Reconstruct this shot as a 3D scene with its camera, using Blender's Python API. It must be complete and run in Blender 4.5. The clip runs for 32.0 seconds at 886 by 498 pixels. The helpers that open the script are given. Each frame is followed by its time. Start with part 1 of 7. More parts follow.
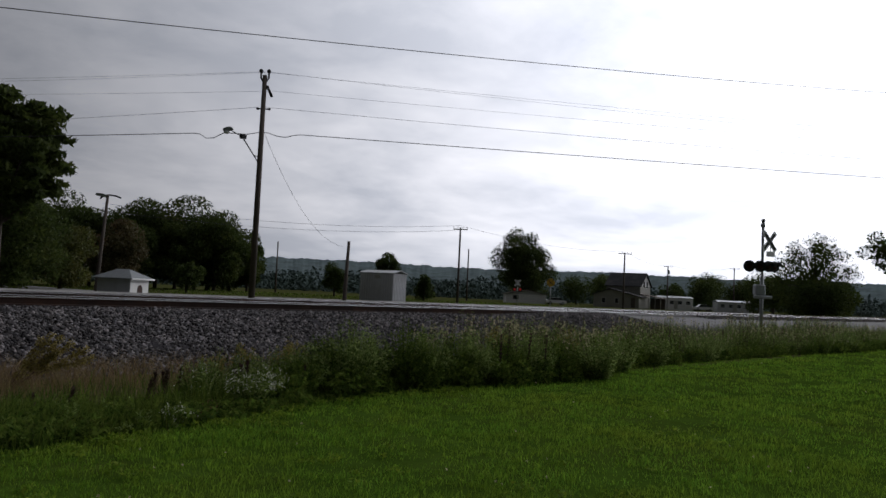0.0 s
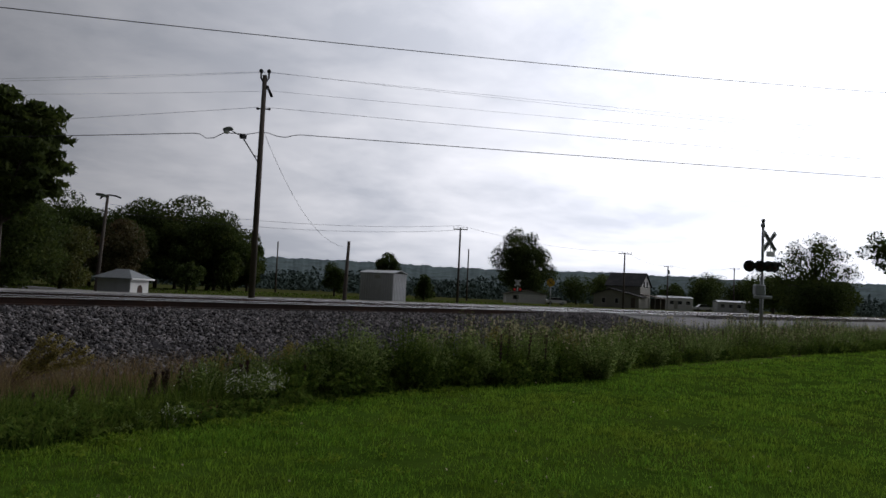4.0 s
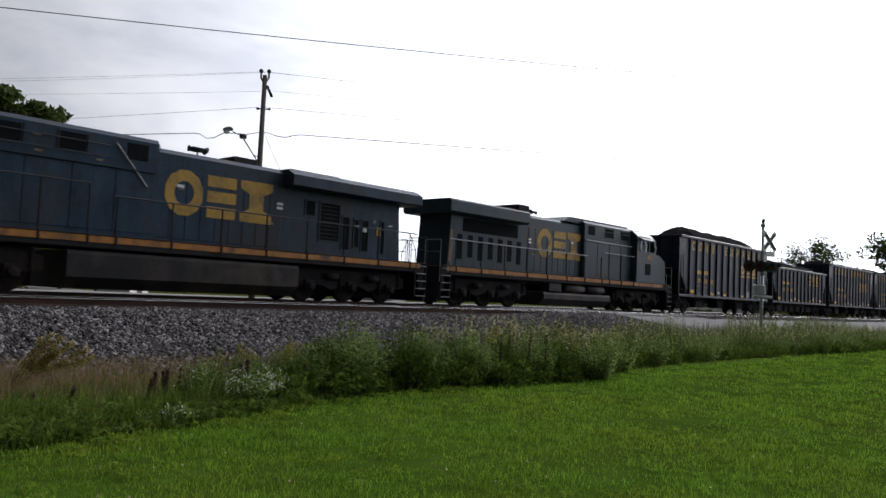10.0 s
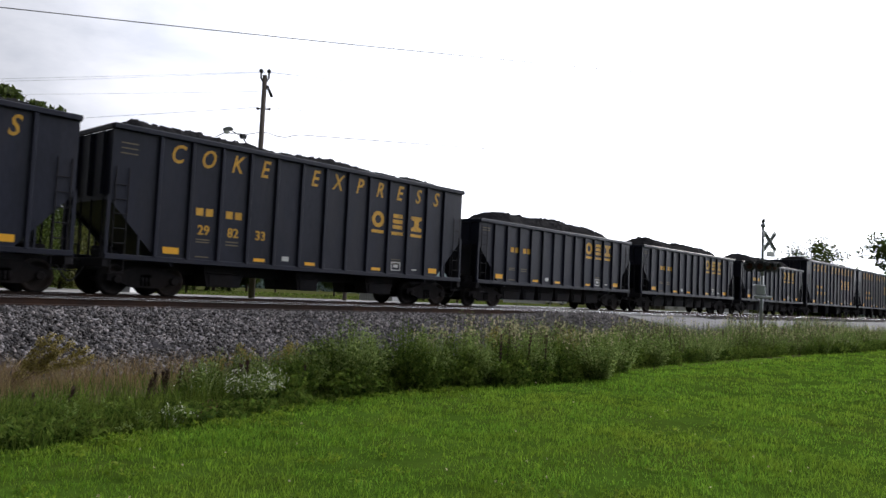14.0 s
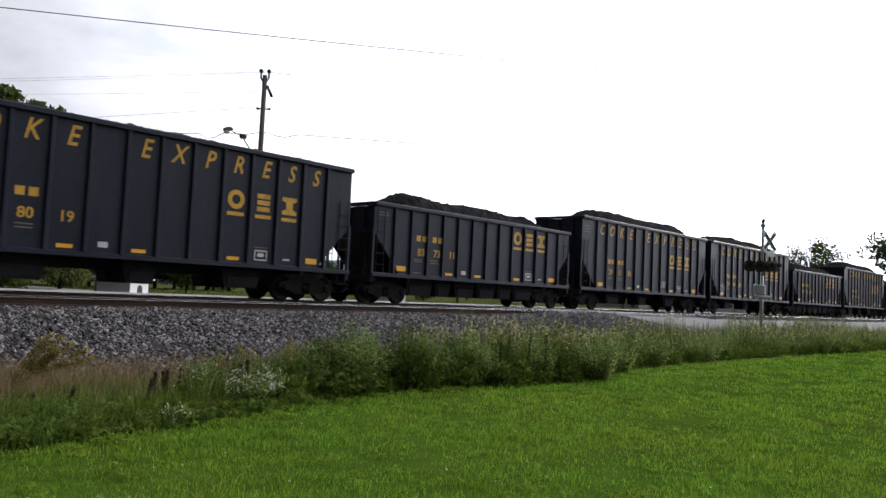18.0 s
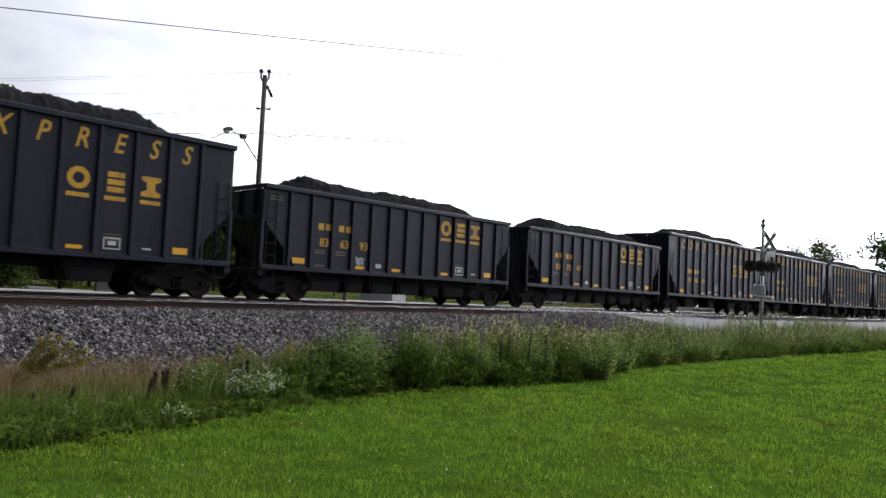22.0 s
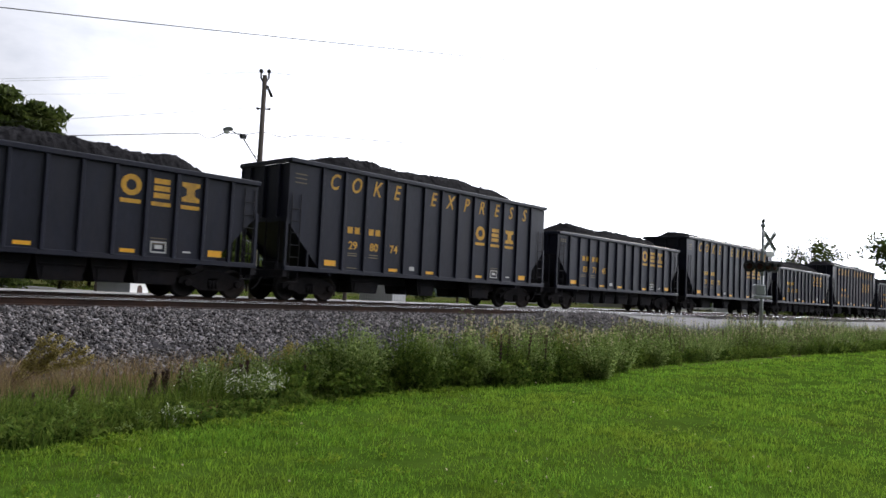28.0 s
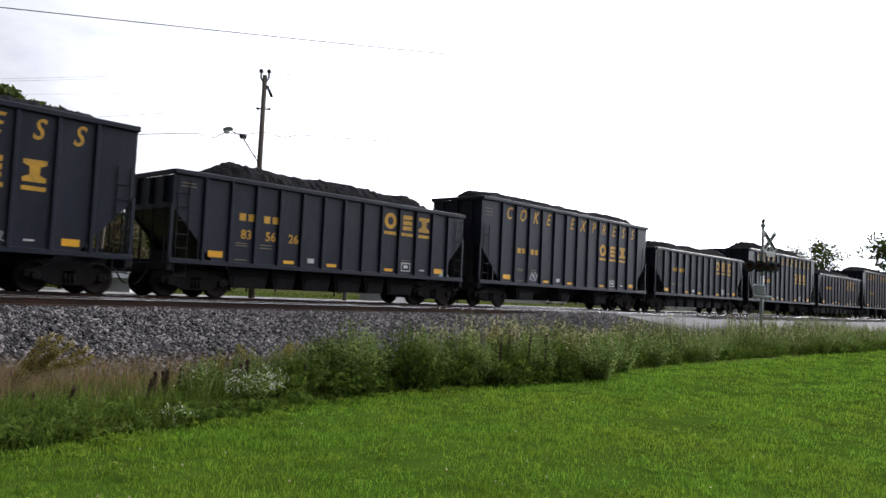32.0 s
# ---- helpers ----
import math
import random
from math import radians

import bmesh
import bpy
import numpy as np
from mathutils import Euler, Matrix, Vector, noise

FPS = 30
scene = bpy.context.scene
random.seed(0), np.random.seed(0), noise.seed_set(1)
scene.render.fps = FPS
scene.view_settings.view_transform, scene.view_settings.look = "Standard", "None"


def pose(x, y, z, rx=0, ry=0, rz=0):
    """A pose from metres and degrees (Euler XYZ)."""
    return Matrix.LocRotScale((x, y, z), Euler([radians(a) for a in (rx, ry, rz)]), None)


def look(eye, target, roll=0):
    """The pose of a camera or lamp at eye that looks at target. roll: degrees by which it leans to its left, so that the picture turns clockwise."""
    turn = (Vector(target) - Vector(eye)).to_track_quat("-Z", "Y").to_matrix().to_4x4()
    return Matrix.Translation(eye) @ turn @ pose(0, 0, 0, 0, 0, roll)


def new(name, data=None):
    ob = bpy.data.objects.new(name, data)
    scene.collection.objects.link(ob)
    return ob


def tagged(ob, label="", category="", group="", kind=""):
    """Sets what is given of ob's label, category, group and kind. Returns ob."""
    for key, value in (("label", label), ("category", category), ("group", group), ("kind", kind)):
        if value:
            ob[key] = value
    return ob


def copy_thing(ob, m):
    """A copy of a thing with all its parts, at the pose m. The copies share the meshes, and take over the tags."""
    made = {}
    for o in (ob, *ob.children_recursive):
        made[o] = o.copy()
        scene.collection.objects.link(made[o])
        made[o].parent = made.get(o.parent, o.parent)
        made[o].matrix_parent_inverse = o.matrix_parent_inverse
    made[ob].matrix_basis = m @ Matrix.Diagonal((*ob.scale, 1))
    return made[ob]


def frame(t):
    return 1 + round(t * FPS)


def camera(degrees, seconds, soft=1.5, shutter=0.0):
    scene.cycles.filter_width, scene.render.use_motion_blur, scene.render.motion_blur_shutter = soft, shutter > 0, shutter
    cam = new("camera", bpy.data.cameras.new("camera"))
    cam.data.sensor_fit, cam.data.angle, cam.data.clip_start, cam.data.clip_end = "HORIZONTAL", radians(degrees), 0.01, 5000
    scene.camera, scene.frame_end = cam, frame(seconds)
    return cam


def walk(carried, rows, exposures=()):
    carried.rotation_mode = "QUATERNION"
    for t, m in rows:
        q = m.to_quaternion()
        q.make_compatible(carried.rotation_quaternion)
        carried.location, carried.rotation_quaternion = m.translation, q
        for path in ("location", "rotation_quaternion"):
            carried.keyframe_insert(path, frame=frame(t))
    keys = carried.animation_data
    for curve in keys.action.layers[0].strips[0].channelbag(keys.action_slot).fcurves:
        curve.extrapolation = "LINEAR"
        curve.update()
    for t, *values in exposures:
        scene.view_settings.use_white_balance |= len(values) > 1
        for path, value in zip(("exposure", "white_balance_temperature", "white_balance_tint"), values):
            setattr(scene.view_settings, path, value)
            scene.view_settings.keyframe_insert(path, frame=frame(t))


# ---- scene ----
cam = camera(60, 32.0, soft=1.5, shutter=0.08)
EYE = (0.0, 0.0, 0.4956)
VIEW = look(EYE, (7.34413, 6.76236, 1.07368), 2.713)
walk(cam, [(0.0, VIEW), (32.0, VIEW)],
     exposures=[(0.0, -1.5), (7.5, -1.5), (8.5, -1.38), (9.0, -1.22), (9.5, -0.92), (10.0, -0.5), (10.6, -0.3), (11.0, -0.16), (14.0, -0.08), (18.0, -0.02), (25.0, 0.1), (32.0, 0.2)])

# ---- world and sun ----
SUN_AZ, SUN_EL = radians(88), radians(24)      # azimuth from +Y towards +X
SUN_DIR = Vector((math.sin(SUN_AZ) * math.cos(SUN_EL), math.cos(SUN_AZ) * math.cos(SUN_EL), math.sin(SUN_EL)))
world = bpy.data.worlds.new("world")
scene.world = world
world.use_nodes = True


def link(nt, a, b):
    nt.links.new(a, b)


def node(nt, kind, **kw):
    n = nt.nodes.new(kind)
    for k, v in kw.items():
        if k in n.inputs:
            n.inputs[k].default_value = v
    return n


def math_node(nt, op, a, b=None, clamp=False):
    n = nt.nodes.new("ShaderNodeMath")
    n.operation, n.use_clamp = op, clamp
    for i, v in enumerate((a, b)):
        if v is None:
            continue
        if isinstance(v, (int, float)):
            n.inputs[i].default_value = v
        else:
            nt.links.new(v, n.inputs[i])
    return n.outputs[0]


def mix_rgb(nt, fac, a, b, blend="MIX"):
    n = nt.nodes.new("ShaderNodeMix")
    n.data_type, n.blend_type = "RGBA", blend
    for sock, v in ((n.inputs[0], fac), (n.inputs[6], a), (n.inputs[7], b)):
        if isinstance(v, (int, float)):
            sock.default_value = v
        elif isinstance(v, tuple):
            sock.default_value = (*v, 1) if len(v) == 3 else v
        else:
            nt.links.new(v, sock)
    return n.outputs[2]


def build_world():
    nt = world.node_tree
    nt.nodes.clear()
    out = nt.nodes.new("ShaderNodeOutputWorld")
    bg = nt.nodes.new("ShaderNodeBackground")
    coord = nt.nodes.new("ShaderNodeTexCoord")
    sky = nt.nodes.new("ShaderNodeTexSky")
    sky.sky_type, sky.sun_disc = "NISHITA", False
    sky.sun_elevation, sky.sun_rotation = SUN_EL, SUN_AZ
    d = coord.outputs["Generated"]
    # cloud deck: direction divided by its height, so that the clouds flatten towards the horizon
    sep = nt.nodes.new("ShaderNodeSeparateXYZ")
    link(nt, d, sep.inputs[0])
    zz = math_node(nt, "ADD", math_node(nt, "MAXIMUM", sep.outputs[2], 0.0), 0.16)
    comb = nt.nodes.new("ShaderNodeCombineXYZ")
    link(nt, math_node(nt, "DIVIDE", sep.outputs[0], zz), comb.inputs[0])
    link(nt, math_node(nt, "DIVIDE", sep.outputs[1], zz), comb.inputs[1])
    n1 = node(nt, "ShaderNodeTexNoise", Scale=0.9, Detail=7.0, Roughness=0.55, Distortion=0.5)
    link(nt, comb.outputs[0], n1.inputs["Vector"])
    n2 = node(nt, "ShaderNodeTexNoise", Scale=3.3, Detail=6.0, Roughness=0.6, Distortion=0.3)
    link(nt, comb.outputs[0], n2.inputs["Vector"])
    c = math_node(nt, "ADD", math_node(nt, "MULTIPLY", n1.outputs[0], 0.7), math_node(nt, "MULTIPLY", n2.outputs[0], 0.3))
    ramp = nt.nodes.new("ShaderNodeValToRGB")
    ramp.color_ramp.elements[0].position, ramp.color_ramp.elements[0].color = 0.38, (0.72, 0.755, 0.86, 1)
    ramp.color_ramp.elements[1].position, ramp.color_ramp.elements[1].color = 0.64, (1.12, 1.13, 1.22, 1)
    link(nt, c, ramp.inputs[0])
    # the veiled sun brightens the deck around it
    dot = nt.nodes.new("ShaderNodeVectorMath")
    dot.operation = "DOT_PRODUCT"
    link(nt, d, dot.inputs[0])
    dot.inputs[1].default_value = SUN_DIR
    near = math_node(nt, "MAXIMUM", dot.outputs["Value"], 0.0)
    glow = math_node(nt, "ADD", math_node(nt, "MULTIPLY", math_node(nt, "POWER", near, 2.5), 3.8),
                     math_node(nt, "MULTIPLY", math_node(nt, "POWER", near, 24.0), 3.0))
    scaled = nt.nodes.new("ShaderNodeVectorMath")
    scaled.operation = "SCALE"
    link(nt, ramp.outputs[0], scaled.inputs[0])
    # the deck is thicker and darker on the side away from the sun
    away = nt.nodes.new("ShaderNodeMapRange")
    away.interpolation_type = "SMOOTHSTEP"
    for i, v in zip((1, 2, 3, 4), (-0.55, 0.36, 0.09, 0.52)):
        away.inputs[i].default_value = v
    link(nt, dot.outputs["Value"], away.inputs[0])
    # the deck thins and pales towards the horizon
    low = nt.nodes.new("ShaderNodeMapRange")
    low.interpolation_type = "SMOOTHSTEP"
    for i, v in zip((1, 2, 3, 4), (0.02, 0.30, 1.03, 0.97)):
        low.inputs[i].default_value = v
    link(nt, sep.outputs[2], low.inputs[0])
    link(nt, math_node(nt, "MULTIPLY", math_node(nt, "ADD", glow, away.outputs[0]), low.outputs[0]), scaled.inputs["Scale"])
    thin = nt.nodes.new("ShaderNodeVectorMath")
    thin.operation = "SCALE"
    link(nt, sky.outputs[0], thin.inputs[0])
    thin.inputs["Scale"].default_value = 0.06
    cover = math_node(nt, "MULTIPLY", math_node(nt, "SUBTRACT", c, 0.16), 6.0, True)
    col = mix_rgb(nt, cover, thin.outputs[0], scaled.outputs[0])
    link(nt, col, bg.inputs["Color"])
    bg.inputs["Strength"].default_value = 1.0
    link(nt, bg.outputs[0], out.inputs[0])


build_world()
sun = new("sun", bpy.data.lights.new("sun", "SUN"))
sun.data.energy, sun.data.angle, sun.data.color = 1.2, radians(12), (1.0, 0.95, 0.86)
sun.matrix_world = look(SUN_DIR * 50, (0, 0, 0))

# ---- materials ----


def material(name, colour, rough=0.7, metal=0.0, vary=0.25, scale=3.0, stain=None, stain_amt=0.35, stain_scale=0.6, bump=0.2, bump_scale=40.0,
             random_by=None, random_amt=0.25, random_pow=1.0, alt=None, translucent=0.0, stretch=(1, 1, 1), spec=0.4):
    """A painted or natural surface: base colour, two scales of variation, an optional stain and fine relief."""
    m = bpy.data.materials.new(name)
    m.use_nodes = True
    nt = m.node_tree
    bsdf = nt.nodes["Principled BSDF"]
    coord = nt.nodes.new("ShaderNodeTexCoord")
    mp = nt.nodes.new("ShaderNodeMapping")
    mp.inputs["Scale"].default_value = stretch
    link(nt, coord.outputs["Object"], mp.inputs[0])
    n1 = node(nt, "ShaderNodeTexNoise", Scale=scale, Detail=5.0, Roughness=0.6)
    n2 = node(nt, "ShaderNodeTexNoise", Scale=scale * 9, Detail=3.0, Roughness=0.6)
    n3 = node(nt, "ShaderNodeTexNoise", Scale=stain_scale, Detail=6.0, Roughness=0.65, Distortion=0.4)
    for n in (n1, n2, n3):
        link(nt, mp.outputs[0], n.inputs["Vector"])
    dark = tuple(c * (1 - vary) for c in colour)
    lite = tuple(min(1, c * (1 + vary)) for c in colour)
    f = math_node(nt, "ADD", math_node(nt, "MULTIPLY", n1.outputs[0], 0.6), math_node(nt, "MULTIPLY", n2.outputs[0], 0.4))
    f = math_node(nt, "MULTIPLY", math_node(nt, "SUBTRACT", f, 0.3), 2.5, True)
    col = mix_rgb(nt, f, dark, lite)
    if stain:
        s = math_node(nt, "MULTIPLY", math_node(nt, "SUBTRACT", n3.outputs[0], 0.48), 5.0, True)
        col = mix_rgb(nt, math_node(nt, "MULTIPLY", s, stain_amt), col, stain)
    if random_by:
        if random_by == "object":
            rnd = nt.nodes.new("ShaderNodeObjectInfo").outputs["Random"]
        else:
            rnd = nt.nodes.new("ShaderNodeNewGeometry").outputs["Random Per Island"]
        if alt:
            other = math_node(nt, "FRACT", math_node(nt, "MULTIPLY", rnd, 37.7))
            col = mix_rgb(nt, math_node(nt, "POWER", other, 1.6), col, alt)
        k = math_node(nt, "ADD", math_node(nt, "MULTIPLY", math_node(nt, "POWER", rnd, random_pow), (1 + random_pow) * random_amt), 1 - random_amt)
        sc = nt.nodes.new("ShaderNodeVectorMath")
        sc.operation = "SCALE"
        link(nt, col, sc.inputs[0])
        link(nt, k, sc.inputs["Scale"])
        col = sc.outputs[0]
    link(nt, col, bsdf.inputs["Base Color"])
    link(nt, math_node(nt, "ADD", math_node(nt, "MULTIPLY", n1.outputs[0], 0.25), rough - 0.12, True), bsdf.inputs["Roughness"])
    bsdf.inputs["Metallic"].default_value = metal
    bsdf.inputs["Specular IOR Level"].default_value = spec
    if bump:
        b = node(nt, "ShaderNodeBump", Strength=bump, Distance=0.02)
        n4 = node(nt, "ShaderNodeTexNoise", Scale=bump_scale, Detail=4.0)
        link(nt, mp.outputs[0], n4.inputs["Vector"])
        link(nt, n4.outputs[0], b.inputs["Height"])
        link(nt, b.outputs[0], bsdf.inputs["Normal"])
    if translucent:
        tr = nt.nodes.new("ShaderNodeBsdfTranslucent")
        link(nt, col, tr.inputs[0])
        mx = nt.nodes.new("ShaderNodeMixShader")
        mx.inputs[0].default_value = translucent
        link(nt, bsdf.outputs[0], mx.inputs[1])
        link(nt, tr.outputs[0], mx.inputs[2])
        link(nt, mx.outputs[0], nt.nodes["Material Output"].inputs[0])
    return m


def glow_material(name, colour, strength):
    m = bpy.data.materials.new(name)
    m.use_nodes = True
    b = m.node_tree.nodes["Principled BSDF"]
    b.inputs["Base Color"].default_value = (*colour, 1)
    b.inputs["Emission Color"].default_value = (*colour, 1)
    b.inputs["Emission Strength"].default_value = strength
    return m


def glass_material(name, tint=(0.012, 0.014, 0.017)):
    m = bpy.data.materials.new(name)
    m.use_nodes = True
    b = m.node_tree.nodes["Principled BSDF"]
    b.inputs["Base Color"].default_value = (*tint, 1)
    b.inputs["Roughness"].default_value = 0.06
    b.inputs["Specular IOR Level"].default_value = 0.35
    return m


def clear_glass(name):
    m = bpy.data.materials.new(name)
    m.use_nodes = True
    b = m.node_tree.nodes["Principled BSDF"]
    b.inputs["Base Color"].default_value = (0.62, 0.68, 0.68, 1)
    b.inputs["Roughness"].default_value = 0.02
    b.inputs["IOR"].default_value = 1.2
    b.inputs["Transmission Weight"].default_value = 1.0
    return m


M = dict(
    cab_glass=clear_glass("cab_window_glass"),
    hopper=material("hopper_paint", (0.0160, 0.0178, 0.0305), 0.42, spec=0.22, vary=0.35, scale=1.2, stain=(0.032, 0.030, 0.037), stain_amt=0.5, stain_scale=0.8, bump=0.08, stretch=(1, 1, 0.35), random_by="object", random_amt=0.14),
    sill=material("underframe_black", (0.023, 0.0222, 0.0255), 0.8, spec=0.15, vary=0.4, stain=(0.035, 0.026, 0.022), stain_amt=0.3, bump=0.2),
    bay=material("bay_steel", (0.020, 0.0195, 0.0225), 0.75, spec=0.1, vary=0.4, stain=(0.035, 0.026, 0.022), stain_amt=0.4, bump=0.2),
    truck=material("cast_truck_steel", (0.014, 0.013, 0.014), 0.85, spec=0.1, vary=0.45, stain=(0.036, 0.026, 0.022), stain_amt=0.4, bump=0.3),
    wheel=material("wheel_steel", (0.016, 0.015, 0.015), 0.75, spec=0.1, vary=0.4, stain=(0.08, 0.05, 0.035), bump=0.1),
    yellow=material("stencil_yellow", (0.62, 0.33, 0.03), 0.6, vary=0.25, scale=6, stain=(0.12, 0.09, 0.05), stain_amt=0.55, stain_scale=3, bump=0),
    reflector=material("reflector_yellow", (0.85, 0.42, 0.02), 0.4, vary=0.12, scale=8, bump=0),
    white=material("stencil_white", (0.6, 0.6, 0.58), 0.6, vary=0.2, scale=8, stain=(0.2, 0.18, 0.16), stain_amt=0.5, stain_scale=4, bump=0),
    dull=material("worn_stencil", (0.16, 0.13, 0.08), 0.7, vary=0.3, bump=0),
    coal=material("coke_lumps", (0.014, 0.0135, 0.015), 0.95, vary=0.6, scale=10, spec=0.05, bump=1.0, bump_scale=22, random_by="island", random_amt=0.4),
    blue=material("loco_blue", (0.017, 0.035, 0.060), 0.45, spec=0.18, vary=0.5, scale=1.6, stain=(0.040, 0.030, 0.024), stain_amt=0.85, stain_scale=0.5, bump=0.06, stretch=(1, 1, 0.4)),
    grey=material("loco_grey", (0.018, 0.033, 0.045), 0.42, spec=0.2, vary=0.5, scale=1.6, stain=(0.036, 0.031, 0.028), stain_amt=0.8, stain_scale=0.6, bump=0.06, stretch=(1, 1, 0.4)),
    loco_yellow=material("loco_yellow", (0.150, 0.085, 0.026), 0.55, vary=0.3, scale=2, stain=(0.045, 0.034, 0.026), stain_amt=0.6, stain_scale=0.9, bump=0.04),
    stripe=material("sill_orange", (0.34, 0.140, 0.022), 0.6, vary=0.35, scale=2.5, stain=(0.06, 0.034, 0.022), stain_amt=0.9, stain_scale=1.2, bump=0.03),
    screen=material("dark_screen", (0.008, 0.009, 0.011), 0.8, spec=0.05, vary=0.3, bump=0.3, bump_scale=80),
    roof_pale=material("pale_roof", (0.42, 0.44, 0.46), 0.45, vary=0.15, scale=2, bump=0.03),
    rail_white=material("handrail_pale", (0.20, 0.21, 0.22), 0.5, vary=0.2, bump=0),
    tank=material("fuel_tank", (0.020, 0.0195, 0.021), 0.6, spec=0.15, vary=0.35, stain=(0.09, 0.07, 0.05), stain_amt=0.5, bump=0.1),
    glass=glass_material("dark_glass"),
    lamp=glow_material("headlight_glow", (1.0, 0.62, 0.46), 1.6),
    lit_red=glow_material("lit_red_lens", (0.8, 0.05, 0.04), 0.25),
    red=material("signal_red", (0.06, 0.012, 0.012), 0.4, vary=0.15, bump=0),
    rail=material("rail_rust", (0.036, 0.025, 0.021), 0.75, spec=0.1, vary=0.35, scale=5, stain=(0.10, 0.05, 0.03), stain_amt=0.5, bump=0.2),
    rail_top=material("rail_polished", (0.62, 0.61, 0.60), 0.22, metal=1.0, vary=0.1, scale=3, bump=0.02, stretch=(0.05, 1, 1)),
    tie=material("creosoted_tie", (0.034, 0.026, 0.024), 0.9, spec=0.1, vary=0.4, scale=3, stain=(0.12, 0.10, 0.09), stain_amt=0.3, bump=0.5, random_by="object", stretch=(1, 0.2, 1)),
    # bed darker than its stones: the shade in their gaps is put into its colour
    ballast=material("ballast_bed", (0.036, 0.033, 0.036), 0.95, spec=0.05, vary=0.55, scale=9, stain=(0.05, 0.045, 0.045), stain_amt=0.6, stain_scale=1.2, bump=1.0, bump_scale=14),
    stone=material("ballast_stone", (0.082, 0.078, 0.081), 0.9, spec=0.1, vary=0.3, scale=6, bump=0.4, bump_scale=30, random_by="island", random_amt=0.66, random_pow=2.6, alt=(0.115, 0.102, 0.098)),
    soil=material("meadow_soil", (0.060, 0.066, 0.022), 0.95, vary=0.35, scale=0.6, stain=(0.075, 0.062, 0.036), stain_amt=0.4, stain_scale=0.12, spec=0.0, bump=0.6, bump_scale=8),
    lawn=material("lawn_turf", (0.044, 0.082, 0.010), 0.95, vary=0.4, scale=1.6, stain=(0.058, 0.072, 0.014), stain_amt=0.5, stain_scale=0.5, spec=0.0, bump=0.8, bump_scale=30),
    blade=material("lawn_blades", (0.097, 0.200, 0.021), 0.6, vary=0.4, scale=0.8, stain=(0.178, 0.208, 0.024), stain_amt=0.75, stain_scale=0.45, spec=0.03, bump=0, random_by="island", random_amt=0.42, alt=(0.175, 0.275, 0.026), translucent=0.55),
    weed=material("weed_leaf", (0.155, 0.225, 0.062), 0.7, vary=0.35, scale=1.0, stain=(0.08, 0.12, 0.022), stain_amt=0.5, stain_scale=0.7, spec=0.04, bump=0, random_by="island", random_amt=0.5, alt=(0.25, 0.30, 0.098), translucent=0.6),
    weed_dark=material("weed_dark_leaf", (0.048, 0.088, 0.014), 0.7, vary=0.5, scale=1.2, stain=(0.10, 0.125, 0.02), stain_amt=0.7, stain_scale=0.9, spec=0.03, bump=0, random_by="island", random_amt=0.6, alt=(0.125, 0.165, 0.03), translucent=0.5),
    clover=material("broad_leaf", (0.095, 0.175, 0.016), 0.6, vary=0.3, scale=2.0, spec=0.05, bump=0, random_by="island", random_amt=0.4, alt=(0.20, 0.26, 0.03), translucent=0.45),
    reddish=material("reddened_leaf", (0.20, 0.075, 0.05), 0.7, vary=0.3, bump=0, random_by="island", random_amt=0.4, alt=(0.26, 0.16, 0.08), translucent=0.35),
    straw=material("dry_grass", (0.185, 0.118, 0.070), 0.85, vary=0.3, scale=1.5, bump=0, random_by="island", random_amt=0.4, alt=(0.24, 0.19, 0.07), translucent=0.3),
    russet=material("dock_brown", (0.055, 0.030, 0.020), 0.9, vary=0.35, bump=0, random_by="island", random_amt=0.4),
    plume=material("golden_plume", (0.25, 0.20, 0.055), 0.85, vary=0.3, bump=0, random_by="island", random_amt=0.4, translucent=0.3),
    seed=material("seed_head", (0.50, 0.43, 0.27), 0.85, vary=0.3, bump=0, random_by="island", random_amt=0.35, translucent=0.3),
    scrawl=material("spray_paint", (0.42, 0.43, 0.45), 0.6, vary=0.3, scale=6, bump=0),
    faded=material("faded_yellow", (0.36, 0.215, 0.035), 0.65, vary=0.3, scale=3, stain=(0.05, 0.045, 0.04), stain_amt=0.7, stain_scale=1.5, bump=0),
    petal=material("white_petal", (0.60, 0.62, 0.48), 0.7, vary=0.1, bump=0, random_by="island", random_amt=0.2, translucent=0.3),
    road=material("road_asphalt", (0.19, 0.186, 0.184), 0.9, vary=0.25, scale=1.5, stain=(0.13, 0.128, 0.125), stain_amt=0.5, stain_scale=0.5, spec=0.1, bump=0.3, bump_scale=60),
    pale_gravel=material("pale_gravel", (0.26, 0.25, 0.24), 0.95, vary=0.2, scale=2.0, stain=(0.22, 0.21, 0.19), stain_amt=0.4, stain_scale=0.4, spec=0.1, bump=0.5, bump_scale=20),
    gravel=material("gravel_shoulder", (0.085, 0.081, 0.080), 0.95, vary=0.3, scale=5, stain=(0.06, 0.057, 0.055), stain_amt=0.4, spec=0.1, bump=0.8, bump_scale=20),
    bark=material("bark", (0.055, 0.043, 0.035), 0.95, vary=0.35, scale=3, bump=0.8, bump_scale=14, stretch=(1, 1, 0.25)),
    leaf=material("tree_leaf", (0.050, 0.072, 0.018), 0.75, vary=0.35, scale=0.3, stain=(0.095, 0.105, 0.022), stain_amt=0.6, stain_scale=0.25, spec=0.15, bump=0, random_by="island", random_amt=0.45, translucent=0.42),
    leaf_yellow=material("tree_leaf_yellowing", (0.085, 0.095, 0.020), 0.75, vary=0.25, scale=0.3, stain=(0.13, 0.08, 0.02), stain_amt=0.5, stain_scale=0.3, bump=0, random_by="island", random_amt=0.4, translucent=0.3),
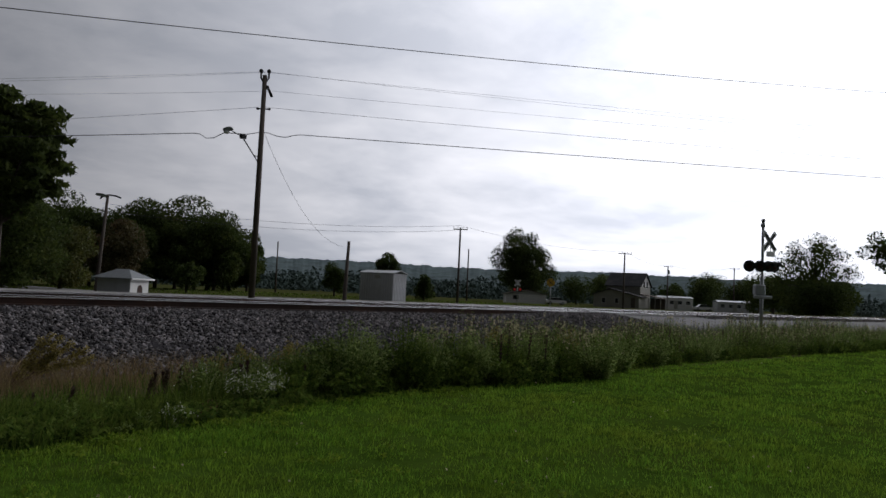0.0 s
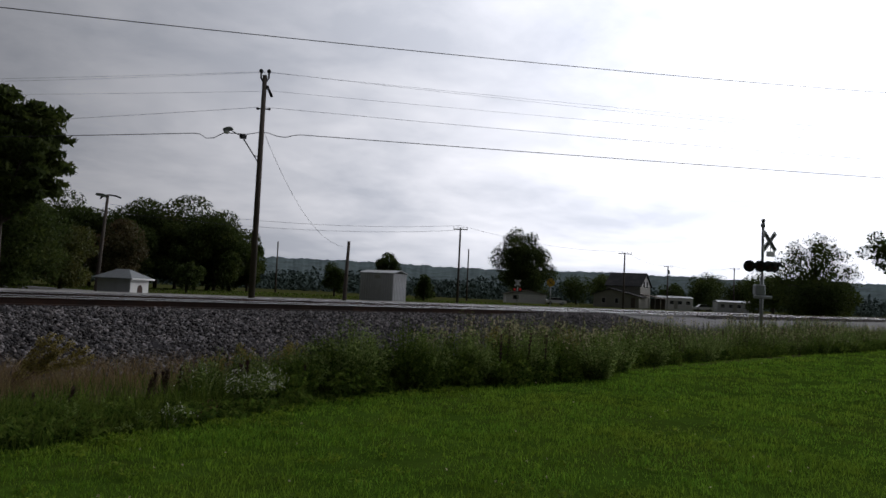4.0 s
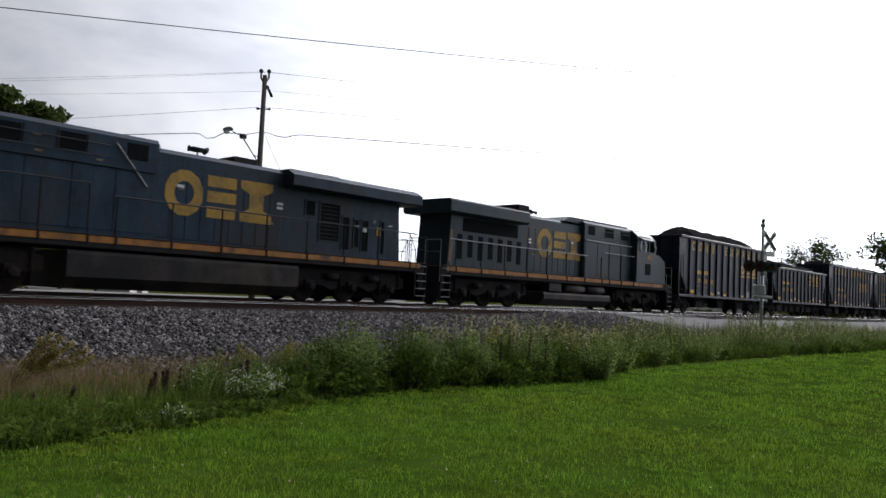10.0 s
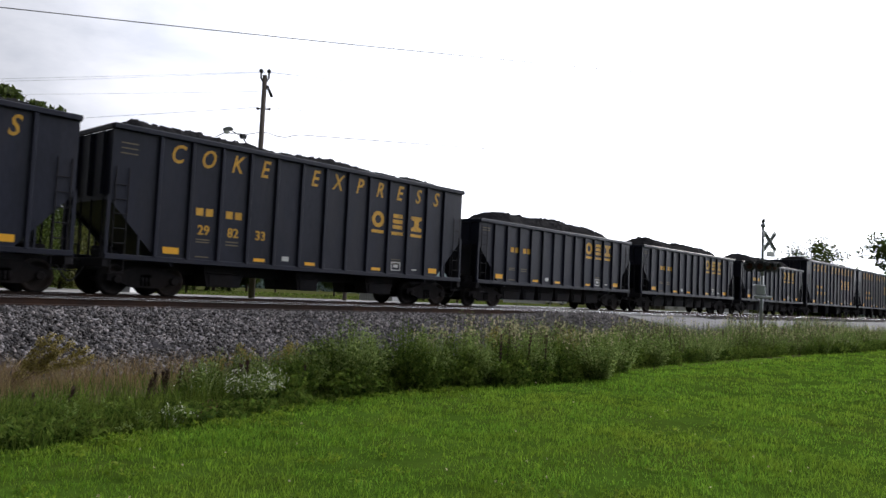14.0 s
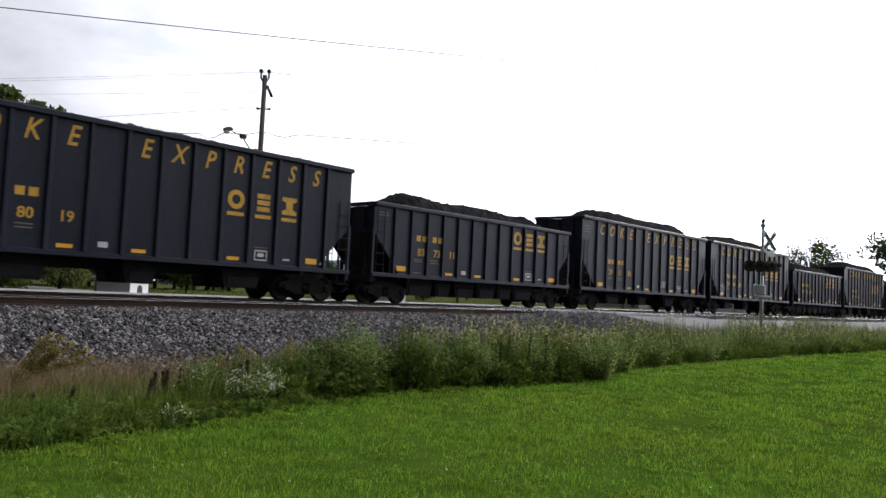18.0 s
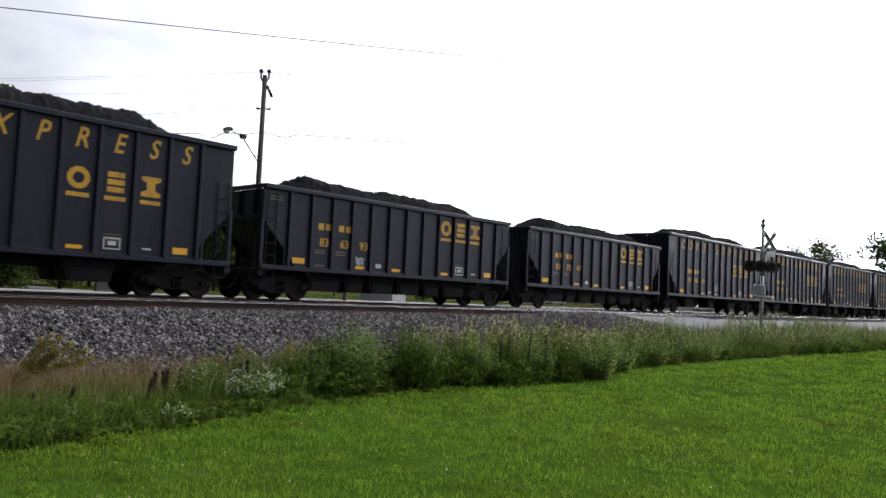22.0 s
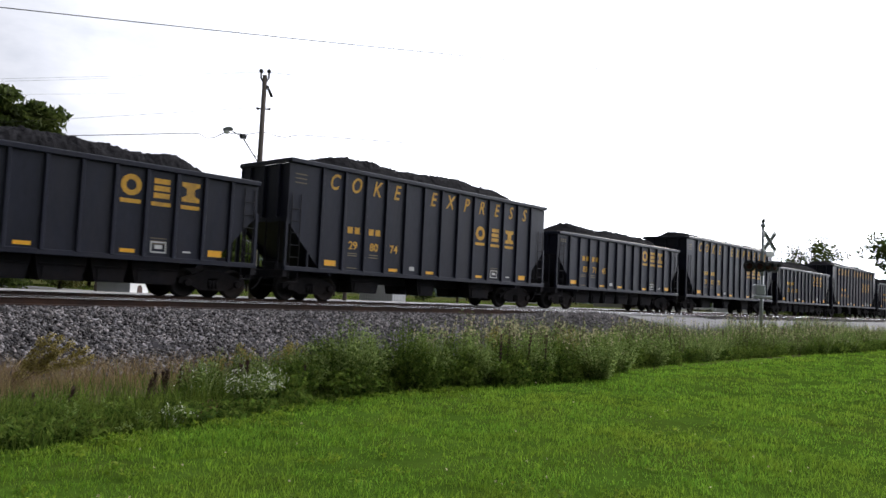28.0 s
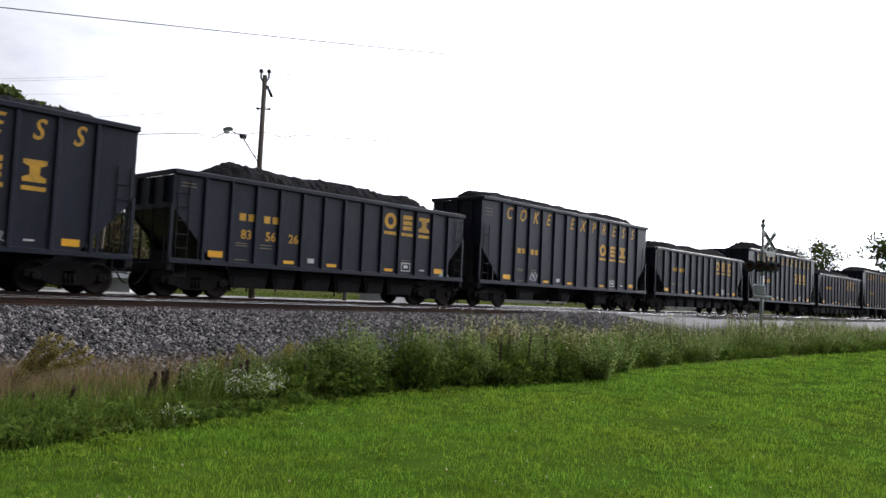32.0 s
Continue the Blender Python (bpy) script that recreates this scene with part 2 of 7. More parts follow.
    leaf_russet=material("tree_leaf_russet", (0.075, 0.065, 0.025), 0.75, vary=0.25, scale=0.3, stain=(0.13, 0.055, 0.02), stain_amt=0.7, stain_scale=0.25, bump=0, random_by="island", random_amt=0.4, translucent=0.3),
    # far woods and hills: distance haze is painted into the pale bluish base colours
    hazed_leaf=material("hazed_wood_leaf", (0.090, 0.122, 0.112), 0.9, vary=0.3, scale=0.05, spec=0.0, stain=(0.11, 0.135, 0.12), stain_amt=0.4, stain_scale=0.03, bump=0, random_by="island", random_amt=0.3),
    hill=material("hazed_hill", (0.120, 0.152, 0.155), 1.0, vary=0.5, spec=0.0, scale=0.045, stain=(0.14, 0.165, 0.165), stain_amt=0.5, stain_scale=0.012, bump=0),
    wood=material("pole_wood", (0.10, 0.082, 0.070), 0.9, vary=0.3, scale=4, stain=(0.05, 0.042, 0.036), stain_amt=0.4, bump=0.4, stretch=(1, 1, 0.15)),
    wire=material("cable_black", (0.03, 0.03, 0.032), 0.6, vary=0.1, bump=0),
    steel=material("galvanised", (0.36, 0.38, 0.39), 0.5, metal=0.6, vary=0.2, scale=4, bump=0.05),
    dark_steel=material("dark_fitting", (0.03, 0.03, 0.033), 0.6, vary=0.2, bump=0),
    siding=material("shed_siding", (0.50, 0.51, 0.52), 0.7, vary=0.1, scale=1.5, stain=(0.33, 0.32, 0.30), stain_amt=0.4, bump=0.05),
    hut_roof=material("felt_roof", (0.20, 0.215, 0.22), 0.85, vary=0.2, scale=3, stain=(0.15, 0.15, 0.15), stain_amt=0.3, bump=0.2),
    siding_white=material("white_siding", (0.72, 0.72, 0.70), 0.7, vary=0.08, scale=1.5, stain=(0.5, 0.48, 0.44), stain_amt=0.3, bump=0.05),
    siding_tan=material("house_siding", (0.36, 0.35, 0.31), 0.8, vary=0.12, stain=(0.26, 0.25, 0.22), stain_amt=0.4, bump=0.05),
    shingle=material("roof_shingle", (0.035, 0.035, 0.037), 0.9, vary=0.25, scale=4, stain=(0.12, 0.11, 0.10), stain_amt=0.4, bump=0.4),
    shingle_brown=material("brown_shingle", (0.15, 0.125, 0.11), 0.9, vary=0.2, scale=4, stain=(0.10, 0.085, 0.075), stain_amt=0.4, bump=0.4),
    rust_door=material("red_brown_panel", (0.05, 0.022, 0.016), 0.7, vary=0.3, bump=0.05),
    sign_yellow=material("sign_yellow", (0.55, 0.33, 0.03), 0.5, vary=0.12, bump=0),
    sign_white=material("sign_white", (0.72, 0.73, 0.74), 0.5, vary=0.08, bump=0),
    car_white=material("car_paint_white", (0.75, 0.75, 0.75), 0.3, vary=0.05, bump=0),
    tyre=material("tyre_rubber", (0.02, 0.02, 0.02), 0.9, vary=0.2, bump=0.1),
)

# ---- geometry helpers ----


def box(bm, x0, x1, y0, y1, z0, z1, bevel=0.0):
    vs = [bm.verts.new(p) for p in ((x0, y0, z0), (x1, y0, z0), (x1, y1, z0), (x0, y1, z0), (x0, y0, z1), (x1, y0, z1), (x1, y1, z1), (x0, y1, z1))]
    fs = [bm.faces.new([vs[i] for i in q]) for q in ((3, 2, 1, 0), (4, 5, 6, 7), (0, 1, 5, 4), (1, 2, 6, 5), (2, 3, 7, 6), (3, 0, 4, 7))]
    if bevel:
        bmesh.ops.bevel(bm, geom=list({e for f in fs for e in f.edges}), offset=bevel, segments=1, affect="EDGES")
    return fs


def prism(bm, poly, axis, a, b):
    """A polygon, given in the two other axes in order, drawn out along an axis from a to b."""
    def at(p, w):
        q = [0, 0, 0]
        others = [i for i in range(3) if i != axis]
        q[axis], q[others[0]], q[others[1]] = w, p[0], p[1]
        return q
    lo = [bm.verts.new(at(p, a)) for p in poly]
    hi = [bm.verts.new(at(p, b)) for p in poly]
    n = len(poly)
    bm.faces.new(lo[::-1]), bm.faces.new(hi)
    for i in range(n):
        bm.faces.new((lo[i], lo[(i + 1) % n], hi[(i + 1) % n], hi[i]))
    bmesh.ops.recalc_face_normals(bm, faces=bm.faces)


def rod(bm, p, q, r0, r1=None, n=8):
    """A round bar or taper from p to q."""
    p, q = Vector(p), Vector(q)
    r1 = r0 if r1 is None else r1
    ax = (q - p).normalized()
    s = ax.orthogonal().normalized()
    t = ax.cross(s)
    rings = []
    for c, r in ((p, r0), (q, r1)):
        rings.append([bm.verts.new(c + (s * math.cos(2 * math.pi * i / n) + t * math.sin(2 * math.pi * i / n)) * r) for i in range(n)])
    for i in range(n):
        f = bm.faces.new((rings[0][i], rings[0][(i + 1) % n], rings[1][(i + 1) % n], rings[1][i]))
        f.smooth = n > 6
    bm.faces.new(rings[0][::-1]), bm.faces.new(rings[1])


def lathe(bm, c, axis, profile, n=20):
    """Rings (offset along the axis, radius) round an axis through c."""
    c, ax = Vector(c), Vector(axis).normalized()
    s = ax.orthogonal().normalized()
    t = ax.cross(s)
    rings = [[bm.verts.new(c + ax * o + (s * math.cos(2 * math.pi * i / n) + t * math.sin(2 * math.pi * i / n)) * max(r, 0.001)) for i in range(n)] for o, r in profile]
    for a, b in zip(rings, rings[1:]):
        for i in range(n):
            bm.faces.new((a[i], a[(i + 1) % n], b[(i + 1) % n], b[i])).smooth = True
    bm.faces.new(rings[0][::-1]), bm.faces.new(rings[-1])


def mesh_of(name, bm, mat):
    me = bpy.data.meshes.new(name)
    bmesh.ops.recalc_face_normals(bm, faces=bm.faces)
    bm.to_mesh(me)
    bm.free()
    if mat:
        me.materials.append(mat)
    return me


def part(name, bm, mat, parent=None, label="", at=None):
    """Links a bmesh (or a finished mesh) as one object under a thing or a part."""
    me = mesh_of(name, bm, mat) if isinstance(bm, bmesh.types.BMesh) else bm
    ob = new(name, me)
    if parent:
        ob.parent = parent
    if at:
        ob.matrix_basis = at
    if label:
        ob["label"] = label
    return ob


def raw_mesh(name, verts, faces, mat, smooth=False):
    """A mesh from numpy arrays: verts (n, 3) and faces (m, k)."""
    verts, faces = np.asarray(verts, dtype=np.float32), np.asarray(faces, dtype=np.int32)
    me = bpy.data.meshes.new(name)
    k = faces.shape[1]
    me.vertices.add(len(verts))
    me.vertices.foreach_set("co", verts.ravel())
    me.loops.add(faces.size)
    me.loops.foreach_set("vertex_index", faces.ravel())
    me.polygons.add(len(faces))
    me.polygons.foreach_set("loop_start", np.arange(0, faces.size, k, dtype=np.int32))
    me.update(calc_edges=True)
    me.materials.append(mat)
    if smooth:
        me.polygons.foreach_set("use_smooth", np.ones(len(faces), dtype=bool))
    return me


def thing(name, m, label, category, group=""):
    ob = new(name)
    ob.empty_display_size = 0.2
    ob.matrix_basis = m
    return tagged(ob, label, category, group)


LETTERS = {}


def letters(body, size, mat, shear=0.0, bold=0.0, squeeze=1.0):
    """A flat text mesh with a slight thickness, centred, standing upright and read from -Y."""
    key = (body, size, mat.name, shear, bold, squeeze)
    if key not in LETTERS:
        cu = bpy.data.curves.new("text", "FONT")
        cu.body, cu.size, cu.shear, cu.extrude, cu.offset = body, size, shear, 0.004, bold
        cu.align_x, cu.align_y, cu.resolution_u = "CENTER", "CENTER", 3
        ob = new("text", cu)
        bpy.context.view_layer.update()
        me = bpy.data.meshes.new_from_object(ob.evaluated_get(bpy.context.evaluated_depsgraph_get()))
        bpy.data.objects.remove(ob)
        me.transform(Matrix.Rotation(radians(90), 4, "X") @ Matrix.Diagonal((squeeze, 1, 1, 1)))
        me.materials.clear()
        me.materials.append(mat)
        me.name = "lettering"
        LETTERS[key] = me
    return LETTERS[key]

# ---- plan: the railway runs along X, the rail heads are at z = 0 ----
TRAIN_Y, NEAR_Y = 23.28, 18.68     # centre lines of the two tracks
SPEED = 20.75                      # metres a second, towards -X
GAUGE = 0.7535


def smooth(a, b, x):
    t = min(1.0, max(0.0, (x - a) / (b - a)))
    return t * t * (3 - 2 * t)


def ground_z(x, y):
    z = -1.0
    z -= 0.10 * smooth(7.8, 9.5, y)
    z += 0.62 * smooth(14.0, 28.0, y)
    z -= 0.55 * smooth(30.0, 62.0, y) * (1 - 0.55 * smooth(30.0, 75.0, x))
    z -= 0.5 * smooth(90.0, 260.0, y)
    z += 0.50 * smooth(26.0, 31.0, x) * smooth(10.2, 12.8, y) * (1 - smooth(16.0, 24.0, y))
    return z


def spaced(*runs):
    out = []
    for a, b, n in runs:
        out += [a + (b - a) * i / n for i in range(n)]
    return out + [runs[-1][1]]


def build_ground():
    xs = spaced((-4000, -400, 6), (-400, -40, 9), (-40, 80, 40), (80, 400, 16), (400, 4000, 8))
    ys = spaced((-4000, -200, 5), (-200, 0, 6), (0, 8.6, 6), (8.6, 30, 24), (30, 100, 14), (100, 400, 10), (400, 4000, 8))
    verts = [(x, y, ground_z(x, y)) for y in ys for x in xs]
    n = len(xs)
    faces = [(j * n + i, j * n + i + 1, (j + 1) * n + i + 1, (j + 1) * n + i) for j in range(len(ys) - 1) for i in range(n - 1)]
    me = raw_mesh("ground", verts, faces, M["soil"], True)
    me.materials.append(M["lawn"])
    rows = [1 if ys[j + 1] <= 8.7 else 0 for j in range(len(ys) - 1) for i in range(n - 1)]
    me.polygons.foreach_set("material_index", np.array(rows, dtype=np.int32))
    tagged(new("ground", me), "mown green lawn and rough meadow ground", "ground", kind="structure")


build_ground()


def build_bed():
    """The ballast bed under both tracks, with a rough shoulder."""
    rng = np.random.default_rng(3)
    prof = [(12.3, -1.13), (13.0, -0.98), (13.9, -0.78), (14.8, -0.58), (15.7, -0.40), (16.5, -0.27), (17.2, -0.22), (19.0, -0.22), (21.0, -0.25),
            (23.3, -0.22), (25.3, -0.22), (26.2, -0.36), (27.4, -0.62)]
    xs = spaced((-700, -20, 60), (-20, 60, 260), (60, 1500, 120))
    verts = []
    for x in xs:
        for k, (y, z) in enumerate(prof):
            jig = rng.normal(0, 0.022) if 0 < k < 7 else 0
            verts.append((x, y + (0.25 * noise.noise((x * 0.35, k, 0)) if k < 5 else 0), z + jig))
    n = len(prof)
    faces = [(i * n + k, (i + 1) * n + k, (i + 1) * n + k + 1, i * n + k + 1) for i in range(len(xs) - 1) for k in range(n - 1)]
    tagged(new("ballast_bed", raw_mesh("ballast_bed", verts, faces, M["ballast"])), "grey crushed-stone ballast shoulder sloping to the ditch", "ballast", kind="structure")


build_bed()


def build_rails():
    prof = [(-0.07, -0.18), (0.07, -0.18), (0.07, -0.165), (0.012, -0.145), (0.010, -0.045), (0.036, -0.03), (0.036, -0.004), (-0.036, -0.004), (-0.036, -0.03), (-0.010, -0.045), (-0.012, -0.145), (-0.07, -0.165)]
    for track, yc in (("near", NEAR_Y), ("far", TRAIN_Y)):
        for s in (-1, 1):
            bm = bmesh.new()
            prism(bm, [(yc + s * GAUGE + a, b) for a, b in prof], 0, -700, 1500)
            ob = tagged(new("rail", mesh_of("rail", bm, M["rail"])), "rust-brown steel rail with a bright worn head", "rail", "rails of the two tracks", "structure")
            bm = bmesh.new()
            prism(bm, [(yc + s * GAUGE + a, b) for a, b in ((-0.037, -0.014), (0.037, -0.014), (0.031, -0.005), (0.018, 0.0), (-0.018, 0.0), (-0.031, -0.005))], 0, -700, 1500)
            part("rail_head", bm, M["rail_top"], ob, "bright polished running surface")


build_rails()


def ribbon(name, line, widths, z_of, mat, thick=0.06):
    """A strip of road along a line of (x, y), with a left and right half width at each point."""
    verts, n = [], len(line)
    for i, (x, y) in enumerate(line):
        a, b = line[max(0, i - 1)], line[min(n - 1, i + 1)]
        d = Vector((b[0] - a[0], b[1] - a[1])).normalized()
        for s in (-1, -0.5, 0, 0.5, 1):
            px, py = x - d.y * s * widths, y + d.x * s * widths
            verts.append((px, py, z_of(px, py) - 0.04 * s * s))
        for s in (-1, 1):
            px, py = x - d.y * s * widths, y + d.x * s * widths
            verts.append((px, py, z_of(px, py) - 0.04 - thick))
    faces = []
    for i in range(n - 1):
        a, b = i * 7, (i + 1) * 7
        faces += [(a + k, b + k, b + k + 1, a + k + 1) for k in range(4)] + [(a + 5, b + 5, b, a), (a + 4, b + 4, b + 6, a + 6)]
    return raw_mesh(name, verts, faces, mat, False)


def road_z(x, y):
    if y > 25.6:
        return max(ground_z(x, y) + 0.10, -0.02 - 0.019 * (y - 25.6))
    if y > 16.4:
        return -0.012
    return max(ground_z(x, y) + 0.08, -0.012 - 0.13 * (16.4 - y))


def apron_z(x, yy):
    low = max(ground_z(x, yy) - 0.05, float(np.interp(yy, [12.3, 13.0, 13.9, 14.8, 15.7, 16.5, 17.2], [-1.13, -0.98, -0.78, -0.58, -0.40, -0.27, -0.22])) - 0.03)
    high = float(np.interp(yy, [11.4, 12.9, 16.25, 16.7, 17.6], [-1.0, -0.54, -0.05, -0.05, -0.11]))
    return low + (high - low) * smooth(20.5, 26.5, x)


def build_road():
    line = [(31, 400), (31, 250), (31, 150), (31, 100), (31, 70), (31, 50), (31, 40), (31, 33), (31, 28), (31, 25.7)]
    ob = tagged(new("road", ribbon("road", line, 4.0, road_z, M["road"])), "pale worn asphalt road running away from the crossing", "road", kind="structure")
    line = [(27, 16.25), (28.5, 15.6), (30.5, 15.1), (33, 14.8), (36, 14.6), (40, 14.5), (50, 14.4), (70, 14.4), (120, 14.4), (400, 14.4)]
    tagged(new("road", ribbon("road", line, 1.75, road_z, M["road"])), "pale asphalt road bending away beside the track", "road", kind="structure")
    line = [(x, 42.3 + 0.25 * math.sin(x * 0.05)) for x in range(-120, 241, 12)]
    tagged(new("service_road", ribbon("service_road", line, 2.0, lambda x, y: max(ground_z(x, y) + 0.08, -0.29), M["pale_gravel"], 0.4)), "pale gravel service road running beside the tracks", "road", kind="structure")
    # crossing panels between and beside the rails
    bm = bmesh.new()
    edges = [16.3, NEAR_Y - GAUGE - 0.06, None, NEAR_Y - GAUGE + 0.10, NEAR_Y + GAUGE - 0.10, None, NEAR_Y + GAUGE + 0.06, TRAIN_Y - GAUGE - 0.06, None, TRAIN_Y - GAUGE + 0.10, TRAIN_Y + GAUGE - 0.10, None, TRAIN_Y + GAUGE + 0.06, 25.7]
    cross = tagged(new("crossing_deck", None), "flush asphalt and timber deck of the level crossing", "level crossing", kind="structure")
    k = 0
    run = []
    for e in edges + [None]:
        if e is None:
            bm = bmesh.new()
            for i in range(9):
                x0 = 26.6 + i * 1.0
                box(bm, x0 + 0.012, x0 + 0.988, run[0], run[1], -0.2, -0.012 - 0.002 * (i % 2), 0.01)
            part("deck_panel", bm, M["road"], cross)
            run = []
        else:
            run.append(e)
    # gravel apron that carries the bending road
    xs, ys = spaced((19.5, 27.5, 16), (27.5, 70, 30)), spaced((11.4, 17.6, 18))
    verts = []
    for x in xs:
        for yy in ys:
            verts.append((x, yy, apron_z(x, yy) + 0.02 * noise.noise((x * 2, yy * 2, 0))))
    n = len(ys)
    faces = [(i * n + j, (i + 1) * n + j, (i + 1) * n + j + 1, i * n + j + 1) for i in range(len(xs) - 1) for j in range(n - 1)]
    tagged(new("gravel_apron", raw_mesh("gravel_apron", verts, faces, M["gravel"])), "grey gravel bank below the bending road", "gravel", kind="structure")


build_road()


def build_ties():
    rng = random.Random(5)
    bm = bmesh.new()
    box(bm, -0.115, 0.115, -1.3, 1.3, -0.345, -0.185, 0.012)
    me = mesh_of("tie", bm, M["tie"])
    bed = {}
    for track, yc, x0, x1 in (("near", NEAR_Y, 1.0, 26.3), ("near", NEAR_Y, 36.0, 92.0), ("far", TRAIN_Y, 1.0, 26.3), ("far", TRAIN_Y, 36.0, 92.0)):
        if track not in bed:
            bed[track] = tagged(new("tie_row", None), "dark creosoted timber ties set in ballast", "ties", kind="structure")
            bed[track].location = (0, yc, 0)
        x = x0
        while x < x1:
            part("tie", me, None, bed[track], at=pose(x + rng.uniform(-0.03, 0.03), rng.uniform(-0.04, 0.04), rng.uniform(-0.008, 0.006), 0, 0, rng.uniform(-1, 1)))
            x += 0.52
    bm = bmesh.new()
    for yc in (NEAR_Y, TRAIN_Y):
        for x in list(np.arange(-90, 0.5, 0.52)) + list(np.arange(93, 240, 0.52)):
            box(bm, x - 0.115, x + 0.115, yc - 1.3, yc + 1.3, -0.345, -0.185)
    tagged(new("distant_ties", mesh_of("distant_ties", bm, M["tie"])), "dark timber ties further along the tracks", "ties", kind="stuff")

# ---- the train ----
HOPPER = {"tall": dict(pitch=16.15, L=15.2, top=4.94, rib0=-13.76 + 7.6, step=1.05, n=13),
          "low": dict(pitch=14.9, L=13.4, top=3.91, rib0=-12.33 + 6.7, step=0.944, n=13)}
W = 1.50     # half width of the side sheets; ribs stand proud to 1.60


def emblem_shape(bm, x, z, w, h, k, y0=-W - 0.008, y1=-W + 0.002):
    """One block of the painted emblem: a plain ring, a pair of bars or a waisted block."""
    if k == 0:
        rings = [[bm.verts.new((x + w * r * math.cos(math.pi * (2 * q - 1) / 12), y, z + h * r * math.sin(math.pi * (2 * q - 1) / 12))) for q in range(12)] for r, y in ((0.53, y0), (0.53, y1), (0.27, y1), (0.27, y0))]
        for a, b in zip(rings, rings[1:] + rings[:1]):
            for q in range(12):
                bm.faces.new((a[q], a[(q + 1) % 12], b[(q + 1) % 12], b[q]))
        return
    if k == 1:
        for zz in (-0.36, 0.0, 0.36):
            box(bm, x - w * 0.42, x + w * 0.42, y0, y1, z + h * (zz - 0.13), z + h * (zz + 0.13))
        return
    prism(bm, [(x - w / 2, z + h / 2), (x + w / 2, z + h / 2), (x + w / 2, z + h * 0.3), (x + w * 0.22, z + h * 0.18), (x + w * 0.22, z - h * 0.18), (x + w / 2, z - h * 0.3),
               (x + w / 2, z - h / 2), (x - w / 2, z - h / 2), (x - w / 2, z - h * 0.3), (x - w * 0.22, z - h * 0.18), (x - w * 0.22, z + h * 0.18), (x - w / 2, z + h * 0.3)], 1, y0, y1)


def build_truck(parent, x):
    bm = bmesh.new()
    box(bm, -0.2, 0.2, -1.05, 1.05, 0.42, 0.66, 0.03)
    truck = part("truck", bm, M["truck"], parent, "dark cast-steel freight truck", at=pose(x, 0, 0))
    fr = [(-1.17, 0.43), (-1.17, 0.60), (-0.78, 0.70), (-0.36, 0.86), (0.36, 0.86), (0.78, 0.70), (1.17, 0.60), (1.17, 0.43), (0.82, 0.40), (0.46, 0.24), (-0.46, 0.24), (-0.82, 0.40)]
    for s in (-1, 1):
        bm = bmesh.new()
        prism(bm, fr, 1, s * 0.98 - 0.07, s * 0.98 + 0.07)
        for wx in (-0.89, 0.89):
            lathe(bm, (wx, s * 1.04, 0.46), (0, s, 0), [(0, 0.13), (0.06, 0.13), (0.09, 0.09)], 12)
        for wx in (-0.12, 0.0, 0.12):
            rod(bm, (wx, s * 1.06, 0.30), (wx, s * 1.06, 0.56), 0.05, n=8)
        part("side_frame", bm, M["truck"], truck)
    for wx in (-0.89, 0.89):
        bm = bmesh.new()
        rod(bm, (wx, -0.75, 0.457), (wx, 0.75, 0.457), 0.08, n=10)
        part("axle", bm, M["wheel"], truck)
        for s in (-1, 1):
            bm = bmesh.new()
            lathe(bm, (wx, s * 0.69, 0.457), (0, s, 0), [(0, 0.10), (0, 0.485), (0.028, 0.482), (0.034, 0.458), (0.13, 0.453), (0.132, 0.38), (0.07, 0.34), (0.06, 0.14), (0.13, 0.12), (0.13, 0.02)], 24)
            part("wheel", bm, M["wheel"], truck)
    return truck


SHARED = {}


def shared_part(name, maker, mat, parent, at=None, label=""):
    """A part whose mesh is made once and shared by all its repeats."""
    if name not in SHARED:
        bm = bmesh.new()
        maker(bm)
        SHARED[name] = mesh_of(name.split(":")[-1], bm, mat)
    return part(name.split(":")[-1], SHARED[name], None, parent, label, at)


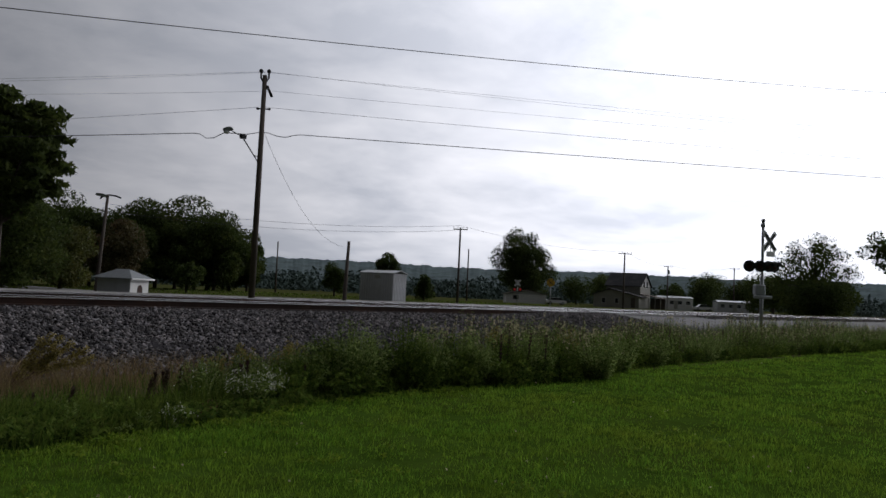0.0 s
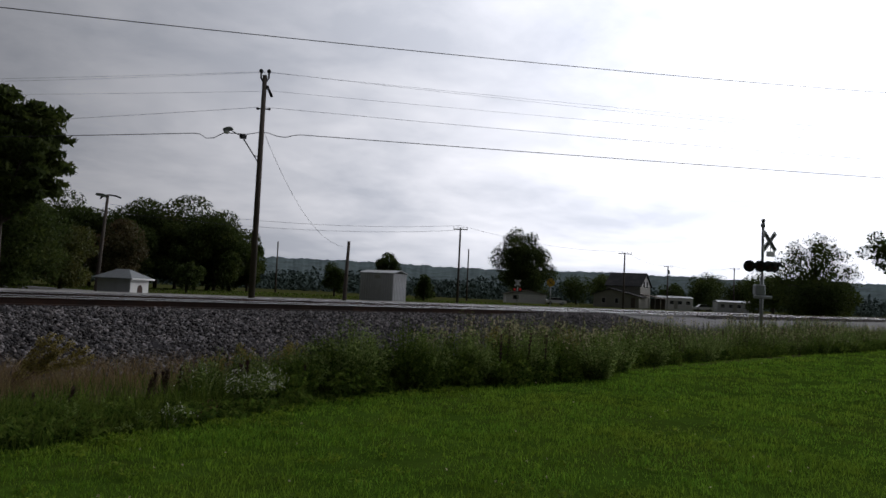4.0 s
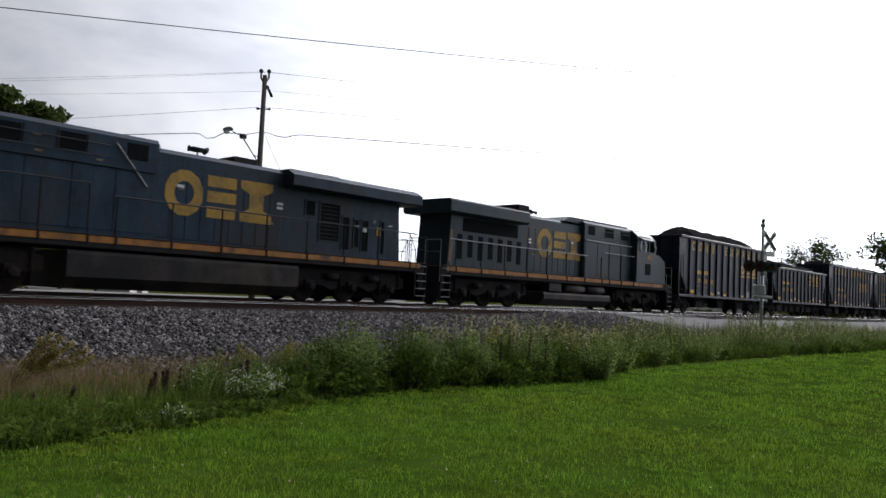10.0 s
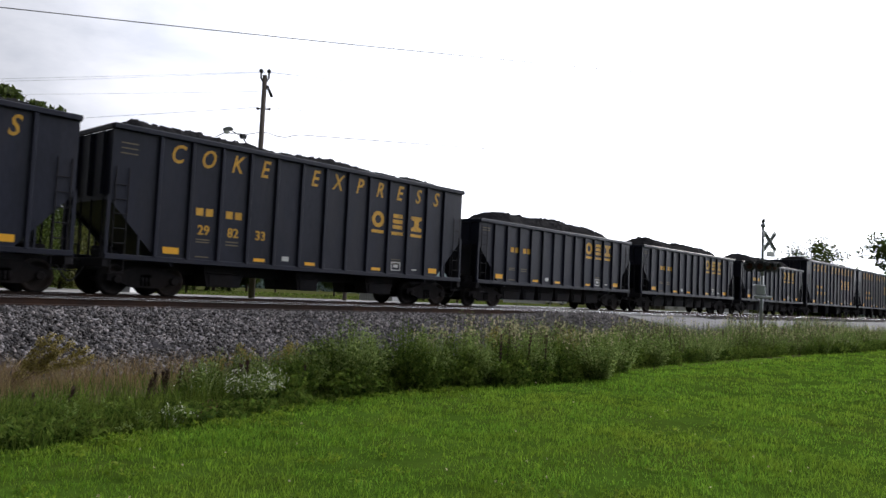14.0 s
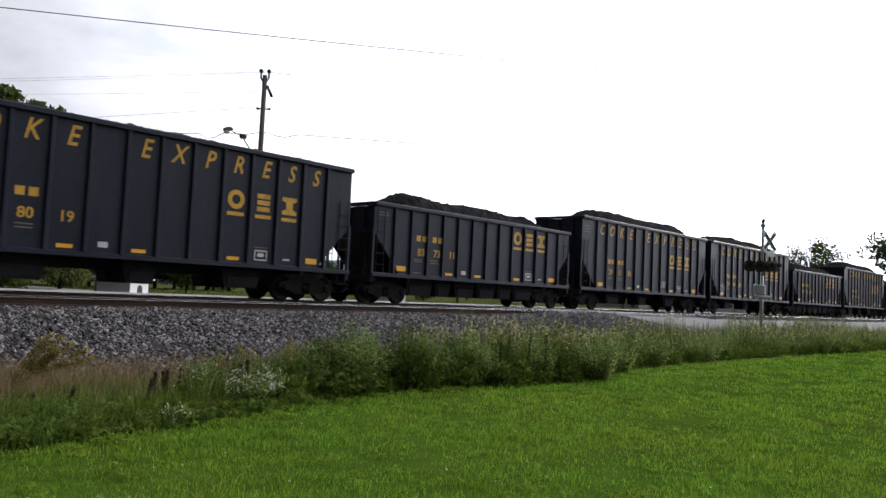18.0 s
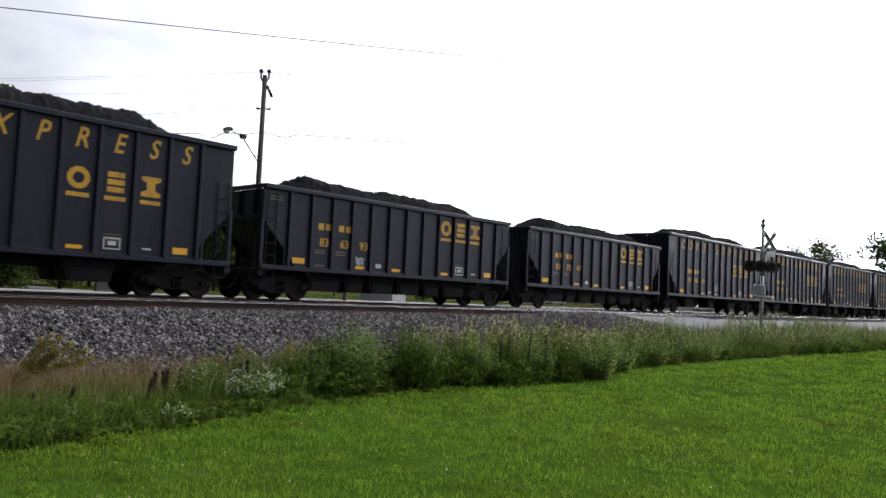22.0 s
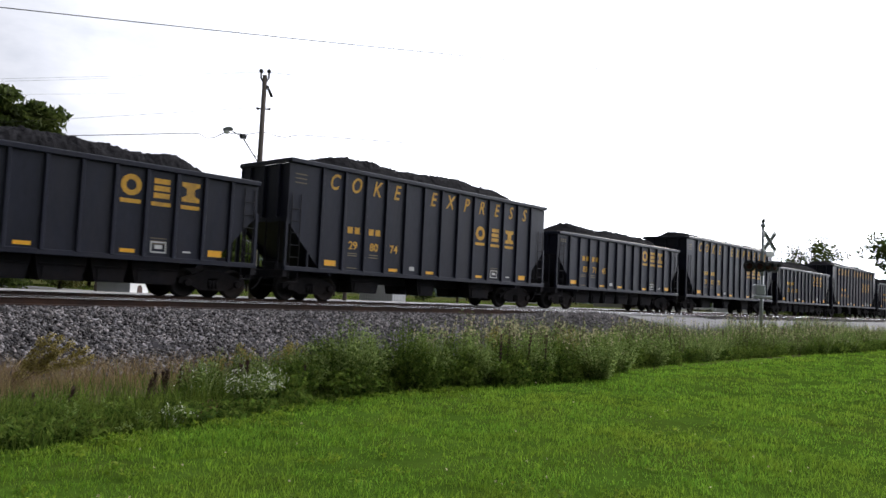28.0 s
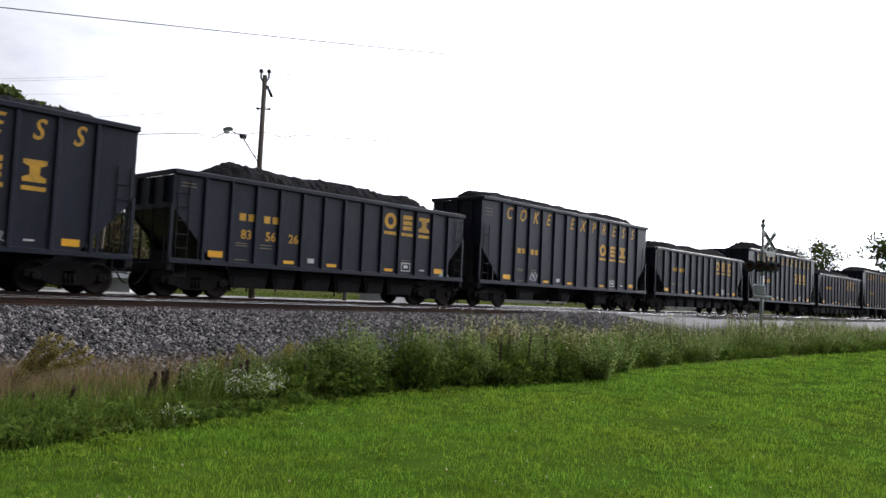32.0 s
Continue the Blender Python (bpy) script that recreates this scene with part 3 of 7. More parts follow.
def build_hopper(kind):
    d = HOPPER[kind]
    h, top = d["L"] / 2, d["top"]
    car = thing("hopper_car", pose(0, TRAIN_Y, 0), "", "hopper car", "freight cars of the train")
    cut = 1.45                       # the side sheets are cut away over the trucks
    sheet = [(-h, top - 0.05), (h, top - 0.05), (h, 2.75), (h - cut, 1.18), (-h + cut, 1.18), (-h, 2.75)]
    for s in (-1, 1):
        bm = bmesh.new()
        prism(bm, sheet, 1, s * W, s * (W - 0.03))
        part("side_sheet", bm, M["hopper"], car)
        for i in range(d["n"]):
            x = d["rib0"] + i * d["step"]
            shared_part(kind + ":rib", lambda bm: box(bm, -0.055, 0.055, -0.055, 0.055, 1.15, top - 0.12, 0.012), M["hopper"], car, pose(x, s * (W + 0.045), 0))
        bm = bmesh.new()
        box(bm, -h - 0.03, h + 0.03, s * (W + 0.06) - 0.07, s * (W + 0.06) + 0.05, top - 0.16, top, 0.02)
        part("top_chord", bm, M["hopper"], car)
        bm = bmesh.new()
        box(bm, -h - 0.05, h + 0.05, s * (W + 0.02) - 0.06, s * (W + 0.02) + 0.06, 1.03, 1.19, 0.015)
        part("side_sill", bm, M["hopper"], car)
    for e in (-1, 1):
        bm = bmesh.new()
        box(bm, e * h - 0.05, e * h + 0.05, -W, W, top - 0.16, top - 0.005, 0.015)
        part("end_chord", bm, M["hopper"], car)
        bm = bmesh.new()
        prism(bm, [(e * (h - 0.10), top - 0.16), (e * (h - 0.10), 2.80), (e * (h - 2.1), 0.95), (e * (h - 2.06), 0.92), (e * (h - 0.05), 2.74), (e * (h - 0.05), top - 0.16)], 1, -W + 0.04, W - 0.04)
        part("slope_sheet", bm, M["hopper"], car, "sloped end sheet of the hopper")
        for y in (-0.9, 0.0, 0.9):
            shared_part(kind + ":end_rib", lambda bm: box(bm, -0.05, 0.05, -0.05, 0.05, 2.9, top - 0.18), M["hopper"], car, pose(e * (h + 0.0), y, 0))
        bm = bmesh.new()
        box(bm, e * (h - 0.12), e * (h + 0.08), -1.52, 1.52, 0.80, 1.06, 0.02)
        part("end_sill", bm, M["sill"], car)
        for s in (-1, 1):
            bm = bmesh.new()
            box(bm, e * h - 0.05, e * h + 0.05, s * (W - 0.02) - 0.05, s * (W - 0.02) + 0.05, 1.05, 2.85)
            box(bm, e * (h - 0.95) - 0.03, e * (h - 0.95) + 0.03, s * (W - 0.02) - 0.03, s * (W - 0.02) + 0.03, 1.1, 1.95)
            part("corner_post", bm, M["hopper"], car)
            bm = bmesh.new()
            for q in (0.14, 0.52):
                rod(bm, (e * (h - q), s * (W + 0.05), 0.62), (e * (h - q), s * (W + 0.05), min(top - 0.3, 3.7)), 0.018, n=6)
            for k in range(7):
                z = 0.66 + k * 0.42
                rod(bm, (e * (h - 0.12), s * (W + 0.055), z), (e * (h - 0.54), s * (W + 0.055), z), 0.016, n=6)
            part("ladder", bm, M["sill"], car)
        bm = bmesh.new()
        box(bm, e * h, e * (d["pitch"] / 2 - 0.16), -0.09, 0.09, 0.72, 0.98, 0.02)
        prism(bm, [(e * (d["pitch"] / 2 - 0.2), -0.20), (e * (d["pitch"] / 2 + 0.02), -0.14), (e * (d["pitch"] / 2 + 0.02), 0.02), (e * (d["pitch"] / 2 - 0.1), 0.16), (e * (d["pitch"] / 2 - 0.24), 0.16)], 2, 0.70, 1.0)
        part("coupler", bm, M["truck"], car, "rusty knuckle coupler")
        bm = bmesh.new()
        for k in range(8):
            a, b = k / 8, (k + 1) / 8
            p = [(e * (h + 0.10 + 0.40 * w), -0.35, 0.80 - 0.45 * math.sin(math.pi * w * 0.5)) for w in (a, b)]
            rod(bm, p[0], p[1], 0.025, n=6)
        part("air_hose", bm, M["wire"], car)
        # platform gear over the truck
        bm = bmesh.new()
        box(bm, e * (h - 0.9), e * (h - 0.3), -0.5, 0.1, 1.05, 1.35, 0.03)
        rod(bm, (e * (h - 1.1), 0.3, 1.3), (e * (h - 0.4), 0.3, 1.3), 0.16, n=12)
        part("brake_gear", bm, M["sill"], car)
        for y in (-1.0, -0.2, 0.55, 1.2):
            shared_part("end_bar", lambda bm: rod(bm, (0, 0, 1.0), (0, 0, 2.8), 0.03, n=6), M["sill"], car, pose(e * (h - 0.06), y, 0))
        build_truck(car, e * (d["pitch"] / 2 - 1.95))
    bm = bmesh.new()
    box(bm, -h, h, -0.3, 0.3, 0.72, 1.04)
    part("centre_sill", bm, M["sill"], car)
    spans = [(-4.2, -2.7), (-0.6, 0.5), (2.7, 4.2)] if kind == "tall" else [(-4.35, -2.75), (-2.65, -1.6), (-1.4, 0.0), (0.1, 1.5), (1.6, 2.7), (2.8, 4.35)]
    for a, b in spans:
        for s in (-1, 1):
            bm = bmesh.new()
            prism(bm, [(a, 1.1), (b, 1.1), (b - 0.03, 0.80), (b - 0.14, 0.36), (a + 0.14, 0.36), (a + 0.03, 0.80)], 1, s * 0.31, s * 1.0)
            part("hopper_bay", bm, M["bay"], car)
            bm = bmesh.new()
            box(bm, a + 0.2, b - 0.2, s * 1.0, s * 1.04, 0.42, 0.74)
            rod(bm, (a + 0.1, s * 1.04, 0.80), (b - 0.1, s * 1.04, 0.80), 0.035, n=6)
            part("bay_door", bm, M["bay"], car)
    # painted marks on the sides
    y = -W - 0.005
    pan = [d["rib0"] + (i + 0.5) * d["step"] for i in range(d["n"] - 1)]
    ez = 3.23
    for k, i in enumerate((8, 9, 10)):
        bm = bmesh.new()
        emblem_shape(bm, pan[i], ez, 0.60, 0.60, k)
        part("emblem_block", bm, M["yellow"], car, "yellow painted emblem block")
        bm = bmesh.new()
        box(bm, pan[i] - 0.31, pan[i] + 0.31, -W - 0.008, -W + 0.002, ez - 0.53, ez - 0.41)
        part("emblem_bar", bm, M["yellow"], car)
    if kind == "tall":
        for i, ch in enumerate("COKE EXPRESS"):
            if ch != " ":
                part("letter", letters(ch, 0.80, M["yellow"], 0.28, 0.012, 0.78), None, car, "slanted yellow letter", at=pose(pan[i], y, 4.33))
    mi = (1, 2)
    for i in mi:
        for q in (-0.17, 0.17):
            shared_part("owner_mark", lambda bm: box(bm, -0.12, 0.12, -0.003, 0.007, 2.56, 2.80), M["yellow"], car, pose(pan[i] + q + (0.15 if kind == "low" else 0.0), y, 0), "yellow owner mark shown as a plain bar")
    bm = bmesh.new()
    for i, zz in ((mi[0], 1.80), (mi[0], 1.72), (mi[1], 1.80), (mi[1], 1.70), (mi[0], 1.26)):
        box(bm, pan[i] - 0.24, pan[i] + 0.22, -W - 0.007, -W + 0.002, zz, zz + 0.035)
    for zz in (4.4, 4.25, 4.1) if kind == "tall" else (3.5, 3.4):
        box(bm, -h + 0.25, -h + 0.75, -W - 0.007, -W + 0.002, zz, zz + 0.035)
    for zz in (1.72, 1.64, 1.56):
        box(bm, pan[9] - 0.25, pan[9] + 0.25, -W - 0.007, -W + 0.002, zz, zz + 0.025)
    tagged(part("data_stencil", bm, M["dull"], car, "worn capacity stencils shown as plain bars"), kind="stuff")
    for i, w, z in [(0, 0.26, 1.40)] + [(k, 0.22, 1.31) for k in (3, 5, 8)] + [(11, 0.24, 1.40)]:
        hh = 0.10 if w > 0.23 else 0.055
        shared_part("mark%.2f:reflector" % w, lambda bm: box(bm, -w, w, -0.006, 0.004, -hh, hh), M["reflector"], car, pose(pan[i], y - 0.002, z))
    shared_part("a:tag_plate", lambda bm: box(bm, -0.14, 0.14, -0.003, 0.007, 1.34, 1.50), M["white"], car, pose(pan[4], y, 0), "small white tag plate")
    shared_part("b:tag_plate", lambda bm: box(bm, -0.15, 0.12, -0.003, 0.007, 1.36, 1.41), M["white"], car, pose(pan[10], y, 0), "small white tag plate")
    bm = bmesh.new()
    for a, b, c, e in ((-0.25, 0.25, 1.30, 1.34), (-0.25, 0.25, 1.60, 1.64), (-0.25, -0.21, 1.30, 1.64), (0.21, 0.25, 1.30, 1.64), (-0.12, 0.12, 1.42, 1.54)):
        box(bm, pan[9] + a, pan[9] + b, -W - 0.008, -W + 0.002, c, e)
    part("consolidated_panel", bm, M["white"], car, "white outlined lubrication panel")
    return car


def coal_mesh(kind, heap, seed):
    """The heaped load: a lumpy surface that swells above the rim."""
    d = HOPPER[kind]
    h, top = d["L"] / 2 - 0.12, d["top"]
    nx, ny = 220, 28
    verts = []
    for i in range(nx + 1):
        for j in range(ny + 1):
            u, v = i / nx * 2 - 1, j / ny * 2 - 1
            x, yy = u * h, v * (W - 0.06)
            env = smooth(0.99, 0.60 if heap > 0.2 else 0.86, abs(u)) * (1 - v * v) ** 0.5 if abs(v) < 1 else 0
            wave = 0.84 + 0.16 * noise.noise((x * 0.33, seed * 3.1, 0)) + 0.10 * noise.noise((x * 1.2, yy, seed))
            lump = 0.07 * noise.noise((x * 3.5, yy * 3.5, seed)) + 0.09 * noise.noise((x * 8.3, yy * 8.3, seed + 5)) + 0.08 * noise.noise((x * 19, yy * 19, seed))
            verts.append((x, yy, top - 0.42 + (0.62 + heap * (0.86 if kind == "low" else 1.15)) * env * wave + lump + 0.14 * env))
    faces = [(i * (ny + 1) + j, (i + 1) * (ny + 1) + j, (i + 1) * (ny + 1) + j + 1, i * (ny + 1) + j + 1) for i in range(nx) for j in range(ny)]
    return raw_mesh("coke_load", verts, faces, M["coal"])


# right-hand ends of the car bodies when the clip is 13 s old, kind, heap of the load, number groups
CONSIST = [("tall", 0.45, "29 83 81"), ("low", 0.36, "83 71 47"), ("tall", 0.05, "29 81 64"), ("tall", 0.12, "29 82 33"), ("low", 0.5, ""), ("low", 0.45, ""), ("low", 0.5, "83 52 90"),
           ("tall", 0.05, "29 80 01"), ("tall", 0.0, "29 80 19"), ("low", 0.5, "83 73 11"), ("tall", 0.42, "29 81 81"), ("tall", 0.40, "29 84 68"), ("low", 0.5, "83 53 69"), ("tall", 0.42, "29 84 10"),
           ("low", 0.45, "83 63 93"), ("low", 0.5, "83 70 47"), ("tall", 0.30, "29 84 19"), ("tall", 0.36, "29 82 23"), ("tall", 0.36, "29 82 79"), ("tall", 0.34, "29 82 19"), ("tall", 0.3, "29 83 76"),
           ("low", 0.5, "83 60 53"), ("tall", 0.36, "29 80 74"), ("low", 0.45, "83 71 45"), ("tall", 0.06, "29 82 73"), ("low", 0.5, "83 61 38"), ("tall", 0.12, "29 81 21"), ("low", 0.5, "83 56 26"),
           ("tall", 0.2, ""), ("low", 0.4, ""), ("tall", 0.4, ""), ("low", 0.4, ""), ("tall", 0.3, ""), ("tall", 0.3, ""), ("low", 0.4, ""), ("tall", 0.3, "")]
MOVING = []      # (thing, x of its origin at 13 s, turned about)


def scrawl(car, x, z, w, h, seed):
    """Sprayed scribble on a side, as loops of a flat ribbon."""
    rng = random.Random(seed)
    bm = bmesh.new()
    px, pz = -w / 2, 0.0
    n = 26
    last = None
    for i in range(n + 1):
        t = i / n
        qx = -w / 2 + w * t + 0.10 * w * math.sin(t * 31 + seed)
        qz = h / 2 * math.sin(t * 23 + seed * 1.7) * (0.6 + 0.4 * rng.random())
        d = Vector((qx - px, qz - pz)).normalized() if i else Vector((1, 0))
        nx, nz = -d.y * 0.022, d.x * 0.022
        pair = [bm.verts.new((qx + nx, 0, qz + nz)), bm.verts.new((qx - nx, 0, qz - nz))]
        if last:
            bm.faces.new((last[0], last[1], pair[1], pair[0]))
        last, px, pz = pair, qx, qz
    ret = bmesh.ops.extrude_face_region(bm, geom=bm.faces[:])
    for v in [g for g in ret["geom"] if isinstance(g, bmesh.types.BMVert)]:
        v.co.y -= 0.004
    part("scrawl", bm, M["scrawl"], car, "white sprayed scribble", at=pose(x, -W - 0.003, z))


SCRAWLS = {11: (0, 1.75, 0.85, 0.75), 10: (7, 1.65, 0.5, 0.5), 14: (3, 1.55, 0.4, 0.35), 16: (5, 1.75, 0.5, 0.6), 26: (9, 1.4, 0.9, 0.35), 28: (2, 1.5, 0.6, 0.5), 19: (4, 1.6, 0.5, 0.4)}


def build_consist():
    models = {k: build_hopper(k) for k in HOPPER}
    loads = {}
    used = set()
    end = -1.5 - HOPPER["tall"]["L"] - 0.475           # coupler face in front of the first car
    for n, (kind, heap, number) in enumerate(CONSIST):
        d = HOPPER[kind]
        x = end + d["pitch"] / 2
        end += d["pitch"]
        m = pose(x - SPEED * -13.0, TRAIN_Y, 0)
        car = models[kind] if kind not in used else copy_thing(models[kind], m)
        if kind not in used:
            models[kind].matrix_basis = m
        used.add(kind)
        tall = "tall" if kind == "tall" else "lower"
        load = "heaped with coke" if heap > 0.2 else "filled level with coke"
        car["label"] = "%s dark slate steel hopper car, %s, yellow markings" % (tall, load)
        MOVING.append((car, x, 0))
    for n, ((kind, heap, number), (car, x, _)) in enumerate(zip(CONSIST, MOVING)):
        key = (kind, heap, n % 3)
        if key not in loads:
            loads[key] = coal_mesh(kind, heap, n + 1)
        part("coke_load", loads[key], None, car, "black lumpy coke load")
        d = HOPPER[kind]
        if n in SCRAWLS:
            i, z, w, h = SCRAWLS[n]
            scrawl(car, d["rib0"] + (i + 0.5) * d["step"], z, w, h, n)
        if number:
            for i, grp in enumerate(number.split()):
                part("numeral", letters(grp, 0.42, M["yellow"], 0, 0.008, 1.0), None, car, "yellow stencilled number group", at=pose(d["rib0"] + (1.5 + i) * d["step"] + (0.15 if kind == "low" else 0.0), -W - 0.005, 2.10))


build_consist()


def build_loco(number, paint, rail_mat, second):
    loco = thing("locomotive", pose(0, TRAIN_Y, 0), "", "locomotive", "locomotives of the train")
    P = M[paint]
    bm = bmesh.new()
    box(bm, -10.5, 10.5, -1.50, 1.50, 1.30, 1.66, 0.03)
    part("underframe", bm, M["sill"], loco)
    bm = bmesh.new()
    box(bm, -10.5, 10.5, -1.56, 1.56, 1.66, 1.70, 0.01)
    part("walkway", bm, M["sill"], loco)
    for s in (-1, 1):
        bm = bmesh.new()
        box(bm, -9.4, 10.2, s * 1.515, s * 1.535, 1.47, 1.66)
        part("sill_stripe", bm, M["stripe"], loco, "worn orange-yellow stripe along the sill")
    # fuel tank and air tanks
    bm = bmesh.new()
    tx0, tx1 = (-3.6, 4.2) if not second else (-3.3, 3.0)
    zt = 1.22 if not second else 0.80
    prism(bm, [(-1.5, zt - 0.1), (-1.42, zt), (1.42, zt), (1.5, zt - 0.1), (1.5, 0.48), (1.15, 0.15), (-1.15, 0.15), (-1.5, 0.48)], 0, tx0, tx1)
    part("fuel_tank", bm, M["tank"], loco)
    if second:
        for a, b in ((-2.9, -1.2), (-0.9, 0.9)):
            for s in (-1, 1):
                bm = bmesh.new()
                lathe(bm, (a, s * 1.2, 1.06), (1, 0, 0), [(0, 0.1), (0.06, 0.22), (b - a - 0.06, 0.22), (b - a, 0.1)], 16)
                part("air_tank", bm, M["tank"], loco)
        for s in (-1, 1):
            bm = bmesh.new()
            box(bm, 1.4, 2.5, s * 0.9, s * 1.45, 0.85, 1.28, 0.03)
            part("battery_box", bm, M["tank"], loco)
    # three-axle trucks
    for tc in (-6.85, 6.85):
        bm = bmesh.new()
        box(bm, -2.7, 2.7, -0.58, 0.58, 0.18, 1.02, 0.04)
        box(bm, -2.5, 2.5, -1.0, 1.0, 1.0, 1.32, 0.04)
        truck = part("truck", bm, M["truck"], loco, "dark three-axle locomotive truck", at=pose(tc, 0, 0))
        for s in (-1, 1):
            bm = bmesh.new()
            prism(bm, [(-2.75, 0.62), (-2.75, 0.98), (-2.2, 1.16), (2.2, 1.16), (2.75, 0.98), (2.75, 0.62), (2.3, 0.55), (1.4, 0.60), (0.9, 0.42), (0.45, 0.60), (-0.45, 0.60), (-0.9, 0.42), (-1.4, 0.60), (-2.3, 0.55)], 1, s * 1.02, s * 1.20)
            for wx in (-1.95, 0, 1.95):
                box(bm, wx - 0.22, wx + 0.22, s * 1.20, s * 1.32, 0.36, 0.76, 0.03)
                lathe(bm, (wx, s * 1.32, 0.54), (0, s, 0), [(0, 0.16), (0.06, 0.15), (0.08, 0.06)], 12)
            for wx in (-1.0, 1.0):
                rod(bm, (wx - 0.28, s * 1.26, 0.92), (wx + 0.28, s * 1.26, 0.92), 0.12, n=10)
                rod(bm, (wx + 0.45, s * 1.24, 0.30), (wx + 0.45, s * 1.24, 0.95), 0.05, n=6)
            for wx in (-2.45, 2.45):
                rod(bm, (wx, s * 1.22, 0.66), (wx, s * 1.22, 1.25), 0.06, n=6)
            part("side_frame", bm, M["truck"], truck)
            for wx in (-1.95, 0, 1.95):
                bm = bmesh.new()
                lathe(bm, (wx, s * 0.69, 0.533), (0, s, 0), [(0, 0.12), (0, 0.56), (0.03, 0.555), (0.035, 0.534), (0.14, 0.528), (0.14, 0.42), (0.07, 0.38), (0.07, 0.16), (0.14, 0.02)], 24)
                part("wheel", bm, M["wheel"], truck)
    # pilots, plough, couplers, steps and end rails
    for e in (-1, 1):
        bm = bmesh.new()
        box(bm, e * 10.2, e * 10.62, -1.45, 1.45, 0.55, 1.66, 0.03)
        part("pilot", bm, M["sill"], loco)
        bm = bmesh.new()
        prism(bm, [(e * 10.55, -1.45), (e * 10.62, -1.45), (e * 11.0, -0.25), (e * 11.0, 0.25), (e * 10.62, 1.45), (e * 10.55, 1.45)], 2, 0.14, 0.72)
        part("plough", bm, M["sill"], loco)
        bm = bmesh.new()
        box(bm, e * 10.6, e * 10.98, -0.12, 0.12, 0.74, 1.02, 0.02)
        box(bm, e * 10.92, e * 11.16, -0.2, 0.16, 0.70, 1.04, 0.03)
        part("coupler", bm, M["truck"], loco)
        bm = bmesh.new()
        for y in (-0.8, -0.45, 0.45, 0.8):
            rod(bm, (e * 10.66, y, 0.95), (e * 10.86, y, 0.45), 0.025, n=6)
        part("air_hose", bm, M["wire"], loco)
        for s in (-1, 1):
            bm = bmesh.new()
            for q in (9.95, 10.55):
                box(bm, e * q - 0.02, e * q + 0.02, s * 1.40, s * 1.54, 0.32, 1.68)
            for k in range(5):
                z = 0.34 + k * 0.30
                box(bm, e * 9.96, e * 10.54, s * 1.30, s * 1.56, z, z + 0.035)
            part("step_ladder", bm, M["sill"], loco)
            for k in range(5):
                z = 0.34 + k * 0.30
                bm = bmesh.new()
                box(bm, e * 9.98, e * 10.52, s * 1.562, s * 1.572, z, z + 0.03)
                part("step_edge", bm, M["rail_white"], loco)
            bm = bmesh.new()
            rod(bm, (e * 10.58, s * 1.50, 1.0), (e * 10.58, s * 1.50, 2.75), 0.022, n=6)
            rod(bm, (e * 9.92, s * 1.50, 1.2), (e * 9.92, s * 1.50, 2.2), 0.022, n=6)
            rod(bm, (e * 9.92, s * 1.50, 2.2), (e * 9.70, s * 1.40, 2.78), 0.022, n=6)
            rod(bm, (e * 10.58, s * 1.50, 2.75), (e * 10.58, s * 0.6, 2.75), 0.022, n=6)
            rod(bm, (e * 10.58, s * 0.6, 2.75), (e * 10.58, s * 0.6, 1.68), 0.022, n=6)
            rod(bm, (e * 10.58, s * 1.50, 2.25), (e * 10.58, s * 0.6, 2.25), 0.018, n=6)
            part("grab_rail", bm, rail_mat, loco)
    # nose and cab
    bm = bmesh.new()
    nx = -0.30 if second else 0.0        # the second unit has the longer nose
    prism(bm, [(-10.06 + nx, 1.70), (-10.14 + nx, 2.1), (-10.06 + nx, 3.16), (-9.58 + nx * 0.8, 3.72 - 0.30 * second), (-8.25, 3.76 - 0.20 * second), (-8.25, 1.70)], 1, -1.22, 1.22)
    bmesh.ops.bevel(bm, geom=[e for e in bm.edges if abs(e.verts[0].co.y - e.verts[1].co.y) < 0.01 and min(v.co.z for v in e.verts) > 1.9 and max(v.co.x for v in e.verts) < -8.2], offset=0.16, segments=2, affect="EDGES")
    part("nose", bm, M["loco_yellow"] if not second else P, loco, "worn yellow nose" if not second else "")
    bm = bmesh.new()
    prism(bm, [(-8.30, 1.70), (-8.42, 3.50), (-6.1, 3.50), (-6.1, 1.70)], 1, -1.54, 1.54)
    box(bm, -6.16, -6.1, -1.54, 1.54, 3.50, 4.2)
    for s in (-1, 1):
        prism(bm, [(-8.42, 3.50), (-8.20, 3.50), (-8.12, 4.18), (-8.34, 4.18)], 1, s * 1.44, s * 1.54)
        for x0, x1 in ((-7.62, -7.50), (-6.98, -6.92), (-6.42, -6.14)):
            box(bm, x0, x1, s * 1.48, s * 1.54, 3.50, 4.2)
    part("cab", bm, P, loco)
    bm = bmesh.new()
    for y in (-0.8, 0.8):
        box(bm, -7.5, -7.0, y - 0.25, y + 0.25, 3.48, 3.62, 0.03)
        box(bm, -7.08, -6.98, y - 0.25, y + 0.25, 3.6, 4.0, 0.03)
    part("crew_seat", bm, M["screen"], loco)
    # roof: chamfered across, its front edge rounded down to the windshields
    bm = bmesh.new()
    rings = []
    for x, side, low, shoulder, high, crown in ((-8.48, 1.42, 4.10, 1.28, 4.22, 0.92), (-8.34, 1.50, 4.12, 1.38, 4.46, 0.94), (-8.08, 1.55, 4.16, 1.32, 4.64, 0.94), (-7.6, 1.56, 4.18, 1.24, 4.70, 0.90), (-5.98, 1.56, 4.18, 1.24, 4.72, 0.90)):
        high += 0.0 if second else 0.16
        top = high + (0.06 if x > -8.2 else 0.02)
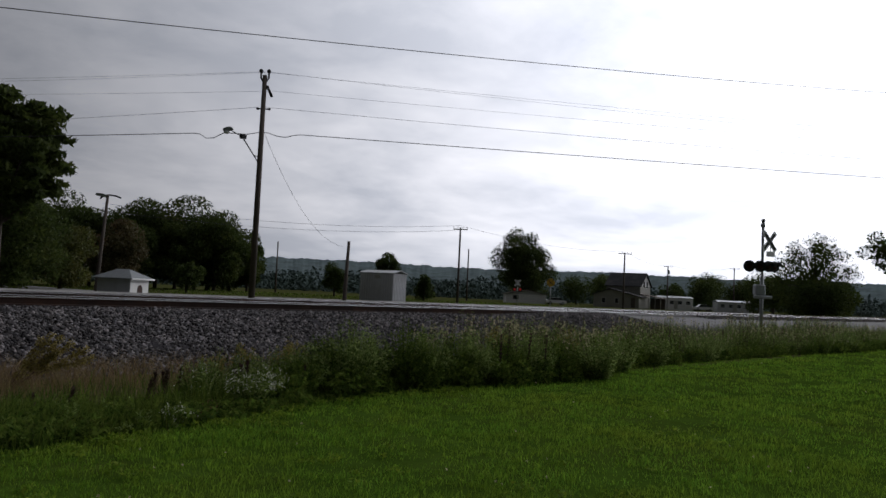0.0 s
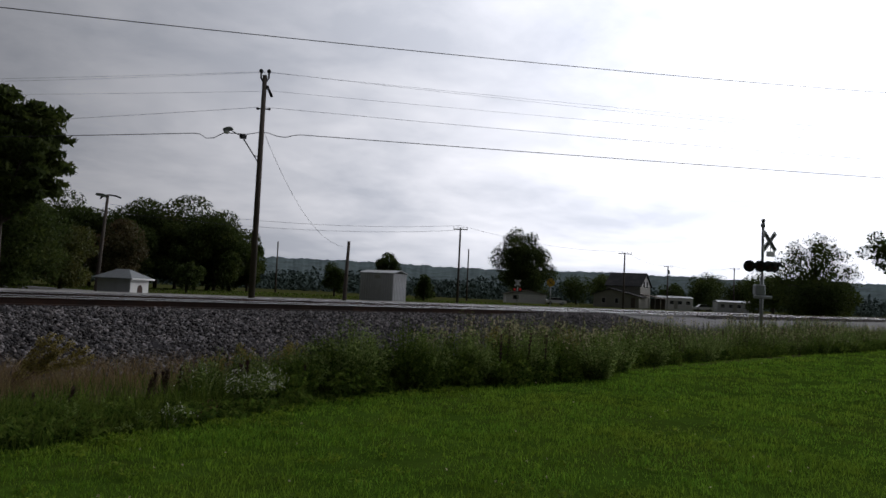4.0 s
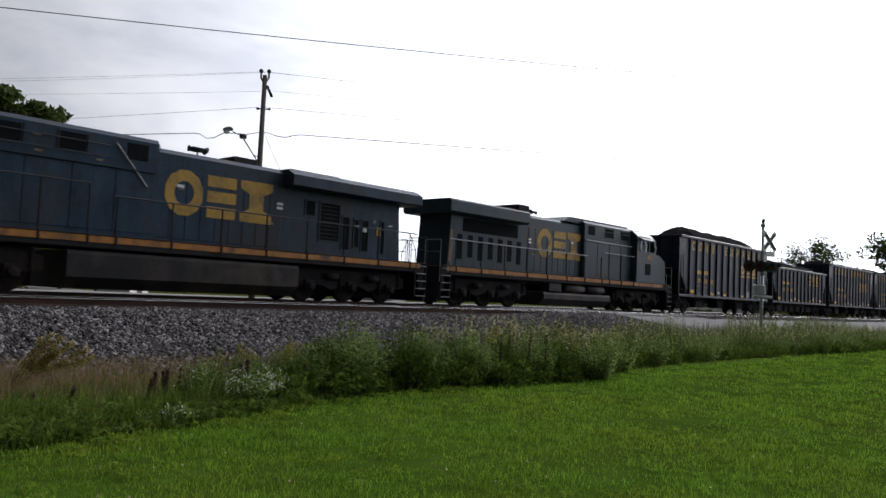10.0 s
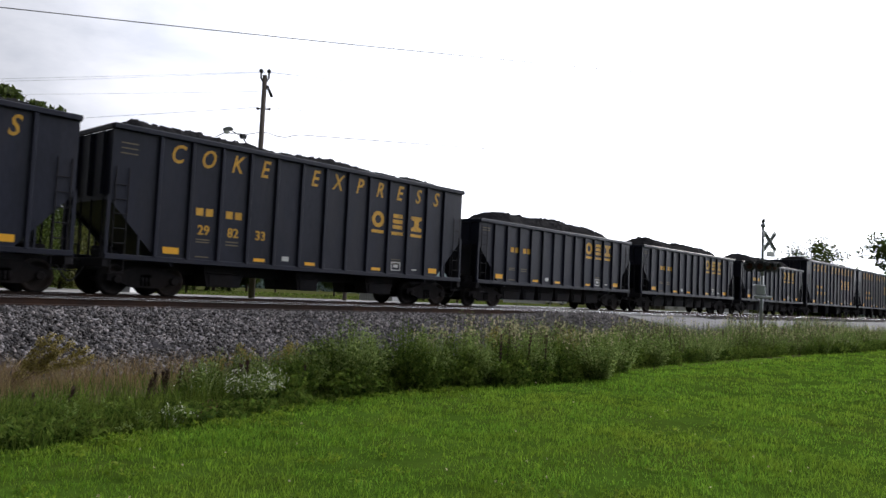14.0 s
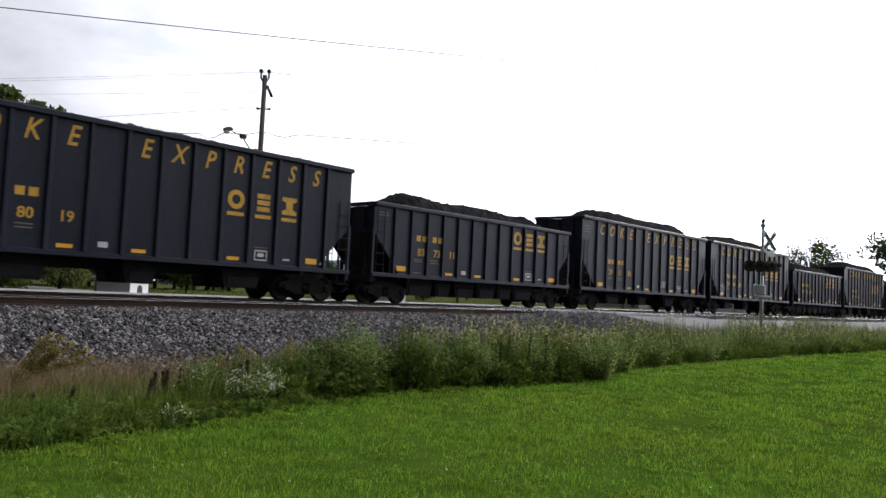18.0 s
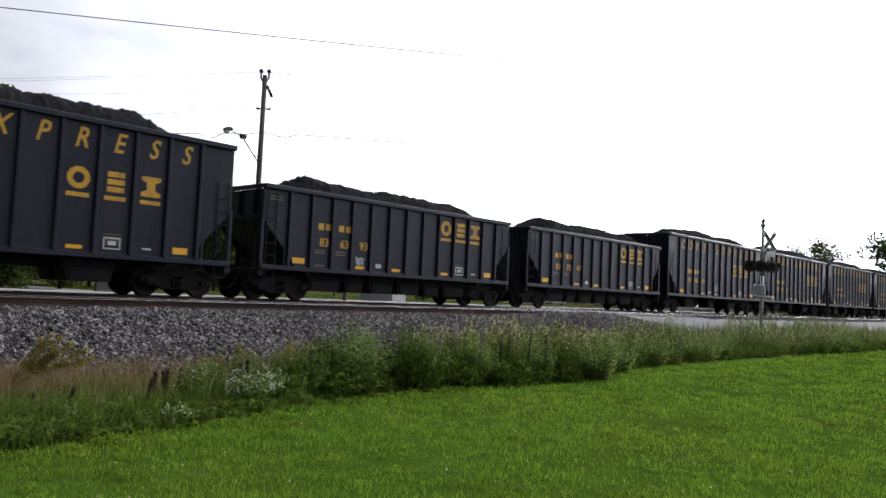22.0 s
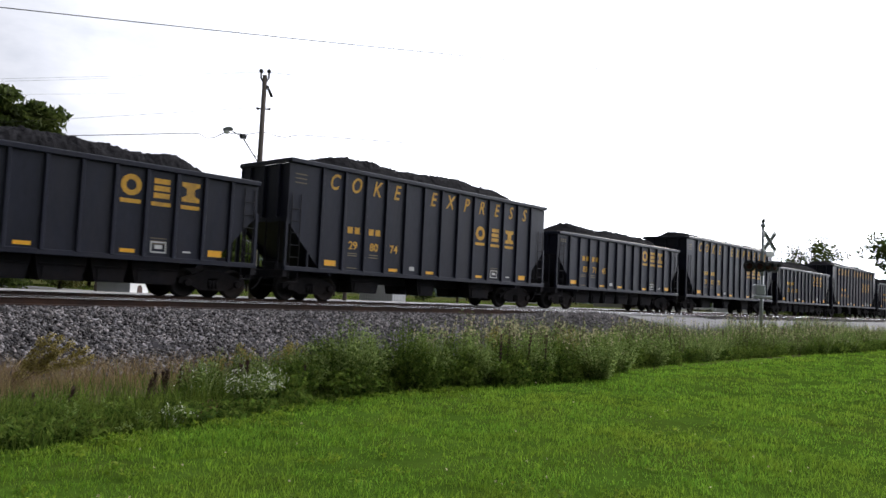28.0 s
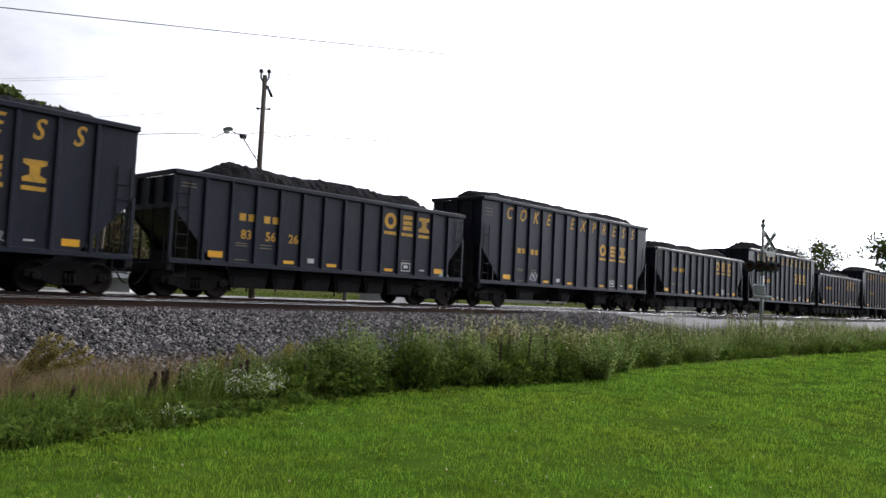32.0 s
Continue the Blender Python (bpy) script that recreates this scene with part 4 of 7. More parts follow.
        rings.append([bm.verts.new((x, yy, zz)) for yy, zz in ((-side, low), (-side, low + 0.14), (-shoulder, high - 0.10), (-crown, top), (crown, top), (shoulder, high - 0.10), (side, low + 0.14), (side, low))])
    for p, q in zip(rings, rings[1:]):
        for i in range(8):
            bm.faces.new((p[i], p[(i + 1) % 8], q[(i + 1) % 8], q[i]))
    bm.faces.new(rings[0]), bm.faces.new(rings[-1][::-1])
    part("cab_roof", bm, P, loco)
    cr = 0.0 if second else 0.16
    for s in (-1, 1):
        bm = bmesh.new()
        prism(bm, [(s * 1.57, 4.34), (s * 1.25, 4.63 + cr), (s * 1.25, 4.645 + cr), (s * 1.58, 4.35)], 0, -7.7, -6.0)
        part("roof_panel", bm, M["roof_pale"], loco, "pale sloping roof edge")
    for s in (-1, 1):
        bm = bmesh.new()
        prism(bm, [(-8.39, 3.52), (-8.31, 4.14), (-8.335, 4.14), (-8.415, 3.52)], 1, s * 0.14, s * 1.44)
        part("windshield", bm, M["cab_glass"], loco)
        bm = bmesh.new()
        prism(bm, [(-8.36, 3.50), (-8.44, 3.50), (-8.36, 4.14), (-8.28, 4.14)], 1, s * 0.02, s * 0.14)
        part("windshield_frame", bm, P, loco)
        for a, b in ((-7.50, -6.98), (-6.92, -6.42)):
            bm = bmesh.new()
            box(bm, a, b, s * 1.505, s * 1.515, 3.50, 4.16)
            part("side_window", bm, M["cab_glass"], loco)
            bm = bmesh.new()
            for x0, x1, z0, z1 in ((a - 0.03, b + 0.03, 3.46, 3.52), (a - 0.03, b + 0.03, 4.10, 4.16), (a - 0.03, a + 0.02, 3.52, 4.10), (b - 0.02, b + 0.03, 3.52, 4.10)):
                box(bm, x0, x1, s * 1.54, s * 1.565, z0, z1)
            part("window_frame", bm, P, loco)
        bm = bmesh.new()
        prism(bm, [(s * 1.56, 4.30), (s * 1.86, 4.16), (s * 1.86, 4.14), (s * 1.56, 4.27)], 0, -7.6, -6.3)
        part("sun_visor", bm, M["roof_pale"], loco, "pale sheet-metal sun visor")
        bm = bmesh.new()
        box(bm, -7.75, -7.1, s * 1.54, s * 1.56, 2.15, 2.80, 0.01)
        part("side_hatch", bm, M["screen"], loco)
        bm = bmesh.new()
        rod(bm, (-8.2, s * 1.60, 3.62), (-8.2, s * 1.60, 3.86), 0.06, n=8)
        part("mirror", bm, M["steel"], loco)
        # number board and lights
        bm = bmesh.new()
        box(bm, -9.98 + nx, -9.80 + nx, s * 0.66 - 0.28, s * 0.66 + 0.28, 3.20, 3.40)
        part("number_board", bm, M["screen"], loco)
        bm = bmesh.new()
        lathe(bm, (-10.62, s * 0.85, 1.86), (-1, 0, 0), [(0, 0.05), (0.1, 0.055), (0.12, 0.04)], 12)
        part("ditch_light", bm, M["lamp"] if not second and s < 0 else M["glass"], loco)
    for z in (3.20, 3.43):
        bm = bmesh.new()
        lathe(bm, (-9.97 + nx + (z - 3.20) * 0.8, 0, z), (-1, 0, 0.1), [(0, 0.10), (0.10, 0.10), (0.11, 0.08)], 14)
        part("headlight", bm, M["lamp"] if not second else M["glass"], loco, "lit headlight" if not second else "")
    bm = bmesh.new()
    box(bm, -10.16 + nx, -10.10 + nx, -0.42, 0.42, 1.72, 2.75, 0.01)
    part("nose_door", bm, M["loco_yellow"] if not second else P, loco)
    tx = letters(number, 0.58 if not second else 0.44, M["faded"], 0, 0.006, 1.05)
    part("cab_number", tx, None, loco, "yellow road number", at=pose(-7.05, -1.55, 3.18) if not second else pose(-7.6, 1.55, 3.18, 0, 0, 180))
    # equipment hood behind the cab
    bm = bmesh.new()
    prism(bm, [(-1.18, 1.70), (-1.18, 4.60), (-1.0, 4.74), (1.0, 4.74), (1.18, 4.60), (1.18, 1.70)], 0, -6.08, -1.0)
    part("equipment_hood", bm, P, loco)
    for s in (-1, 1):
        for a, b in ((-5.6, -4.9), (-3.9, -3.2), (-2.0, -1.35)):
            bm = bmesh.new()
            box(bm, a, b, s * 1.175, s * 1.20, 4.02, 4.50, 0.01)
            part("air_screen", bm, M["screen"], loco)
        for k in range(4):
            bm = bmesh.new()
            box(bm, -6.0 + k * 1.24, -4.82 + k * 1.24, s * 1.175, s * 1.198, 1.85, 3.65, 0.008)
            part("hood_panel", bm, P, loco)
        for z in (3.96, 4.30):
            bm = bmesh.new()
            rod(bm, (-5.95, s * 1.27, z), (-2.5, s * 1.27, z), 0.016, n=6)
            part("grab_rail", bm, M["dark_steel"], loco)
        for x in (-5.66, -4.86, -3.96, -3.16):
            bm = bmesh.new()
            box(bm, x, x + 0.04, s * 1.18, s * 1.215, 4.0, 4.52)
            part("screen_frame", bm, M["tank"], loco)
        for x, z in ((-4.6, 4.25), (-4.55, 3.82), (-2.9, 3.82), (-0.2, 3.35), (3.2, 2.6), (-6.6, 2.5)):
            bm = bmesh.new()
            box(bm, x, x + 0.2, s * 1.19 if x < -1 else s * 0.975, s * 1.205 if x < -1 else s * 0.985, z, z + 0.06)
            part("small_plate", bm, M["dull"], loco)
        bm = bmesh.new()
        box(bm, -6.05, -1.1, s * 1.18, s * 1.26, 3.69, 3.73)
        part("drip_strip", bm, M["roof_pale"] if second else P, loco)
        # engine hood doors
        for k in range(9):
            bm = bmesh.new()
            box(bm, -0.95 + k * 0.52, -0.46 + k * 0.52, s * 0.945, s * 0.97, 1.80, 3.95, 0.01)
            part("engine_door", bm, P, loco)
        if second:
            for k in range(7):
                bm = bmesh.new()
                a = 4.3 + k * 0.72
                box(bm, a, a + 0.34, s * 0.945, s * 0.965, 2.05 + 0.1 * (k % 2), 3.15, 0.006)
                part("vent_slot", bm, M["screen"], loco)
            bm = bmesh.new()
            box(bm, 4.6, 8.6, s * 0.945, s * 0.975, 3.30, 3.90)
            part("radiator_screen", bm, M["screen"], loco)
        else:
            # a small hatch, a tall grille and four narrow openings in framed doors
            for x0, x1, z0, z1, what in ((4.75, 5.15, 3.10, 3.62, "hatch"), (5.42, 6.32, 2.25, 3.62, "air_grille"), (6.48, 6.82, 1.98, 3.20, "door_opening"), (7.08, 7.30, 2.10, 3.15, "door_opening"), (7.46, 7.78, 1.98, 3.15, "door_opening"), (8.45, 8.62, 1.95, 3.20, "door_opening")):
                bm = bmesh.new()
                box(bm, x0, x1, s * 0.945, s * 0.965, z0, z1, 0.006)
                part(what, bm, M["screen"], loco)
                bm = bmesh.new()
                for q in ((x0 - 0.05, x0, z0, z1), (x1, x1 + 0.05, z0, z1), (x0 - 0.05, x1 + 0.05, z1, z1 + 0.05), (x0 - 0.05, x1 + 0.05, z0 - 0.05, z0)):
                    box(bm, q[0], q[1], s * 0.945, s * 0.985, q[2], q[3])
                part("opening_frame", bm, P, loco)
            for k in range(9):
                bm = bmesh.new()
                box(bm, 5.44, 6.30, s * 0.964, s * 0.972, 2.33 + k * 0.145, 2.36 + k * 0.145)
                part("grille_slat", bm, M["tank"], loco)
            for x, z, w, h, m in ((7.10, 2.86, 0.22, 0.07, "white"), (7.52, 2.72, 0.18, 0.16, "white"), (8.0, 3.1, 0.16, 0.14, "dull"), (8.22, 2.62, 0.2, 0.34, "faded"), (8.85, 3.05, 0.2, 0.05, "white")):
                bm = bmesh.new()
                box(bm, x, x + w, s * 0.966, s * 0.988, z, z + h)
                part("small_plate", bm, M[m], loco)
        # emblem in yellow, as plain panels, and small plates
        for k in range(3):
            bm = bmesh.new()
            a = -0.64 + k * 1.33 + (0 if not second else -0.30)
            emblem_shape(bm, a + 0.64, 3.27, 1.26, 1.40, k if s < 0 else 2 - k, s * 0.974, s * 0.981)
            part("emblem_panel", bm, M["faded"], loco, "faded yellow emblem painted as a plain shape")
        for a, z in ((3.5, 3.30), (3.5, 3.15), (-0.25, 3.42)):
            bm = bmesh.new()
            box(bm, a, a + 0.24, s * 0.972, s * 0.982, z, z + 0.09)
            part("plate", bm, M["white"], loco)
        # handrails
        bm = bmesh.new()
        rod(bm, (-2.4 if not second else -0.9, s * 1.47, 2.84), (10.0, s * 1.47, 2.84), 0.024, n=6)
        part("handrail", bm, rail_mat, loco)
        bm = bmesh.new()
        rod(bm, (-5.9, s * 1.47, 3.12), (-3.1 if not second else -2.6, s * 1.47, 3.12), 0.022, n=6)
        part("handrail", bm, rail_mat, loco)
        for x in [-2.3, -0.6, 1.1, 2.8, 4.5, 6.2, 7.9, 9.6] + [-5.8, -4.4, -3.1]:
            bm = bmesh.new()
            rod(bm, (x, s * 1.545, 1.42), (x, s * 1.545, 1.70), 0.035, n=6)
            rod(bm, (x, s * 1.47, 1.66), (x, s * 1.47, 3.11 if x < -2.5 else 2.83), 0.028, n=6)
            part("stanchion", bm, M["sill"], loco)
    bm = bmesh.new()
    prism(bm, [(-0.95, 1.70), (-0.95, 4.42), (-0.70, 4.58), (0.70, 4.58), (0.95, 4.42), (0.95, 1.70)], 0, -1.02, 3.8)
    part("engine_hood", bm, P, loco)
    bm = bmesh.new()
    prism(bm, [(-0.95, 1.70), (-0.95, 4.02), (0.95, 4.02), (0.95, 1.70)], 0, 3.78, 9.25)
    part("radiator_hood", bm, P, loco)
    bm = bmesh.new()
    if second:
        prism(bm, [(-1.30, 3.98), (-1.45, 4.06), (-1.45, 4.52), (-1.35, 4.60), (1.35, 4.60), (1.45, 4.52), (1.45, 4.06), (1.30, 3.98)], 0, 4.3, 10.0)
    else:
        prism(bm, [(-1.45, 3.98), (-1.54, 4.02), (-1.54, 4.38), (-1.15, 4.58), (1.15, 4.58), (1.54, 4.38), (1.54, 4.02), (1.45, 3.98)], 0, 3.75, 10.15)
    part("radiator_housing", bm, P, loco, "overhanging radiator housing")
    bm = bmesh.new()
    box(bm, 3.9, 6.1, -1.1, 1.1, 4.58, 4.63, 0.01)
    part("radiator_top", bm, M["roof_pale"] if not second else P, loco)
    bm = bmesh.new()
    prism(bm, [(9.25, 1.70), (9.55, 1.70), (9.40, 4.0), (9.25, 4.0)], 1, -0.95, 0.95)
    part("hood_end", bm, P, loco)
    if second:
        for s in (-1, 1):
            bm = bmesh.new()
            prism(bm, [(9.28, 1.9), (9.50, 1.9), (9.40, 3.3), (9.28, 3.3)], 1, s * 0.952, s * 0.958)
            part("corner_panel", bm, M["loco_yellow"], loco, "worn yellow corner panel")
    bm = bmesh.new()
    box(bm, 2.0, 2.95, -0.5, 0.5, 4.5, 4.82, 0.04) if not second else box(bm, 3.55, 4.45, -0.85, 0.85, 4.3, 5.0, 0.04)
    part("exhaust_stack", bm, M["sill"], loco)
    if second:
        bm = bmesh.new()
        prism(bm, [(-6.0, 4.70), (-5.9, 4.84), (0.1, 4.84), (0.7, 4.58), (-1.0, 4.56), (-1.02, 4.70)], 1, -0.95, 0.95)
        part("roof_casing", bm, P, loco, "raised casing along the hood roof")
    for s in () if second else (-1, 1):
        bm = bmesh.new()
        rod(bm, (-2.35, s * 1.24, 4.42), (-1.35, s * 1.24, 3.25), 0.022, n=6)
        part("slant_rail", bm, M["rail_white"], loco)
    bm = bmesh.new()
    hx = 0.9 if not second else 2.2
    for k in range(3):
        lathe(bm, (hx + (k - 1) * 0.06, (k - 1) * 0.18, 4.88), (-1 if k % 2 else 1, 0, 0), [(-0.22, 0.06), (0.2, 0.05), (0.32, 0.11)], 10)
    rod(bm, (hx, -0.25, 4.84), (hx, 0.25, 4.84), 0.03, n=6)
    rod(bm, (hx, 0, 4.50), (hx, 0, 4.88), 0.03, n=6)
    part("horn", bm, M["dark_steel"], loco)
    bm = bmesh.new()
    rod(bm, (-8.0, 0, 4.74), (-8.0, 0, 4.98), 0.012, n=5)
    lathe(bm, (-7.2, 0.3, 4.75), (0, 0, 1), [(0, 0.12), (0.09, 0.10), (0.12, 0.03)], 10)
    part("antenna", bm, M["roof_pale"], loco)
    return loco


def build_locos():
    a = build_loco("5417", "blue", M["dark_steel"], False)
    a["label"] = "dirty dark blue diesel locomotive with a yellow nose"
    b = build_loco("43", "grey", M["rail_white"], True)
    b["label"] = "grimy slate blue diesel locomotive coupled tail first"
    MOVING.append((a, -50.3, 0))
    MOVING.append((b, -28.3, 180))


build_locos()


# seconds, metres by which the train runs ahead (-) of its mean speed
PACE = ((0.0, 0.4), (4.0, 0.4), (8.0, 0.35), (9.0, 0.3), (10.0, 0.15), (11.0, 0.0), (13.0, -0.1), (15.0, -0.35), (17.0, -0.43), (20.0, -0.6), (23.0, -0.73), (25.0, -0.62), (28.0, -0.42), (30.0, -0.27), (32.0, -0.16))


def motions():
    """The whole train rolls at one steady speed towards -X."""
    for ob, x, turn in MOVING:
        walk(ob, [(t, pose(x + slack - SPEED * (t - 13.0), TRAIN_Y, 0, 0, 0, turn)) for t, slack in PACE])

# ---- poles, wires, signals ----


def arm_gear(bm, x0, x1, z, y=0.0):
    for x in (x0, x1):
        rod(bm, (x, y, z), (x, y, z + 0.14), 0.012, n=5)
        lathe(bm, (x, y, z + 0.12), (0, 0, 1), [(0, 0.03), (0.03, 0.055), (0.10, 0.05), (0.14, 0.02)], 8)


def utility_pole(x, y, height, r=0.15, arm=0.0, turn=0.0, label="weathered brown wooden utility pole with a crossarm", lean=0.0, second_arm=0.0, tank=False):
    ob = thing("utility_pole", pose(x, y, ground_z(x, y) - 0.05, 0, 0, turn), label, "utility pole", "utility poles")
    bm = bmesh.new()
    rod(bm, (0, 0, -0.3), (lean, 0, height), r, r * 0.65, 12)
    part("shaft", bm, M["wood"], ob)
    for k, (a, z) in enumerate(((arm, height - 0.25), (second_arm, height - 1.1))):
        if a:
            bm = bmesh.new()
            box(bm, -a, a, -r - 0.10, -r + 0.02, z - 0.06, z + 0.06, 0.01)
            part("crossarm", bm, M["wood"], ob)
            for u in (-0.92, -0.35, 0.35, 0.92):
                bm = bmesh.new()
                arm_gear(bm, u * a, u * a + 0.001, z + 0.06, -r - 0.04)
                part("insulator", bm, M["dark_steel"], ob)
    if tank:
        bm = bmesh.new()
        lathe(bm, (0.1, -0.38, height - 1.9), (0, 0, 1), [(0, 0.2), (0.03, 0.24), (0.8, 0.24), (0.86, 0.12)], 14)
        part("transformer", bm, M["steel"], ob)
    return ob


def tube(bm, pts, r, n=5):
    """One continuous round strand through a row of points."""
    rings = []
    for i, p in enumerate(pts):
        ax = (pts[min(i + 1, len(pts) - 1)] - pts[max(i - 1, 0)]).normalized()
        s = ax.cross(Vector((0, 0, 1))).normalized()
        t = s.cross(ax)
        rings.append([bm.verts.new(p + (s * math.cos(2 * math.pi * k / n) + t * math.sin(2 * math.pi * k / n)) * r) for k in range(n)])
    for a, b in zip(rings, rings[1:]):
        for k in range(n):
            bm.faces.new((a[k], a[(k + 1) % n], b[(k + 1) % n], b[k])).smooth = True


def span_wire(p, q, sag, r, label, name="overhead_wire", n=26):
    """One hanging wire between two supports."""
    p, q = Vector(p), Vector(q)
    ob = thing(name, pose(*p), label, "wire", "overhead wires")
    bm = bmesh.new()
    pts = []
    for i in range(n + 1):
        t = i / n
        v = p.lerp(q, t) - p
        v.z -= 4 * sag * t * (1 - t)
        pts.append(v)
    tube(bm, pts, r)
    part("strand", bm, M["wire"], ob)
    return ob


def build_main_pole():
    x, y = 22.15, 33.4
    z0 = ground_z(x, y)
    ob = thing("street_light_pole", pose(x, y, z0), "tall leaning wooden utility pole carrying a street light", "utility pole", "utility poles")
    top = Vector((0.0, 0.0, 11.75))
    bm = bmesh.new()
    rod(bm, (0, 0, -0.4), top, 0.168, 0.115, 14)
    part("shaft", bm, M["wood"], ob)
    R, F = Vector((0.677, -0.736, 0)), Vector((0.736, 0.677, 0))

    def up(z):
        return top * (z / top.z)
    for s in (-1, 1):
        bm = bmesh.new()
        b = up(11.3)
        rod(bm, b, b + R * 0.20 * s + Vector((0, 0, 0.30)), 0.045, n=8)
        rod(bm, b + R * 0.20 * s + Vector((0, 0, 0.30)), b + R * 0.20 * s + Vector((0, 0, 0.62)), 0.05, n=8)
        lathe(bm, b + R * 0.20 * s + Vector((0, 0, 0.56)), (0, 0, 1), [(0, 0.05), (0.05, 0.11), (0.16, 0.10), (0.22, 0.03)], 10)
        part("top_insulator", bm, M["dark_steel"], ob)
    bm = bmesh.new()
    b = up(11.2)
    rod(bm, b + R * 0.14, b + R * 0.42 + Vector((0, 0, -0.55)), 0.07, n=8)
    part("cut_out", bm, M["dark_steel"], ob)
    bm = bmesh.new()
    b = up(10.0)
    rod(bm, b - R * 0.30, b + R * 0.32, 0.035, n=8)
    lathe(bm, b - R * 0.33, R, [(0, 0.05), (0.08, 0.07), (0.14, 0.04)], 8)
    lathe(bm, b + R * 0.25, R, [(0, 0.05), (0.08, 0.07), (0.14, 0.04)], 8)
    part("side_insulator", bm, M["dark_steel"], ob)
    # street light on a slanted arm
    root, elbow, head = up(7.1), up(8.52) - R * 0.98, up(8.86) - R * 1.68
    bm = bmesh.new()
    rod(bm, root, elbow, 0.030, n=8)
    rod(bm, root + Vector((0, 0, 0.35)), root.lerp(elbow, 0.35), 0.022, n=8)
    rod(bm, elbow, head, 0.026, n=8)
    part("lamp_arm", bm, M["dark_steel"], ob)
    bm = bmesh.new()
    box(bm, -0.16, 0.16, -0.11, 0.11, -0.11, 0.11, 0.03)
    part("control_box", bm, M["dark_steel"], ob, at=Matrix.Translation(elbow + R * 0.05))
    bm = bmesh.new()
    prism(bm, [(-0.30, -0.03), (-0.25, 0.09), (0.08, 0.12), (0.22, 0.05), (0.22, -0.04), (-0.18, -0.09)], 1, -0.12, 0.12)
    part("lamp_head", bm, M["steel"], ob, "grey cobra-head street lamp", at=Matrix.Translation(head) @ pose(0, 0, 0, 0, -12, -47))
    bm = bmesh.new()
    lathe(bm, (-0.12, 0, -0.20), (0, 0, 1), [(0, 0.08), (0.06, 0.15), (0.12, 0.15)], 12)
    part("lamp_glass", bm, M["sign_white"], ob, at=Matrix.Translation(head) @ pose(0, 0, 0, 0, -12, -47))
    base = Vector((x, y, z0))
    left = Vector((9.4, 48.4, 0))
    right = Vector((66.7, 3.7, 0))
    for k, (h, off, zl, zr, sag, r) in enumerate(((11.93, -0.2, 10.26, 12.4, 0.1, 0.006), (11.93, 0.2, 10.10, 12.05, 0.15, 0.006), (10.95, 0.42, 9.5, 11.7, 0.1, 0.006), (10.1, 0.0, 7.75, 10.6, 0.1, 0.009))):
        a = base + up(h) + R * off
        lab = "thin black power line strung between poles"
        span_wire(a, (left.x, left.y, zl), sag * 0.5, r, lab)
        span_wire(a, (right.x, right.y, zr), sag * 1.6, r, lab)
    # the telephone cable, with slack loops on both sides of the pole
    a = base + up(8.80)
    for s, far, run in ((-1, Vector((left.x, left.y, 7.22)), ((0.0, 0.0), (0.7, -0.10), (1.3, -0.06), (1.9, 0.0), (2.15, -0.10), (2.45, -0.26), (2.85, -0.27), (3.2, -0.05), (3.5, 0.0))),
                        (1, Vector((right.x, right.y, 9.4)), ((0.0, 0.0), (0.35, -0.03), (0.8, -0.16), (1.2, -0.19), (1.6, -0.06), (2.0, 0.0)))):
        way = (far - a).normalized()
        ob = thing("telephone_cable", pose(*a), "thick black telephone cable with a slack loop at the pole", "wire", "overhead wires")
        pts = [way * d + Vector((0, 0, dz)) for d, dz in run]
        reach = (far - a).length
        pts += [way * (run[-1][0] + (reach - run[-1][0]) * q / 20) - Vector((0, 0, 4 * 0.03 * q / 20 * (1 - q / 20))) for q in range(1, 21)]
        bm = bmesh.new()
        tube(bm, pts, 0.020)
        part("strand", bm, M["wire"], ob)
    span_wire(a + R * 0.12, (33.7, 40.3, 3.35), 1.25, 0.009, "slack wire dropping from the tall pole to a stub pole", "drop_wire")
    span_wire((7.38, 35.44, 11.04), (89.98, 11.35, 21.95), 0.42, 0.022, "single long black wire crossing high over the tracks", "overhead_wire", 40)


build_main_pole()


def bracket_pole(x, y, height):
    ob = utility_pole(x, y, height, 0.19, 0, -47, "old grey wooden pole with a drooping lamp bracket", lean=0.5)
    bm = bmesh.new()
    tube(bm, [Vector(p) for p in ((-0.2, 0, height - 0.42), (0.1, 0, height - 0.15), (0.6, 0, height - 0.05), (1.2, 0, height - 0.1), (1.7, 0, height - 0.28))], 0.075, 8)
    part("lamp_bracket", bm, M["dark_steel"], ob)
    bm = bmesh.new()
    prism(bm, [(-0.35, 0.0), (-0.2, 0.16), (0.5, 0.2), (0.75, 0.02), (0.5, -0.1), (-0.2, -0.1)], 1, -0.2, 0.2)
    part("lamp_head", bm, M["steel"], ob, "weathered grey lamp head", at=pose(-0.25, 0, height - 0.1, 0, 8, 0))


